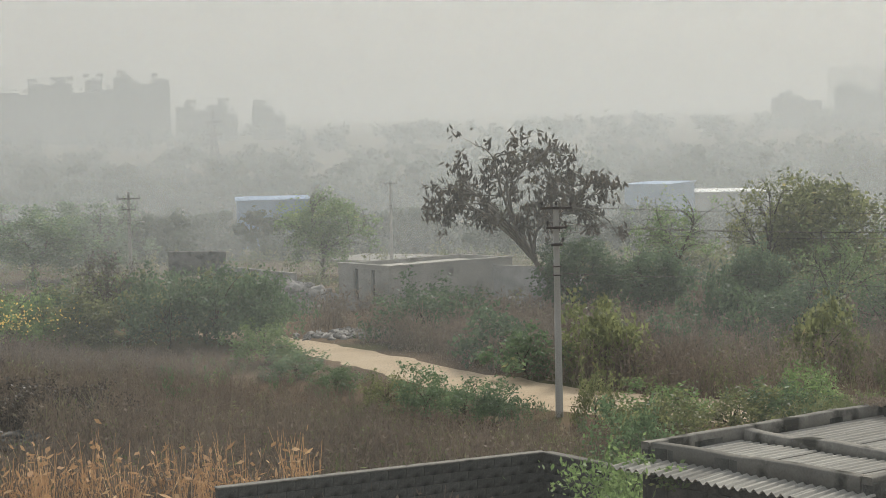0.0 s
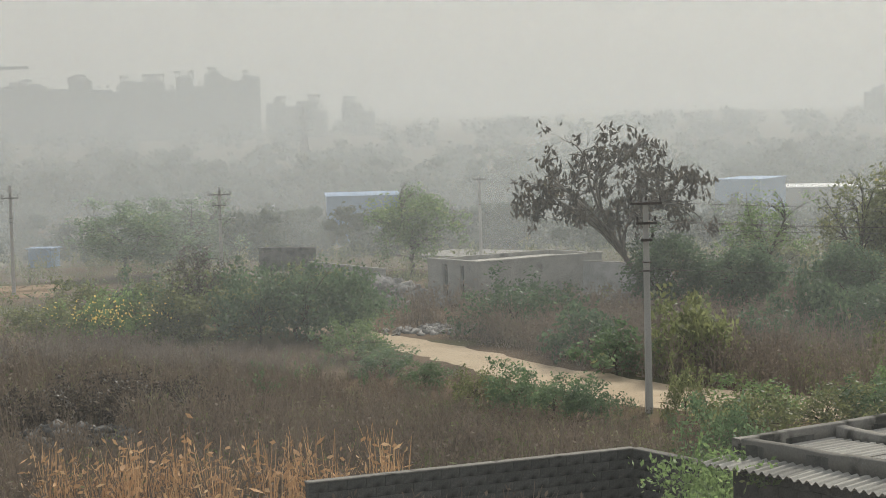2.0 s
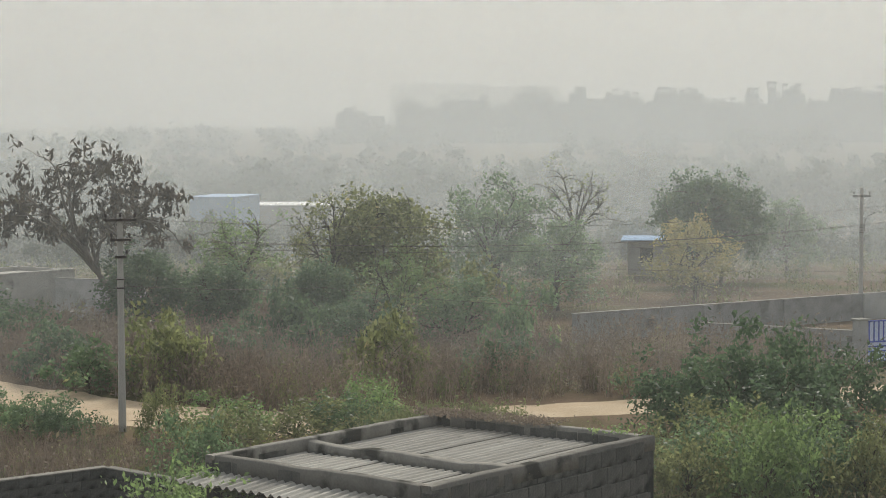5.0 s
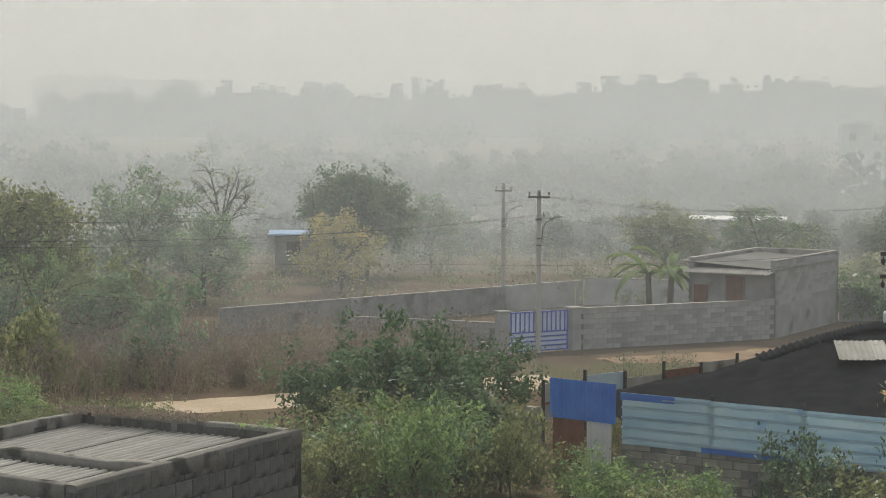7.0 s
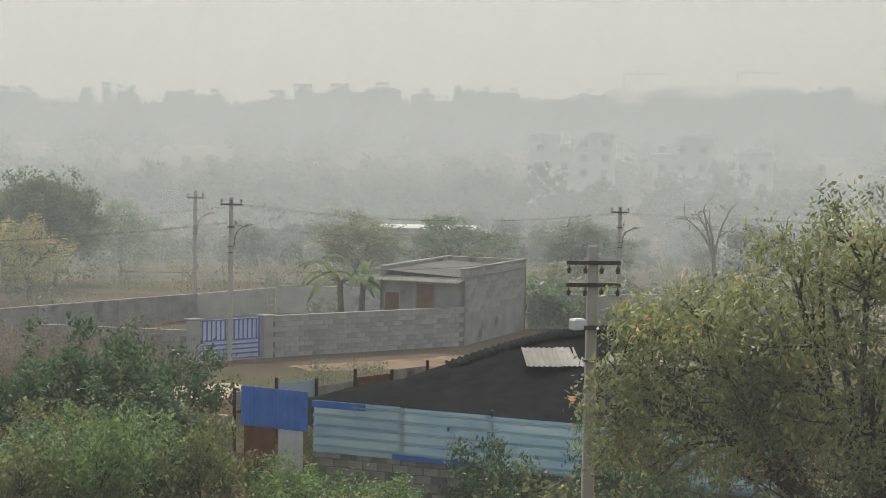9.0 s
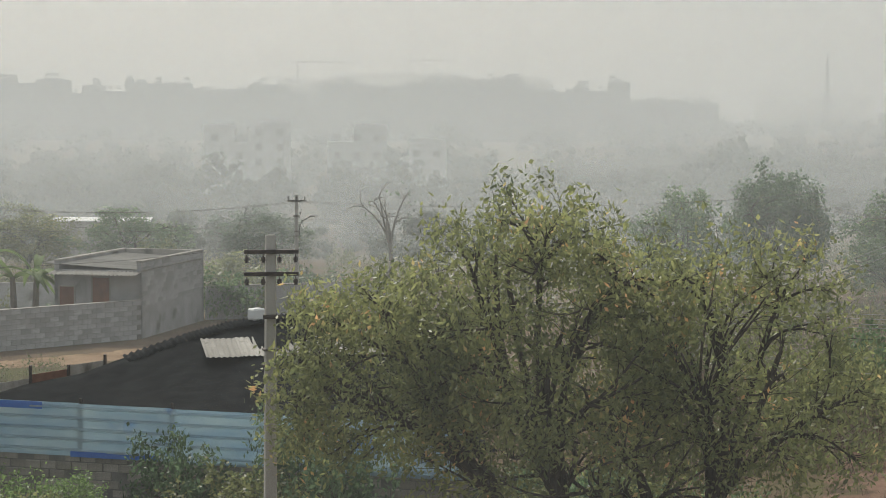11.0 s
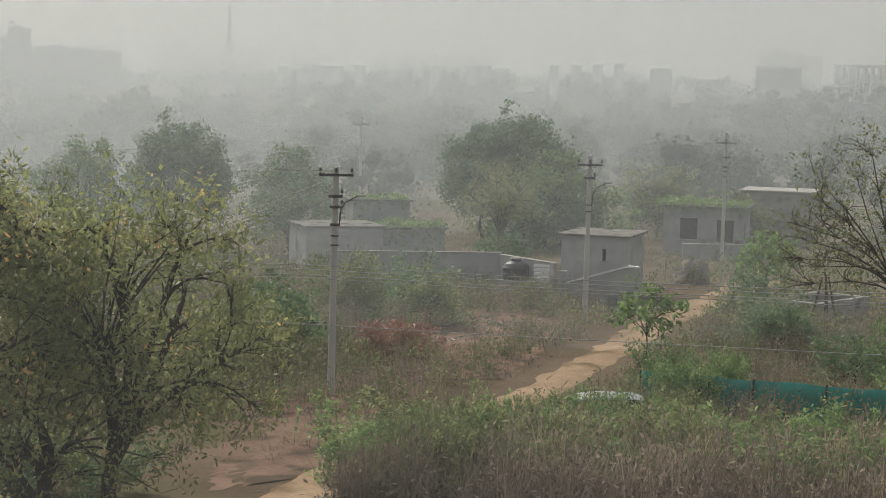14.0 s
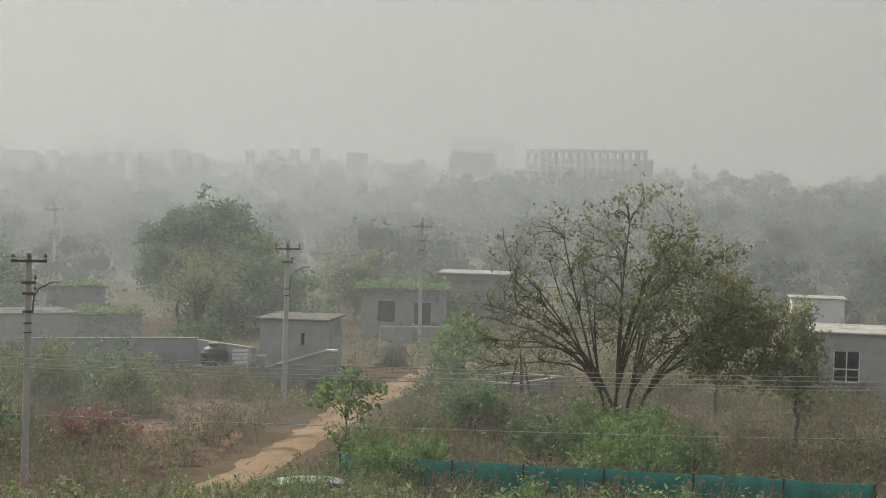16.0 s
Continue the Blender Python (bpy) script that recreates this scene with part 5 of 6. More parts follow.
for k, (x, y) in enumerate(((94.6, 54.6), (96.8, 53.4), (98.2, 52.2))):
    plant("far_bush", k, x, y, 1.6, 1.5, M_LEAF_BRIGHT, "bright green bush at the foot of the tall tree", group="far bushes")
plant("far_bush", 1, 105.5, 46.6, 1.7, 1.7, M_LEAF_OLIVE, "olive bush before the pale house")
plant("airy", 1, -13.8, 81.6, 0.55, 0.58, M_LEAF_BROWN, "small withered dark tree rising from the hedge")
plant("airy", 2, -9.6, 80.4, 0.7, 0.45, M_LEAF_DARK, "dark green young tree in the hedge")

# bushes
BUSHES = (
    (-0.8, 79.8, 1.6, 1.25, M_LEAF_DARK), (0.6, 80.6, 1.2, 1.0, M_LEAF_DARK), (-9.0, 79.5, 1.5, 1.7, M_LEAF_DARK), (-7.2, 79.8, 1.2, 1.5, M_LEAF_DARK),
    (-10.9, 79.0, 1.4, 1.6, M_LEAF_DARK), (-12.8, 80.5, 1.6, 1.3, M_LEAF_OLIVE), (-14.8, 81.0, 1.5, 1.15, M_LEAF_OLIVE), (-17.5, 80.0, 1.3, 1.25, M_LEAF_BRIGHT), (-19.5, 79.0, 1.4, 1.0, M_LEAF_OLIVE),
    (-6.6, 73.5, 1.0, 0.8, M_LEAF_BRIGHT), (-5.2, 69.0, 0.8, 0.55, M_LEAF), (-3.6, 65.4, 0.7, 0.45, M_LEAF))
for k, (x, y, s, sz, leaf) in enumerate(BUSHES):
    plant("bush", k, x, y, s, sz, leaf, "dense green roadside bush", group="roadside bushes")
for k, (x, y, s, sz, leaf) in enumerate((
        (-0.6, 59.5, 0.8, 0.75, M_LEAF), (0.6, 58.2, 0.8, 0.7, M_LEAF), (1.6, 57.0, 0.7, 0.65, M_LEAF_DARK), (-1.8, 61.0, 0.6, 0.6, M_LEAF_OLIVE), (4.3, 57.2, 0.45, 0.9, M_LEAF_OLIVE), (6.2, 55.6, 1.1, 0.7, M_LEAF_BRIGHT),
        (8.0, 54.8, 1.0, 0.75, M_LEAF_OLIVE), (9.5, 55.6, 1.0, 0.7, M_LEAF), (10.6, 57.5, 0.9, 0.8, M_LEAF_BRIGHT), (5.4, 51.0, 1.0, 1.0, M_LEAF_OLIVE), (4.4, 46.5, 0.8, 1.1, M_LEAF), (3.3, 37.5, 0.75, 1.3, M_LEAF_BRIGHT), (3.0, 34.2, 0.5, 1.5, M_LEAF_BRIGHT))):
    plant("bush", k + 1, x, y, s, sz, leaf, "leafy green shrub at the road edge", group="road edge shrubs")
for k, (x, y, s, sz, leaf) in enumerate((
        (20.6, 54.5, 1.4, 1.5, M_LEAF_DARK), (22.0, 54.0, 1.3, 1.6, M_LEAF_DARK), (24.0, 54.6, 1.2, 1.3, M_LEAF_DARK), (18.8, 53.5, 1.2, 1.2, M_LEAF_DARK), (21.5, 51.5, 1.5, 1.1, M_LEAF_DARK), (15.4, 43.5, 0.8, 1.0, M_LEAF_OLIVE), (17.0, 42.6, 0.9, 1.25, M_LEAF_BRIGHT), (19.4, 42.4, 0.8, 1.2, M_LEAF_OLIVE), (16.2, 44.6, 0.7, 0.9, M_LEAF), (18.2, 45.2, 0.8, 1.0, M_LEAF_BRIGHT), (20.4, 39.0, 0.8, 0.8, M_LEAF_BRIGHT),
        (18.0, 47.5, 1.1, 1.0, M_LEAF_OLIVE), (19.5, 46.0, 1.0, 1.0, M_LEAF_BRIGHT), (19.6, 43.4, 0.8, 0.8, M_LEAF), (16.8, 45.5, 1.2, 0.9, M_LEAF), (21.2, 41.6, 0.7, 0.6, M_LEAF_BRIGHT), (18.6, 43.6, 0.9, 0.9, M_LEAF),
        (24.4, 37.4, 0.9, 1.1, M_LEAF_DARK), (26.0, 35.2, 0.8, 1.5, M_LEAF_DARK), (24.4, 34.6, 1.0, 0.9, M_LEAF_OLIVE), (25.6, 33.0, 0.9, 1.3, M_LEAF_DARK), (22.2, 38.4, 0.7, 0.6, M_LEAF_BRIGHT), (20.5, 36.0, 0.9, 0.7, M_LEAF_OLIVE))):
    plant("bush", k, x, y, s, sz, leaf, "thick green bush before the sheet fence", group="fence bushes")
for k, (x, y, s, sz, leaf) in enumerate((
        (47.5, 36.5, 1.1, 1.0, M_LEAF_OLIVE), (49.2, 38.0, 1.2, 1.2, M_LEAF_OLIVE), (51.8, 38.8, 1.3, 1.3, M_LEAF), (45.0, 36.5, 1.2, 1.4, M_LEAF_OLIVE), (61.0, 43.0, 1.1, 1.2, M_LEAF_OLIVE), (63.0, 43.4, 1.0, 1.3, M_LEAF_OLIVE), (67.0, 43.0, 0.9, 0.8, M_LEAF_OLIVE), (69.6, 39.6, 0.7, 0.6, M_LEAF_OLIVE),
        (60.0, 20.5, 1.1, 1.1, M_LEAF_BRIGHT), (58.5, 18.8, 1.2, 1.0, M_LEAF_BRIGHT), (57.8, 21.5, 1.0, 0.9, M_LEAF), (63.8, 26.6, 1.1, 1.1, M_LEAF), (66.0, 27.8, 1.2, 1.0, M_LEAF_OLIVE), (72.0, 31.2, 1.0, 1.2, M_LEAF),
        (79.0, 46.6, 1.2, 1.0, M_LEAF), (52.4, 25.2, 0.8, 0.9, M_LEAF_BRIGHT), (51.6, 22.9, 0.6, 1.0, M_LEAF_BRIGHT), (54.3, 18.2, 0.8, 0.95, M_LEAF_BRIGHT), (54.2, 16.9, 0.75, 0.85, M_LEAF_BRIGHT), (55.6, 16.3, 0.8, 0.9, M_LEAF), (55.4, 17.6, 0.8, 1.1, M_LEAF_BRIGHT), (50.0, 24.0, 0.55, 0.85, M_LEAF_BRIGHT), (50.4, 23.2, 0.5, 0.75, M_LEAF_BRIGHT), (62.4, 40.6, 1.2, 1.25, M_LEAF), (61.6, 39.4, 1.1, 1.0, M_LEAF_OLIVE), (53.6, 35.4, 0.9, 0.7, M_LEAF_RED), (55.2, 36.4, 0.8, 0.6, M_LEAF_RED))):
    plant("bush", k + 2, x, y, s, sz, leaf, "green bush in the dry scrub", group="scrub bushes")


for k in range(26):
    x, y = polar(55.5 + 0.85 * k + 0.5 * math.sin(k * 2.3), 44.6 + 2.0 * math.sin(k * 1.7))
    plant("bush", k, x, y, 0.85 + 0.2 * math.sin(k), 0.80 + 0.17 * math.sin(k * 2.9), (M_LEAF_BRIGHT, M_LEAF_OLIVE, M_LEAF_BRIGHT, M_LEAF_OLIVE)[k % 4], "leafy green shrub in the weeds", group="foreground shrubs")


for k in range(0, 24, 2):
    x, y = polar(1.5 + 0.62 * k + 0.6 * math.sin(k * 1.9), 71.0 + 4.5 * math.sin(k * 2.7))
    if np.min(np.hypot(x - np.array([8.2, 15.2]), y - np.array([59.3, 59.9]))) > 5:
        plant("far_bush", k, x, y, 1.05 + 0.25 * math.sin(k * 3.1), (1.15 + 0.35 * math.sin(k * 2.1)) * (1 if k < 23 else 0.7), (M_LEAF_DARK, M_LEAF_OLIVE, M_LEAF, M_LEAF_DARK, M_LEAF_OLIVE)[k % 5], "bush in the undergrowth beyond the road", group="undergrowth bushes")


for k in [*range(0, 12), *range(32, 40)]:
    x, y = polar(6 + 0.78 * k + 0.5 * math.sin(k * 2.3), 98.0 + 7 * math.sin(k * 1.7))
    plant("far_bush", k, x, y, 1.4 + 0.3 * math.sin(k * 3.1), 1.0 + 0.4 * math.sin(k * 2.1), (M_LEAF, M_LEAF_OLIVE, M_LEAF_DARK)[k % 3], "bush among the trees in the haze", group="far bushes")


for k, (x, y) in enumerate(((-13.6, 57.4), (-12.0, 57.8), (-15.2, 57.0), (-10.6, 58.6))):
    plant("bush", k, x, y, 0.9, 0.75, M_LEAF_BROWN, "dark withered bush behind the rubble heap", group="withered bushes")


for k, (x, y, s, sz) in enumerate(((-8.0, 82.5, 1.4, 1.3), (-10.0, 82.8, 1.5, 1.5), (-12.2, 83.4, 1.5, 1.55), (-14.0, 83.8, 1.4, 1.4), (-16.2, 83.0, 1.3, 1.3), (-18.6, 82.0, 1.3, 1.2))):
    plant("bush", k + 1, x, y, s, sz, (M_LEAF_DARK, M_LEAF_OLIVE)[k % 2], "dense dark green roadside bush", group="roadside bushes")
for k, (x, y) in enumerate(((42.2, 21.4), (41.6, 22.4), (42.9, 20.9), (44.2, 21.2), (41.9, 21.8), (42.7, 22.1), (43.4, 21.6), (45.4, 21.2), (41.0, 22.9), (41.4, 23.4), (43.0, 22.6))):
    plant("bush", k, x, y, 0.55, 0.80, (M_LEAF_BRIGHT, M_LEAF_OLIVE)[k % 2], "leafy shrub beside the parked car", group="foreground shrubs")


for k, (x, y) in enumerate(((29.2, 31.4), (30.4, 30.6), (31.3, 29.7), (30.0, 29.6), (31.9, 28.4), (28.4, 30.2), (32.8, 32.0), (31.4, 33.0), (27.6, 28.8))):
    plant("bush", k + 1, x, y, 0.8, 0.75, (M_LEAF_DARK, M_LEAF, M_LEAF_OLIVE)[k % 3], "shaded green shrub beyond the large tree", group="shaded shrubs")


def creeper(label, a, b, depth, z, n, seed, hang=0.35, leaf=0.16):
    """A mat of leaves over a roof whose front edge runs from a to b, hanging a little over that edge."""
    r = np.random.default_rng(seed)
    a, b = np.array(a), np.array(b)
    along = (b - a) / np.linalg.norm(b - a)
    back = np.array([-along[1], along[0]])
    if back @ a < 0:
        back = -back
    u, v = r.random(n), r.random(n) ** 1.6
    mound = np.array([noise.noise(Vector((x * 7 + seed, y * 3, 0))) for x, y in zip(u, v)])
    c = np.column_stack([a + (b - a) * u[:, None] + back * (v * depth)[:, None], z + 0.06 + np.abs(r.normal(0, 0.07, n)) + np.maximum(0, mound) * 0.45])
    over = r.random(n) < 0.16
    c[over, :2] = (a + (b - a) * u[over][:, None]) - back * 0.16
    c[over, 2] = z + 0.1 - r.random(over.sum()) ** 2 * hang
    tagged(link("creeper", mesh_np("creeper", *blades(r, c, leaf, leaf * 0.7, 0.1)), M_LEAF_BRIGHT), label, "creeper", kind="stuff")


creeper("bright green creeper covering the house roof", (97.6, 48.0), (99.1, 43.3), 4.2, 2.69, 1500, 3, 0.5)
creeper("green creeper covering the hut roof", (80.3, 54.5), (83.5, 52.5), 4.0, 1.79, 1500, 4, 1.0)
creeper("green creeper on the rear hut", (82.2, 57.3), (84.2, 55.2), 2.5, 2.9, 400, 6, 0.8)


def sapling(x, y, height, width, seed, label, leaf_len):
    """A slim young tree with a few ascending shoots and large drooping leaves."""
    p, l = broad_tree(seed, [(0, 0, 0), (0.03, 0, height * 0.25), (0, 0.02, height * 0.45)], (0, 0, height * 0.68), (width, width, height * 0.34), (7, 22, 46), 0.035, 15, leaf_len * 0.55, leaf_len, leaf_len * 0.5, 0.5, 0.35, 1.0, -0.5)
    plant_tree("sapling", pose(x, y, 0), label, "tree", p, l, M_BARK, M_LEAF_BRIGHT, 4)


sapling(54.6, 27.0, 3.1, 1.15, 61, "slim bright green sapling beside the track", 0.20)
sapling(75.4, 32.0, 3.1, 1.35, 62, "small round-topped sapling with large bright leaves", 0.26)


# banana plant behind the compound wall
def banana():
    ob = thing("banana_plant", pose(41.6, 75.4, 0) @ Matrix.Diagonal((1.45, 1.45, 1.4, 1)), "banana plant with long torn green leaves", "plant")
    r = np.random.default_rng(8)
    for sx, sy in ((-0.4, 0), (0.35, 0.2)):
        part("stem", rod((sx, sy, 0), (sx * 1.2, sy, 1.7), 0.12, 0.08), M_BARK_PALE, ob)
    for k in range(16):
        a, up = k * 2.4, r.uniform(0.45, 1.5)
        d = np.array([math.cos(a), math.sin(a), 0])
        n = 8
        V = []
        for i in range(n):
            t = i / (n - 1)
            c = np.array([(-0.4, 0.35)[k % 2], 0.1, 1.6]) + d * (2.0 * t * math.cos(up * 0.6)) + np.array([0, 0, 1.5 * up * t - 1.5 * t * t])
            w = 0.15 * math.sin(math.pi * min(1, t * 0.9 + 0.08))
            s = np.array([-d[1], d[0], 0])
            V += [c - s * w + np.array([0, 0, 0.07]), c, c + s * w + np.array([0, 0, 0.07])]
        F = [(i * 3 + j, i * 3 + j + 1, i * 3 + j + 4, i * 3 + j + 3) for i in range(n - 1) for j in range(2)]
        link("leaf", mesh_np("leaf", V, F), M_BANANA, ob)


banana()


# dry scrub, straw and weeds
def tuft(r, stalks, height, splay, width, leaves, leaf_len, round_top=False):
    """One dry plant: thin bent stalks and small leaves."""
    V, F = [], []
    a = r.uniform(0, 6.283, stalks)
    lean = r.uniform(0.05, 1, stalks) * splay
    h = height * r.uniform(0.55, 1.1, stalks)
    foot = r.normal(0, 0.12, (stalks, 2))
    d = np.stack([np.cos(a), np.sin(a)], 1)
    mid = np.column_stack([foot + d * (lean * 0.4)[:, None], h * 0.6])
    tip = np.column_stack([foot + d * lean[:, None] + r.normal(0, 0.05, (stalks, 2)), h])
    side = np.column_stack([-d[:, 1], d[:, 0], np.zeros(stalks)]) * width / 2
    base = np.column_stack([foot, np.zeros(stalks)])
    V = np.stack([base - side, base + side, mid + side * 0.8, mid - side * 0.8, tip + side * 0.5, tip - side * 0.5], 1).reshape(-1, 3)
    i = np.arange(stalks)[:, None] * 6
    F = np.concatenate([i + np.array([[0, 1, 2, 3]]), i + np.array([[3, 2, 4, 5]])])
    t = r.uniform(0.35, 1.05, (leaves, 1))
    k = r.integers(0, stalks, leaves)
    c = base[k] * (1 - t) + tip[k] * t + r.normal(0, 0.07, (leaves, 3))
    if round_top:
        q = r.normal(size=(leaves, 3))
        q /= np.linalg.norm(q, axis=1)[:, None]
        q[:, 2] = np.abs(q[:, 2])
        c = q * np.array([splay, splay, height * 0.9]) * r.uniform(0.55, 1.05, (leaves, 1)) + np.array([0, 0, 0.08])
    return joined([(V, F), blades(r, c, leaf_len, leaf_len * 0.4, 0.2)])


def spots(n, lo, hi, near, far):
    """Random places between two bearings and two distances."""
    a, d = np.radians(rng.uniform(lo, hi, n)), np.sqrt(rng.uniform(near ** 2, far ** 2, n))
    x, y = d * np.sin(a), d * np.cos(a)
    return np.column_stack([x, y, ground_z(x, y)])


ROAD_MID = np.array([(-10, 85.5), (-5.9, 79.5), (-2.9, 74.4), (0.1, 68), (4.1, 62.2), (8.2, 59.3), (15.2, 59.9), (22, 60.4), (30, 61.5)])
ROAD_BEARING, ROAD_RANGE = np.degrees(np.arctan2(ROAD_MID[:, 0], ROAD_MID[:, 1])), np.hypot(ROAD_MID[:, 0], ROAD_MID[:, 1])
TRACK_MID = np.array([(33, 24.8), (41, 27), (49.9, 28.3), (59.5, 30.8), (68, 33.3), (78, 35.5), (88, 37.5)])


def off_road(p, mid, gap):
    """Keep the places farther than gap from a road's middle line."""
    return p[road_gap(p, mid) > gap]


BARE = ((-1.0, 90, 3.4), (-4.5, 91, 3.0), (3, 89.5, 2.6), (33, 66, 3.6), (38.5, 66, 3.6), (44, 66, 4), (30, 67, 2.0), (5.7, 32.5, 4.3), (-12.9, 53.3, 2.6), (57, 36.5, 3.0), (64, 38.5, 3.0), (34, 26.2, 2.2), (37, 28, 2.3), (41, 30, 2.0), (-6.8, 93.5, 3.0), (-3.4, 82.5, 1.8), (26, 42, 4.5), (31, 40, 6), (47.2, 72.8, 4.5), (78, 37, 5), (75, 29, 3))


def clear(p):
    for x, y, r in BARE:
        p = p[np.hypot(p[:, 0] - x, p[:, 1] - y) > r]
    return p


def road_gap(p, mid):
    best = np.full(len(p), 1e9)
    for a, b in zip(mid[:-1], mid[1:]):
        t = np.clip(((p[:, :2] - a) @ (b - a)) / ((b - a) @ (b - a)), 0, 1)
        best = np.minimum(best, np.linalg.norm(p[:, :2] - a - t[:, None] * (b - a), axis=1))
    return best


def scrub(name, label, mat, protos, p, lo, hi):
    """Plants at the places, lower where carts and goats keep them down beside the roads."""
    s = rng.uniform(lo, hi, len(p))
    fore = np.hypot(p[:, 0], p[:, 1]) < np.interp(np.degrees(np.arctan2(p[:, 0], p[:, 1])), ROAD_BEARING, ROAD_RANGE)
    s *= np.where(fore, np.clip((road_gap(p, ROAD_MID) - 1.4) / 13, 0.22, 1), 1)
    tagged(link(name, mesh_np(name, *scattered(rng, protos, p, s)), mat), label, "scrub", kind="stuff")


def stalk_weed(r, stems, height, leaf):
    """Upright weeds: several stems set with leaves from half-way to the tip."""
    out = []
    for _ in range(stems):
        foot, lean, h = r.normal(0, 0.22, 2), r.normal(0, 0.13, 2), height * r.uniform(0.6, 1.1)
        t = np.linspace(0, 1, 4)
        pts = np.column_stack([foot[0] + lean[0] * t ** 2 * 2, foot[1] + lean[1] * t ** 2 * 2, h * t])
        out.append(sweep([(pts, np.linspace(0.009, 0.004, 4))], 3))
        u = r.uniform(0.3, 1.02, 26)
        c = np.column_stack([np.interp(u, t, pts[:, k]) for k in range(3)]) + r.normal(0, 0.055, (26, 3))
        out.append(blades(r, c, leaf, leaf * 0.42, -0.2))
    return joined(out)


tr = np.random.default_rng(17)
STALK = [stalk_weed(np.random.default_rng(140 + k), 6, 1.3, 0.15) for k in range(6)]
DRY = [tuft(tr, 15, 1.15, 0.75, 0.018, 44, 0.12, k % 3 > 0) for k in range(6)]
DRY_LITE = [tuft(tr, 9, 1.2, 0.85, 0.018, 52, 0.11, k % 4 > 0) for k in range(6)]
WEED_LITE = [tuft(tr, 4, 1.0, 0.7, 0.025, 34, 0.20, k % 3 > 0) for k in range(6)]
STUB = [tuft(tr, 5, 0.28, 0.25, 0.02, 8, 0.09) for _ in range(4)]
WEED = [tuft(tr, 10, 1.0, 0.6, 0.016, 56, 0.14, k % 2 > 0) for k in range(6)]
STRAW = [tuft(tr, 15, 1.9, 0.75, 0.022, 22, 0.22) for _ in range(5)]
p = clear(off_road(spots(2500, -16, 7.5, 43, 78), ROAD_MID, 2.6))
scrub("dry_scrub", "tangled reddish-brown dry scrub", M_SCRUB, DRY, p, 0.85, 1.5)
p = clear(off_road(np.concatenate([spots(420, -16, 12, 44, 76), spots(420, -4, 12, 43, 60)]), ROAD_MID, 2.6))
scrub("weeds", "half-green weeds among the dry scrub", M_SCRUB_GREEN, WEED, p, 0.6, 1.2)
p = clear(off_road(spots(2300, -4, 24.5, 62, 92), ROAD_MID, 2.1))
p = p[(np.hypot(p[:, 0], p[:, 1]) < 78) | (p[:, 0] < 0.27 * p[:, 1])]
scrub("dry_scrub", "brown dry scrub beyond the road", M_SCRUB, DRY_LITE, p, 0.9, 1.5)
p = off_road(spots(190, 10.2, 14.6, 54.6, 57.4), ROAD_MID, 1.5)
tagged(link("weeds", mesh_np("weeds", *scattered(rng, WEED, p, rng.uniform(0.7, 1.1, len(p)))), M_SCRUB_GREEN), "half-dry weeds on the near road edge", "scrub", kind="stuff")
p = np.concatenate([off_road(clear(spots(500, 4, 30, 52, 75)), ROAD_MID, 2.4), off_road(clear(spots(300, 9, 22, 51, 57)), ROAD_MID, 2.0)])
scrub("weeds", "half-green weeds along the road", M_SCRUB_GREEN, WEED, p, 0.6, 1.1)
p = clear(off_road(spots(900, 60, 80, 40.0, 46.5), TRACK_MID, 1.8))
scrub("dry_scrub", "brown dry weeds before the net fence", M_TAN, DRY, p, 0.6, 1.5)
p = clear(off_road(spots(560, 56, 80, 41.5, 48), TRACK_MID, 1.9))
scrub("weeds", "green weeds before the net fence", M_SCRUB_GREEN, WEED, p, 0.9, 1.5)
p = np.concatenate([clear(off_road(spots(190, 54, 73, 45, 48.5), TRACK_MID, 1.6))])
scrub("weeds", "upright bright green leafy weeds", M_LEAF_BRIGHT, STALK, p, 0.5, 1.15)
p = clear(off_road(spots(150, 53.6, 58.5, 41, 47), TRACK_MID, 1.5))
scrub("dry_scrub", "olive twiggy shrubs", M_SCRUB_GREEN, DRY, p, 1.0, 1.6)
p = clear(off_road(np.concatenate([spots(80, 54, 58, 40, 43), spots(330, 57, 80, 39.3, 43)]), TRACK_MID, 1.5))
scrub("dry_scrub", "tangled brown twiggy shrubs", M_SCRUB, DRY, p, 0.6, 1.5)
p = clear(off_road(np.concatenate([spots(60, 0, 6.5, 55, 62), spots(50, -8, -2, 62, 74)]), ROAD_MID, 2.2))
scrub("weeds", "upright green weeds along the road", M_LEAF, STALK, p, 0.7, 1.2)
p = clear(off_road(spots(1900, 46, 80, 53, 92), TRACK_MID, 2.0))
scrub("weeds", "half-dry weeds round the yards", M_SCRUB_GREEN, WEED_LITE, p, 0.5, 1.1)
p = clear(off_road(spots(1500, 46, 80, 50, 84), TRACK_MID, 2.2))
scrub("dry_scrub", "brown dry scrub round the yards", M_SCRUB, DRY_LITE, p, 0.5, 1.1)
p = clear(off_road(spots(500, 26, 44, 40, 60), ROAD_MID, 2.6))
scrub("weeds", "weeds between the fence and the compound", M_SCRUB_GREEN, WEED, p, 0.3, 0.7)
p = spots(1300, -16, 82, 90, 150)
scrub("weeds", "distant half-dry weeds", M_SCRUB_GREEN, WEED_LITE, p, 0.7, 1.5)
p = spots(110, -5.5, 1.5, 36.6, 39.4)
scrub("dry_scrub", "dry brown plants before the plot wall", M_SCRUB, DRY, p, 0.9, 1.35)
p = np.concatenate([spots(44, -14.5, -6.5, 41.5, 46), spots(12, -7.5, -3.6, 41, 45)])
scrub("straw", "tall golden dry grass", M_STRAW, STRAW, p, 0.75, 1.15)
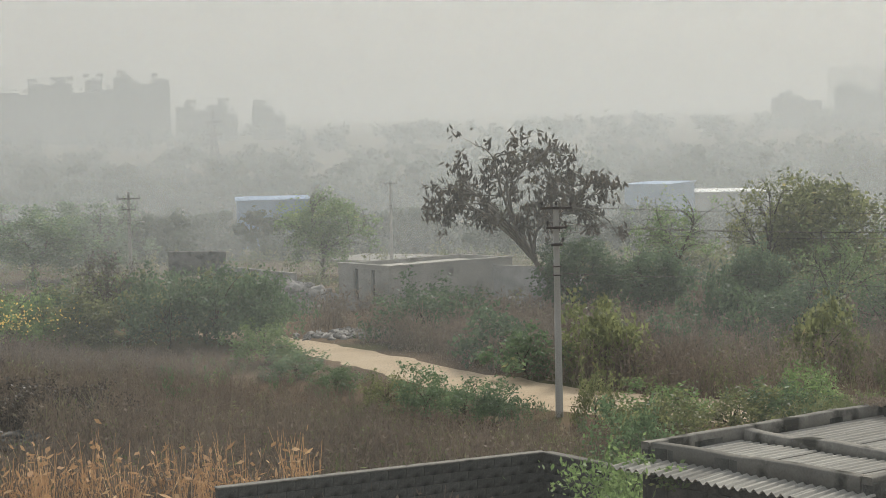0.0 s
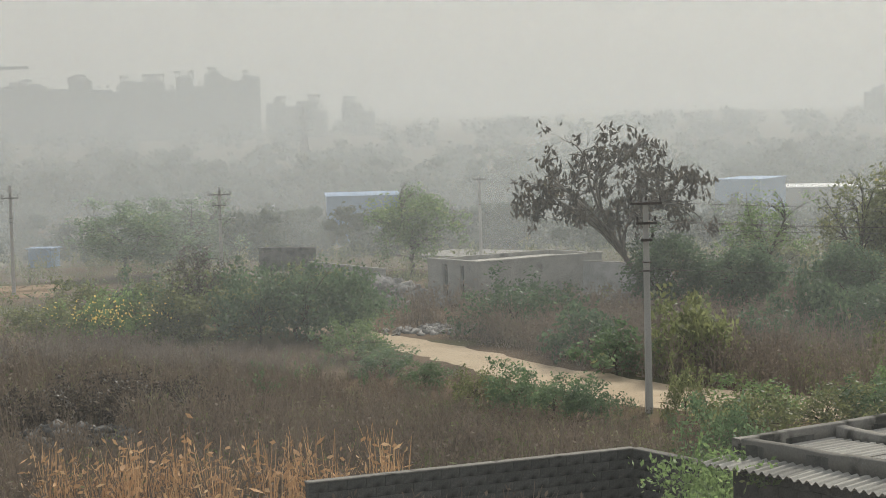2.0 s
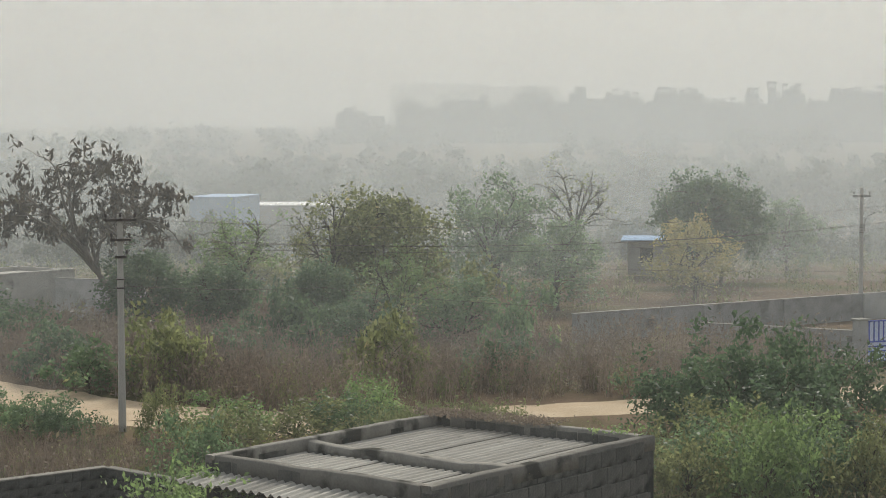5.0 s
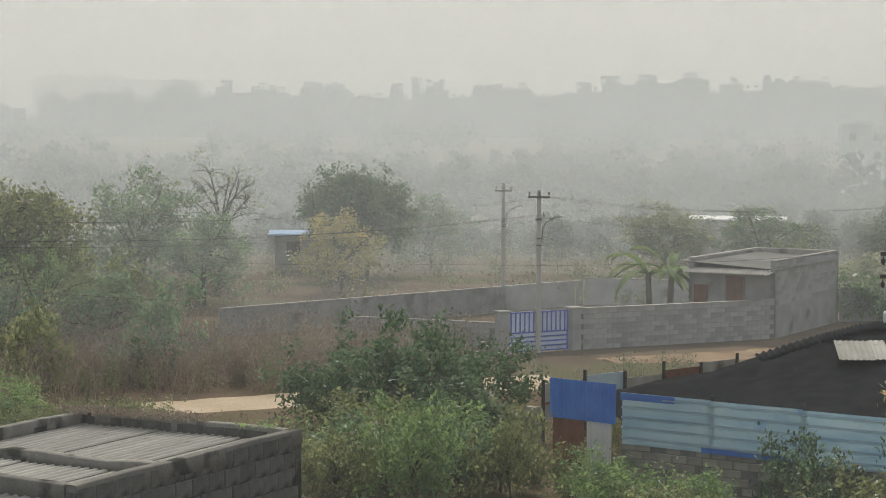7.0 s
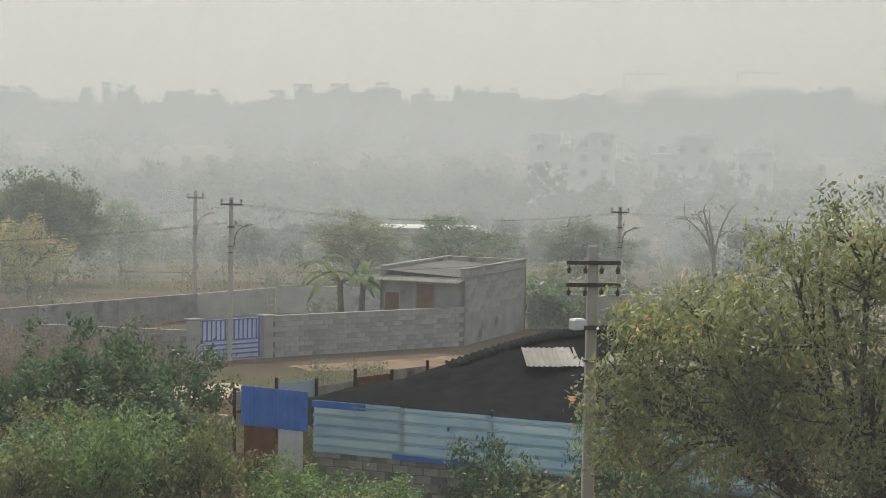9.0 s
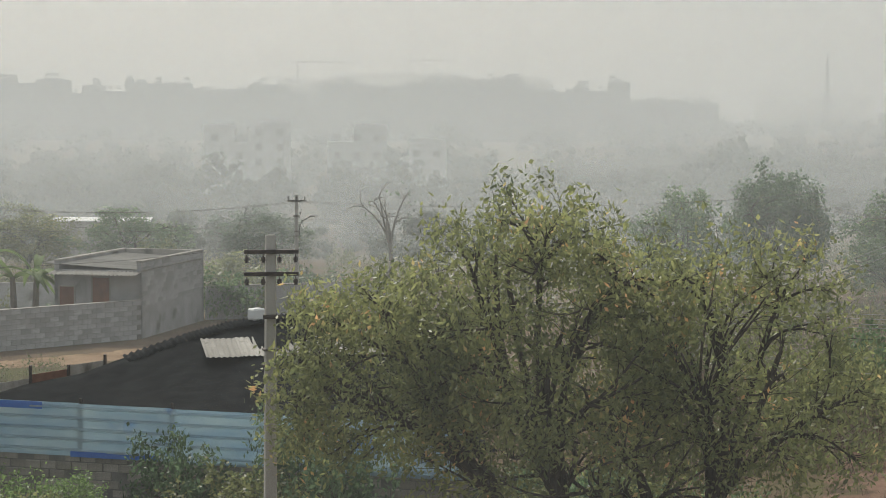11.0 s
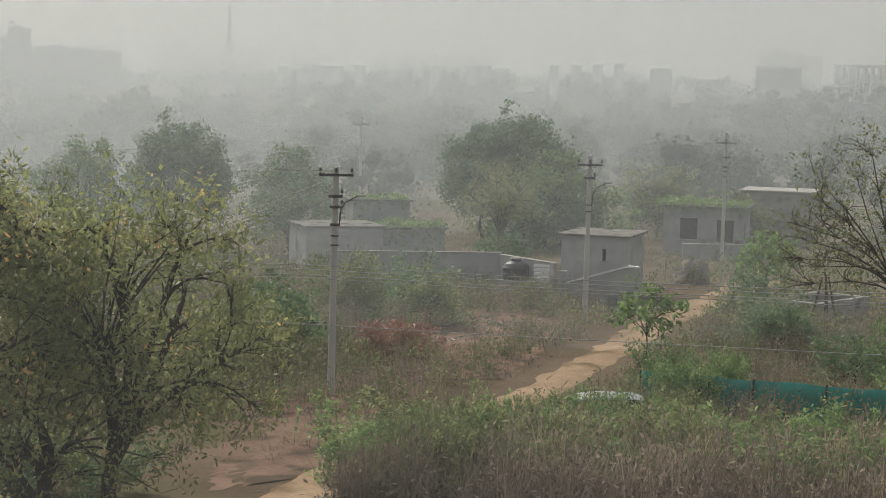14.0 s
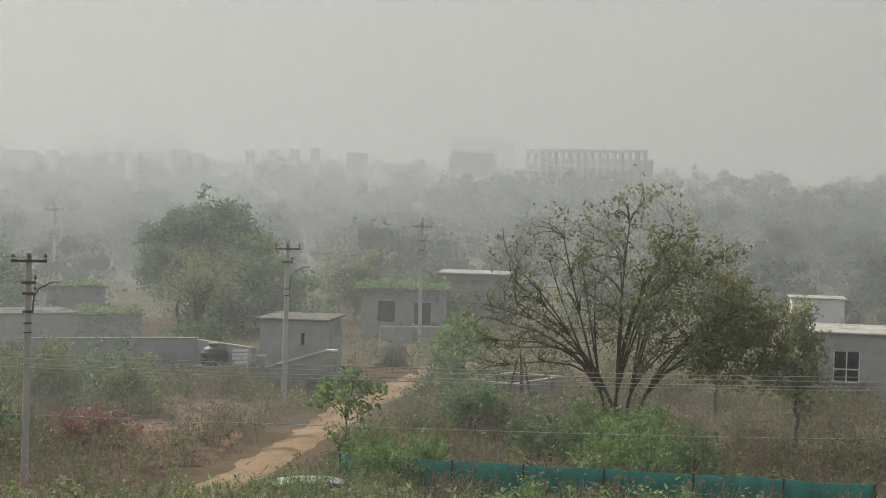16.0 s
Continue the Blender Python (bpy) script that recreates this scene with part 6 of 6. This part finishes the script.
p = np.concatenate([off_road(spots(1700, 46, 80, 46, 88), TRACK_MID, 1.2), off_road(spots(600, -4, 28, 52, 80), ROAD_MID, 1.8), spots(700, 26, 44, 58, 70)])
scrub("stubble", "short dry stubble on the bare soil", M_SCRUB, STUB, p, 0.6, 1.3)
fl = np.random.default_rng(3)
c = np.column_stack([fl.normal(-17.0, 1.1, 260), fl.normal(78.6, 0.8, 260), fl.normal(1.35, 0.3, 260)])
tagged(link("flowers", mesh_np("flowers", *blades(fl, c, 0.10, 0.08)), M_FLOWER), "small yellow flowers on the bushes", "flowers", kind="stuff")


# dry creeper and litter on the shed roof, greenery leaning over its corner
lr = np.random.default_rng(41)
a, b = np.array([7.7, 36.2]), np.array([9.6, 34.2])
t = lr.random(1700)[:, None] ** 1.2
c = np.column_stack([a + (b - a) * t + lr.normal(0, 0.17, (1700, 2)), 3.61 + np.abs(lr.normal(0, 0.055, 1700))])
tagged(link("dry_creeper", mesh_np("dry_creeper", *blades(lr, c, 0.085, 0.028, 0.2)), M_SCRUB), "dry brown creeper and litter on the shed roof edge", "creeper", kind="stuff")
c = np.column_stack([lr.normal(10.6, 0.35, 90), lr.normal(33.2, 0.35, 90), 3.62 + np.abs(lr.normal(0, 0.05, 90))])
tagged(link("creeper", mesh_np("creeper", *blades(lr, c, 0.08, 0.05, 0.2)), M_LEAF_BRIGHT), "small green creeper leaves on the roof edge", "creeper", kind="stuff")


for x, y, z, n, spread in ((3.1, 32.1, 3.35, 130, 0.17), (3.55, 31.4, 3.2, 150, 0.18), (2.6, 33.2, 2.9, 520, 0.42)):
    c = np.column_stack([lr.normal(x, spread, n), lr.normal(y, spread * 0.6, n), z + lr.normal(0, spread * 0.5, n)])
    tagged(link("creeper", mesh_np("creeper", *blades(lr, c, 0.10, 0.055, 0.2)), M_LEAF_BRIGHT), "bright green creeper climbing over the shed eave", "creeper", kind="stuff")


# ---- woods in the haze ----
def clump(r, blobs, each, size, w, h):
    """A far crown: rounded tufts of leaves at different heights, with gaps between them."""
    d = r.normal(size=(blobs, 3))
    d /= np.linalg.norm(d, axis=1)[:, None]
    d[:, 2] = np.abs(d[:, 2]) * 1.15 - 0.15
    mids = d * np.array([w, w, h]) * r.uniform(0.45, 0.9, (blobs, 1)) + np.array([0, 0, h * 0.25])
    q = r.normal(size=(blobs * each, 3))
    q /= np.linalg.norm(q, axis=1)[:, None]
    c = np.repeat(mids, each, 0) + q * np.repeat(r.uniform(0.25, 0.5, blobs), each)[:, None] * w * r.uniform(0.7, 1.0, (blobs * each, 1)) * np.array([1, 1, 0.75])
    c[:, 2] = np.maximum(c[:, 2], 0.1)
    ball = np.array([(math.cos(k) * math.cos(e), math.sin(k) * math.cos(e), math.sin(e)) for e in (-1.3, -0.4, 0.5, 1.35) for k in np.arange(7) * 2 * math.pi / 7])
    tri = np.array([(i * 7 + j, i * 7 + (j + 1) % 7, i * 7 + 7 + (j + 1) % 7, i * 7 + 7 + j) for i in range(3) for j in range(7)])
    cores = []
    for m in mids[::2]:
        rr = r.uniform(0.17, 0.27) * w
        cores.append((np.maximum(m + ball * (1 + 0.22 * r.normal(size=(len(ball), 1))) * np.array([rr, rr, rr * 0.75]), (-99, -99, 0.0)), tri))
    return joined([blades(r, c, size, size * 0.75, 0.1)] + [(v, f) for v, f in cores])


wr = np.random.default_rng(29)
MIDWOOD = [clump(np.random.default_rng(60 + k), 22, 30, 0.34, 3.0, 4.4) for k in range(7)]
SKYWOOD = [clump(np.random.default_rng(90 + k), 9, 6, 2.2, 5.2, 6.6) for k in range(4)]
BELTWOOD = [clump(np.random.default_rng(80 + k), 16, 22, 0.62, 4.6, 5.8) for k in range(5)]
FARWOOD = [clump(np.random.default_rng(70 + k), 10, 12, 1.3, 5.2, 6.6) for k in range(6)]


def woods(label, n, lo, hi, near, far, protos, smin, smax, mat):
    tagged(link("woods", mesh_np("woods", *scattered(rng, protos, spots(n, lo, hi, near, far), rng.uniform(smin, smax, n))), mat), label, "woods", kind="stuff")


woods("green trees in the hazy valley", 250, -18, 46, 140, 230, MIDWOOD, 0.42, 0.9, M_WOODS)
woods("low green trees before the factory sheds", 55, -9, 11, 146, 172, MIDWOOD, 0.55, 0.85, M_WOODS)
woods("green trees in the hazy plain", 170, 46, 82, 122, 240, MIDWOOD, 0.6, 1.1, M_WOODS)
woods("belt of trees fading in the haze", 430, -18, 50, 370, 560, FARWOOD, 0.7, 1.15, M_WOODS)
woods("belt of trees on the far rise", 260, 46, 82, 350, 560, FARWOOD, 0.5, 0.85, M_WOODS)
woods("rounded trees fading in the haze", 330, -18, 50, 250, 380, BELTWOOD, 0.7, 1.15, M_WOODS)
woods("rounded trees on the plain", 260, 46, 82, 220, 360, BELTWOOD, 0.55, 0.95, M_WOODS)
woods("far belt of trees at the skyline", 420, -20, 84, 640, 1000, SKYWOOD, 0.9, 1.3, M_WOODS)


# ---- far buildings ----
def far_block(bearing, r, width, top, seed, rooms=1.0, depth=16, wall=M_FARWALL):
    """A far apartment block with storeys, grey windows toned as if hazed, and roof rooms."""
    q = random.Random(seed)
    x, y = polar(bearing, r)
    base = float(ground_z(x, y)) - 1
    ob = thing("apartment_building", pose(x, y, base, 0, 0, -bearing), "pale concrete apartment block far off in the haze", "building", "skyline blocks")
    h = top - base
    bm = bmesh.new()
    n = max(3, int(h / 3.2))
    wing = q.uniform(0.25, 0.45) * width * q.choice((-1, 1))
    box(-wing / 2, depth / 2 + 0.3, 0, width - abs(wing), depth, h, bm=bm)
    box((width - abs(wing)) / 2 * (1 if wing > 0 else -1), depth / 2 + 0.8, 0, abs(wing), depth - 1, h - q.choice((0.8, 3.2, 3.2)), bm=bm)
    part("wall", bm, wall, ob)
    for k in range(1, n + 1):
        part("floor_band", box(-wing / 2, depth / 2 + 0.2, h / n * k - 0.3, width - abs(wing) + 0.4, depth + 0.6, 0.35), wall, ob)
    wb = max(2, int(width / 3.6))
    me = bpy.data.meshes.new("window")
    b = box(0, 0, 0, 1.5, 0.2, 1.5)
    b.to_mesh(me)
    b.free()
    for k in range(max(1, n - 3), n):
        for j in range(wb):
            # grey instead of dark: haze over the windows is put into their colour
            o = link("window", me, M_KERB, ob)
            o.location = ((j + 0.5) * width / wb - width / 2, 0.28, h / n * k + 0.9)
    for k in range(max(1, int(width / 8))):
        rx = (k + q.uniform(0.2, 0.8)) / max(1, int(width / 8)) * (width - abs(wing)) * 0.9 - (width - abs(wing)) * 0.45 - wing / 2
        part("roof_room", box(rx, depth / 2, h, q.uniform(2.0, 5.0), 4, rooms * q.uniform(1.2, 3.4)), wall, ob)
    part("parapet", box(-wing / 2, 0.4, h, (width - abs(wing)) * 0.98, 0.3, 0.8), wall, ob)
    if rooms == 1.0:
        for k in range(q.randint(1, 3)):
            tx = q.uniform(-0.45, 0.45) * (width - abs(wing)) - wing / 2
            for leg in (-0.9, 0.9):
                part("tank_leg", box(tx + leg, 5, h, 0.4, 2.0, 2.6), wall, ob)
            part("roof_tank", box(tx, 5, h + 2.6, 2.8, 2.4, 1.3), wall, ob)


# rows of blocks side by side: the bearings between which each stands, and the rise of its roof above the eye's level, in thousandths
SKY_WEST = ((-16.4, -14.8, 16), (-14.8, -13.0, 17.5), (-13.0, -11.79, 19.4), (-11.79, -10.94, 18.3), (-10.93, -10.0, 18.9), (-10.0, -9.21, 20.2), (-9.21, -8.5, 21.6), (-8.5, -7.63, 19.9), (-7.5, -6.62, 6.3), (-6.62, -5.74, 7.0), (-5.34, -4.38, 5.7), (9.42, 10.83, 4.6), (11.15, 12.4, 8.6))
SKY_MID = ((12.4, 14.38, 10.2), (14.38, 15.24, 14.2), (15.24, 15.79, 12.2), (15.79, 16.58, 13.8), (16.58, 17.85, 12.8), (17.85, 18.49, 11.0), (18.49, 20.81, 13.4), (21.05, 21.7, 12.8), (21.7, 22.1, 15.8), (22.1, 22.75, 14.7), (22.75, 24.36, 13.2), (24.36, 25.57, 13.5), (26.14, 26.78, 13.6), (26.78, 27.67, 16.9), (27.67, 28.71, 17.6), (28.71, 30.15, 18.6), (30.16, 31.1, 16.2), (31.1, 32.3, 17.6), (32.3, 34.4, 17.0))
SKY_EAST = ((34.44, 36.31, 17.0), (36.31, 38.48, 17.7), (38.48, 41.63, 18.6), (41.63, 43.88, 19.8), (44.37, 45.01, 16.4), (45.0, 45.99, 19.2))
SKY_BACK = ((12.6, 17.0, 7.5), (17.0, 21.2, 8.5), (21.0, 26.3, 9.5), (26.0, 31.0, 12.0), (31.0, 36.5, 13.0), (36.0, 44.6, 14.0), (44.6, 48.5, 9.0))
SKY_FAR = ((13.4, 1500, 121, 39), (38.7, 1500, 139, 45), (42.5, 1500, 59, 43), (49.9, 1500, 21, 35), (51.5, 1500, 63, 31), (53.7, 1500, 21, 32), (56.4, 1500, 40, 31.5), (58.1, 1500, 41, 34), (67.4, 1500, 45, 38))
for far, rowset in ((900, SKY_WEST + SKY_MID + SKY_EAST), (985, SKY_BACK)):
    for k, (b0, b1, rise) in enumerate(rowset):
        far_block((b0 + b1) / 2, far, far * radians(b1 - b0) * 0.995, EYE + rise * far / 1000, seed=k + far)
# paler wall colour imitates haze fading the farthest row
for k, row in enumerate(SKY_FAR):
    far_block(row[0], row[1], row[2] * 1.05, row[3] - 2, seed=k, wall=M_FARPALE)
# these blocks too get the pale wall, for a haze-faded look
for k, (b, w, top) in enumerate(((34.5, 10.4, 7.5), (35.7, 9.1, 8.1), (38.2, 13, 7.7), (39.9, 13, 4.5))):
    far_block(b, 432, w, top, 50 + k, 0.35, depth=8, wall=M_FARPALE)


def stump_house(bearing, r, width, top):
    """An unfinished house: slab on columns."""
    x, y = polar(bearing, r)
    base = float(ground_z(x, y))
    ob = thing("unfinished_house", pose(x, y, base, 0, 0, -bearing), "unfinished concrete house shell in a far row", "building", "unfinished houses")
    h = top - base
    for sx in (-1, 1):
        for sy in (0, 4):
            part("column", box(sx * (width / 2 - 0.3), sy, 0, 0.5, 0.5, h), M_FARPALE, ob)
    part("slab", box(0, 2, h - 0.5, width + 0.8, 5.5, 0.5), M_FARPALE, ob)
    part("slab", box(0, 2, h - 3.4, width + 0.4, 5.2, 0.4), M_FARPALE, ob)
    part("wall", box(0, 3.6, 0, width - 0.4, 0.3, h), M_FARPALE, ob)


for b, w, top in ((53.1, 4.2, 12.1), (53.6, 4.2, 12.5), (54.3, 9.3, 12.6), (55.2, 3.4, 13), (56.15, 3.3, 12.2), (56.9, 3.3, 13), (57.4, 3.7, 13.2), (57.9, 3.3, 13.6), (58.4, 3.7, 13.7), (58.8, 3.5, 13.9), (59.3, 3.3, 13.3), (60.75, 3, 14.6), (61.4, 3, 14.9), (62, 3.2, 15.3), (62.6, 3, 15.7), (63.8, 6.7, 14.6), (67.1, 13.3, 15.9)):
    stump_house(b, 600, w, top)


def colonnade():
    """The long unfinished hall with a row of columns."""
    p, q = Vector((556, 217)), Vector((530, 172))
    L = (q - p).length
    ob = thing("hall_shell", pose(p.x, p.y, 6, 0, 0, math.degrees(math.atan2(q.y - p.y, q.x - p.x))), "long unfinished concrete hall with a row of columns", "building")
    part("beam", box(L / 2, 0, 10.2, L, 1.2, 0.9), M_FARPALE, ob)
    part("beam", box(L / 2, 0, 6.0, L, 1.2, 0.7), M_FARPALE, ob)
    part("roof", box(L / 2, -6, 4.6, L * 0.8, 10, 0.5), M_FARPALE, ob)
    for k in range(17):
        part("column", box(L / 16 * k, 0, 0, 1.0, 1.0, 10.3), M_FARPALE, ob)
    part("wall", box(L / 2, 3, 0, L, 0.4, 8.5), M_FARPALE, ob)


colonnade()


def lattice(name, x, y, base, height, half, label, category, arms=()):
    """A lattice tower of four legs with crossed braces."""
    ob = thing(name, pose(x, y, base), label, category)
    bm = bmesh.new()
    n = 9
    level = lambda t: half * (1 - t) ** 1.2 + half * 0.08
    for k in range(n):
        t0, t1 = k / n, (k + 1) / n
        for i in range(4):
            a0, a1 = i * math.pi / 2 + 0.5, (i + 1) * math.pi / 2 + 0.5
            p = lambda t, a: (level(t) * math.cos(a), level(t) * math.sin(a), t * height)
            th = height * 0.006
            rod(p(t0, a0), p(t1, a0), th, th, 4, bm)
            rod(p(t0, a0), p(t1, a1), th * 0.6, th * 0.6, 4, bm)
            rod(p(t0, a1), p(t1, a0), th * 0.6, th * 0.6, 4, bm)
    part("lattice", bm, M_IRON, ob)
    for t, length in arms:
        part("arm", box(0, 0, t * height, length, height * 0.012, height * 0.02), M_IRON, ob)


lattice("pylon", -47.2, 419.4, -7.4, 18.6, 2.0, "steel lattice power pylon in the haze", "pylon", ((0.72, 4.0), (0.86, 3.4)))
lattice("mast", 782.5, 622.5, 5, 39.0, 2.2, "tall lattice radio mast in the haze", "mast", ((0.8, 5),))
lattice("mast", 203.6, 773.6, -3, 22, 2.2, "lattice mast in the haze", "mast", ((0.8, 4),))


def crane(bearing, r, top, reach, side):
    x, y = polar(bearing, r)
    ob = thing("tower_crane", pose(x, y, 0, 0, 0, -bearing), "tower crane far off in the haze", "crane", "cranes")
    part("mast", box(0, 0, 0, 1.8, 1.8, top), M_IRON, ob)
    part("jib", box(side * reach * 0.4, 0, top, reach, 1.2, 1.4), M_IRON, ob)
    part("apex", box(0, 0, top, 1.0, 1.0, 5), M_IRON, ob)


crane(36.5, 1500, 52, 40, 1)
crane(39.7, 1500, 54, 36, 1)
crane(-15.8, 900, 33, 30, 1)


# ---- overhead wires ----
def wire(points, sag, label="thin dark overhead wire", r=0.007, mat=M_IRON):
    """One span or more of hanging wire, with a little sag."""
    pts = []
    for a, b in zip(points[:-1], points[1:]):
        a, b = np.array(a), np.array(b)
        for t in np.linspace(0, 1, 15)[:-1] if b is not points[-1] else np.linspace(0, 1, 15):
            pts.append(a * (1 - t) + b * t - np.array([0, 0, sag * 4 * t * (1 - t)]))
    pts.append(np.array(points[-1]))
    ob = link("wire", mesh_np("wire", *sweep([(np.array(pts), np.full(len(pts), r))], 4)), mat)
    tagged(ob, label, "wire", "overhead wires")


for dz, dx in ((6.3, -0.4), (5.7, -0.28), (5.7, 0.28), (5.5, 0.15)):
    wire([(3.4 + dx, 58.9, dz), (32.8 + dx * 0.6, 69.2, dz - 0.4)], 0.55)
for dz, dx in ((6.0, -0.35), (6.0, 0.35), (5.2, 0.1)):
    wire([(32.8 + dx, 69.2, dz), (54.7 + dx, 74.0, dz - 0.7)], 0.5)
    wire([(54.7 + dx, 74.0, dz - 0.7), (79.5 + dx, 62.0, dz - 0.3)], 0.5)
for dz, dx in ((6.4, -0.4), (6.4, 0.0), (6.4, 0.4), (5.7, 0.15)):
    wire([(45.9 + dx * 0.6, 32.6 - dx * 0.7, dz), (79.5 + dx, 66.0, dz - 0.6)], 0.5)
for dz in (0.0, -0.10, -0.22, -0.30):
    wire([(27.0, 36.0, 5.15 + dz), (36.4, 26.5, 4.78 + dz), (41.2, 18.05, 4.60 + dz), (44.15, 8.7, 4.78 + dz)], 0.03, "sagging grey cable above the track", 0.009, M_WIRE)
wire([(34.0, 29.5, 3.62), (41.24, 18.0, 3.23), (44.16, 8.67, 3.41)], 0.03, "single sagging cable above the weeds", 0.008, M_WIRE)
for dz in (0, 0.12, 0.3):
    wire([(50.5, 49.0, 1.5 + dz), (45.9, 32.7, 5.9 + dz)], 0.25, "service wires slanting up to the pole", 0.009, M_WIRE)
wire([(3.4, 58.9, 4.3), (10.2, 64.2, 3.68), (18.15, 62.4, 3.0), (24.4, 70.9, 3.3)], 0.1)
wire([(20.0, 72.5, 3.6), (28.7, 69.3, 3.5), (37.3, 65.1, 3.65), (43.0, 61.4, 4.28)], 0.08)
for dx in (-0.4, 0.4):
    wire([(67.1 + dx * 0.5, 35.9 - dx, 6.0), (96.4 + dx * 0.5, 43.5 - dx, 6.2)], 0.7)


# the bare dead tree behind the near tree
p, l = broad_tree(81, [(0, 0, 0), (0.1, 0, 1.5), (0.1, 0, 2.6)], (0, 0, 4.3), (2.2, 2.2, 2.0), (6, 16, 30), 0.16, 3, 0.15, 0.25, 0.1, 0.3, 0.3, 0.5, -0.2)
plant_tree("tree", pose(63.1, 77.6, 0), "bare dead tree with a few leaves", "tree", p, l, M_BARK_PALE, M_LEAF)
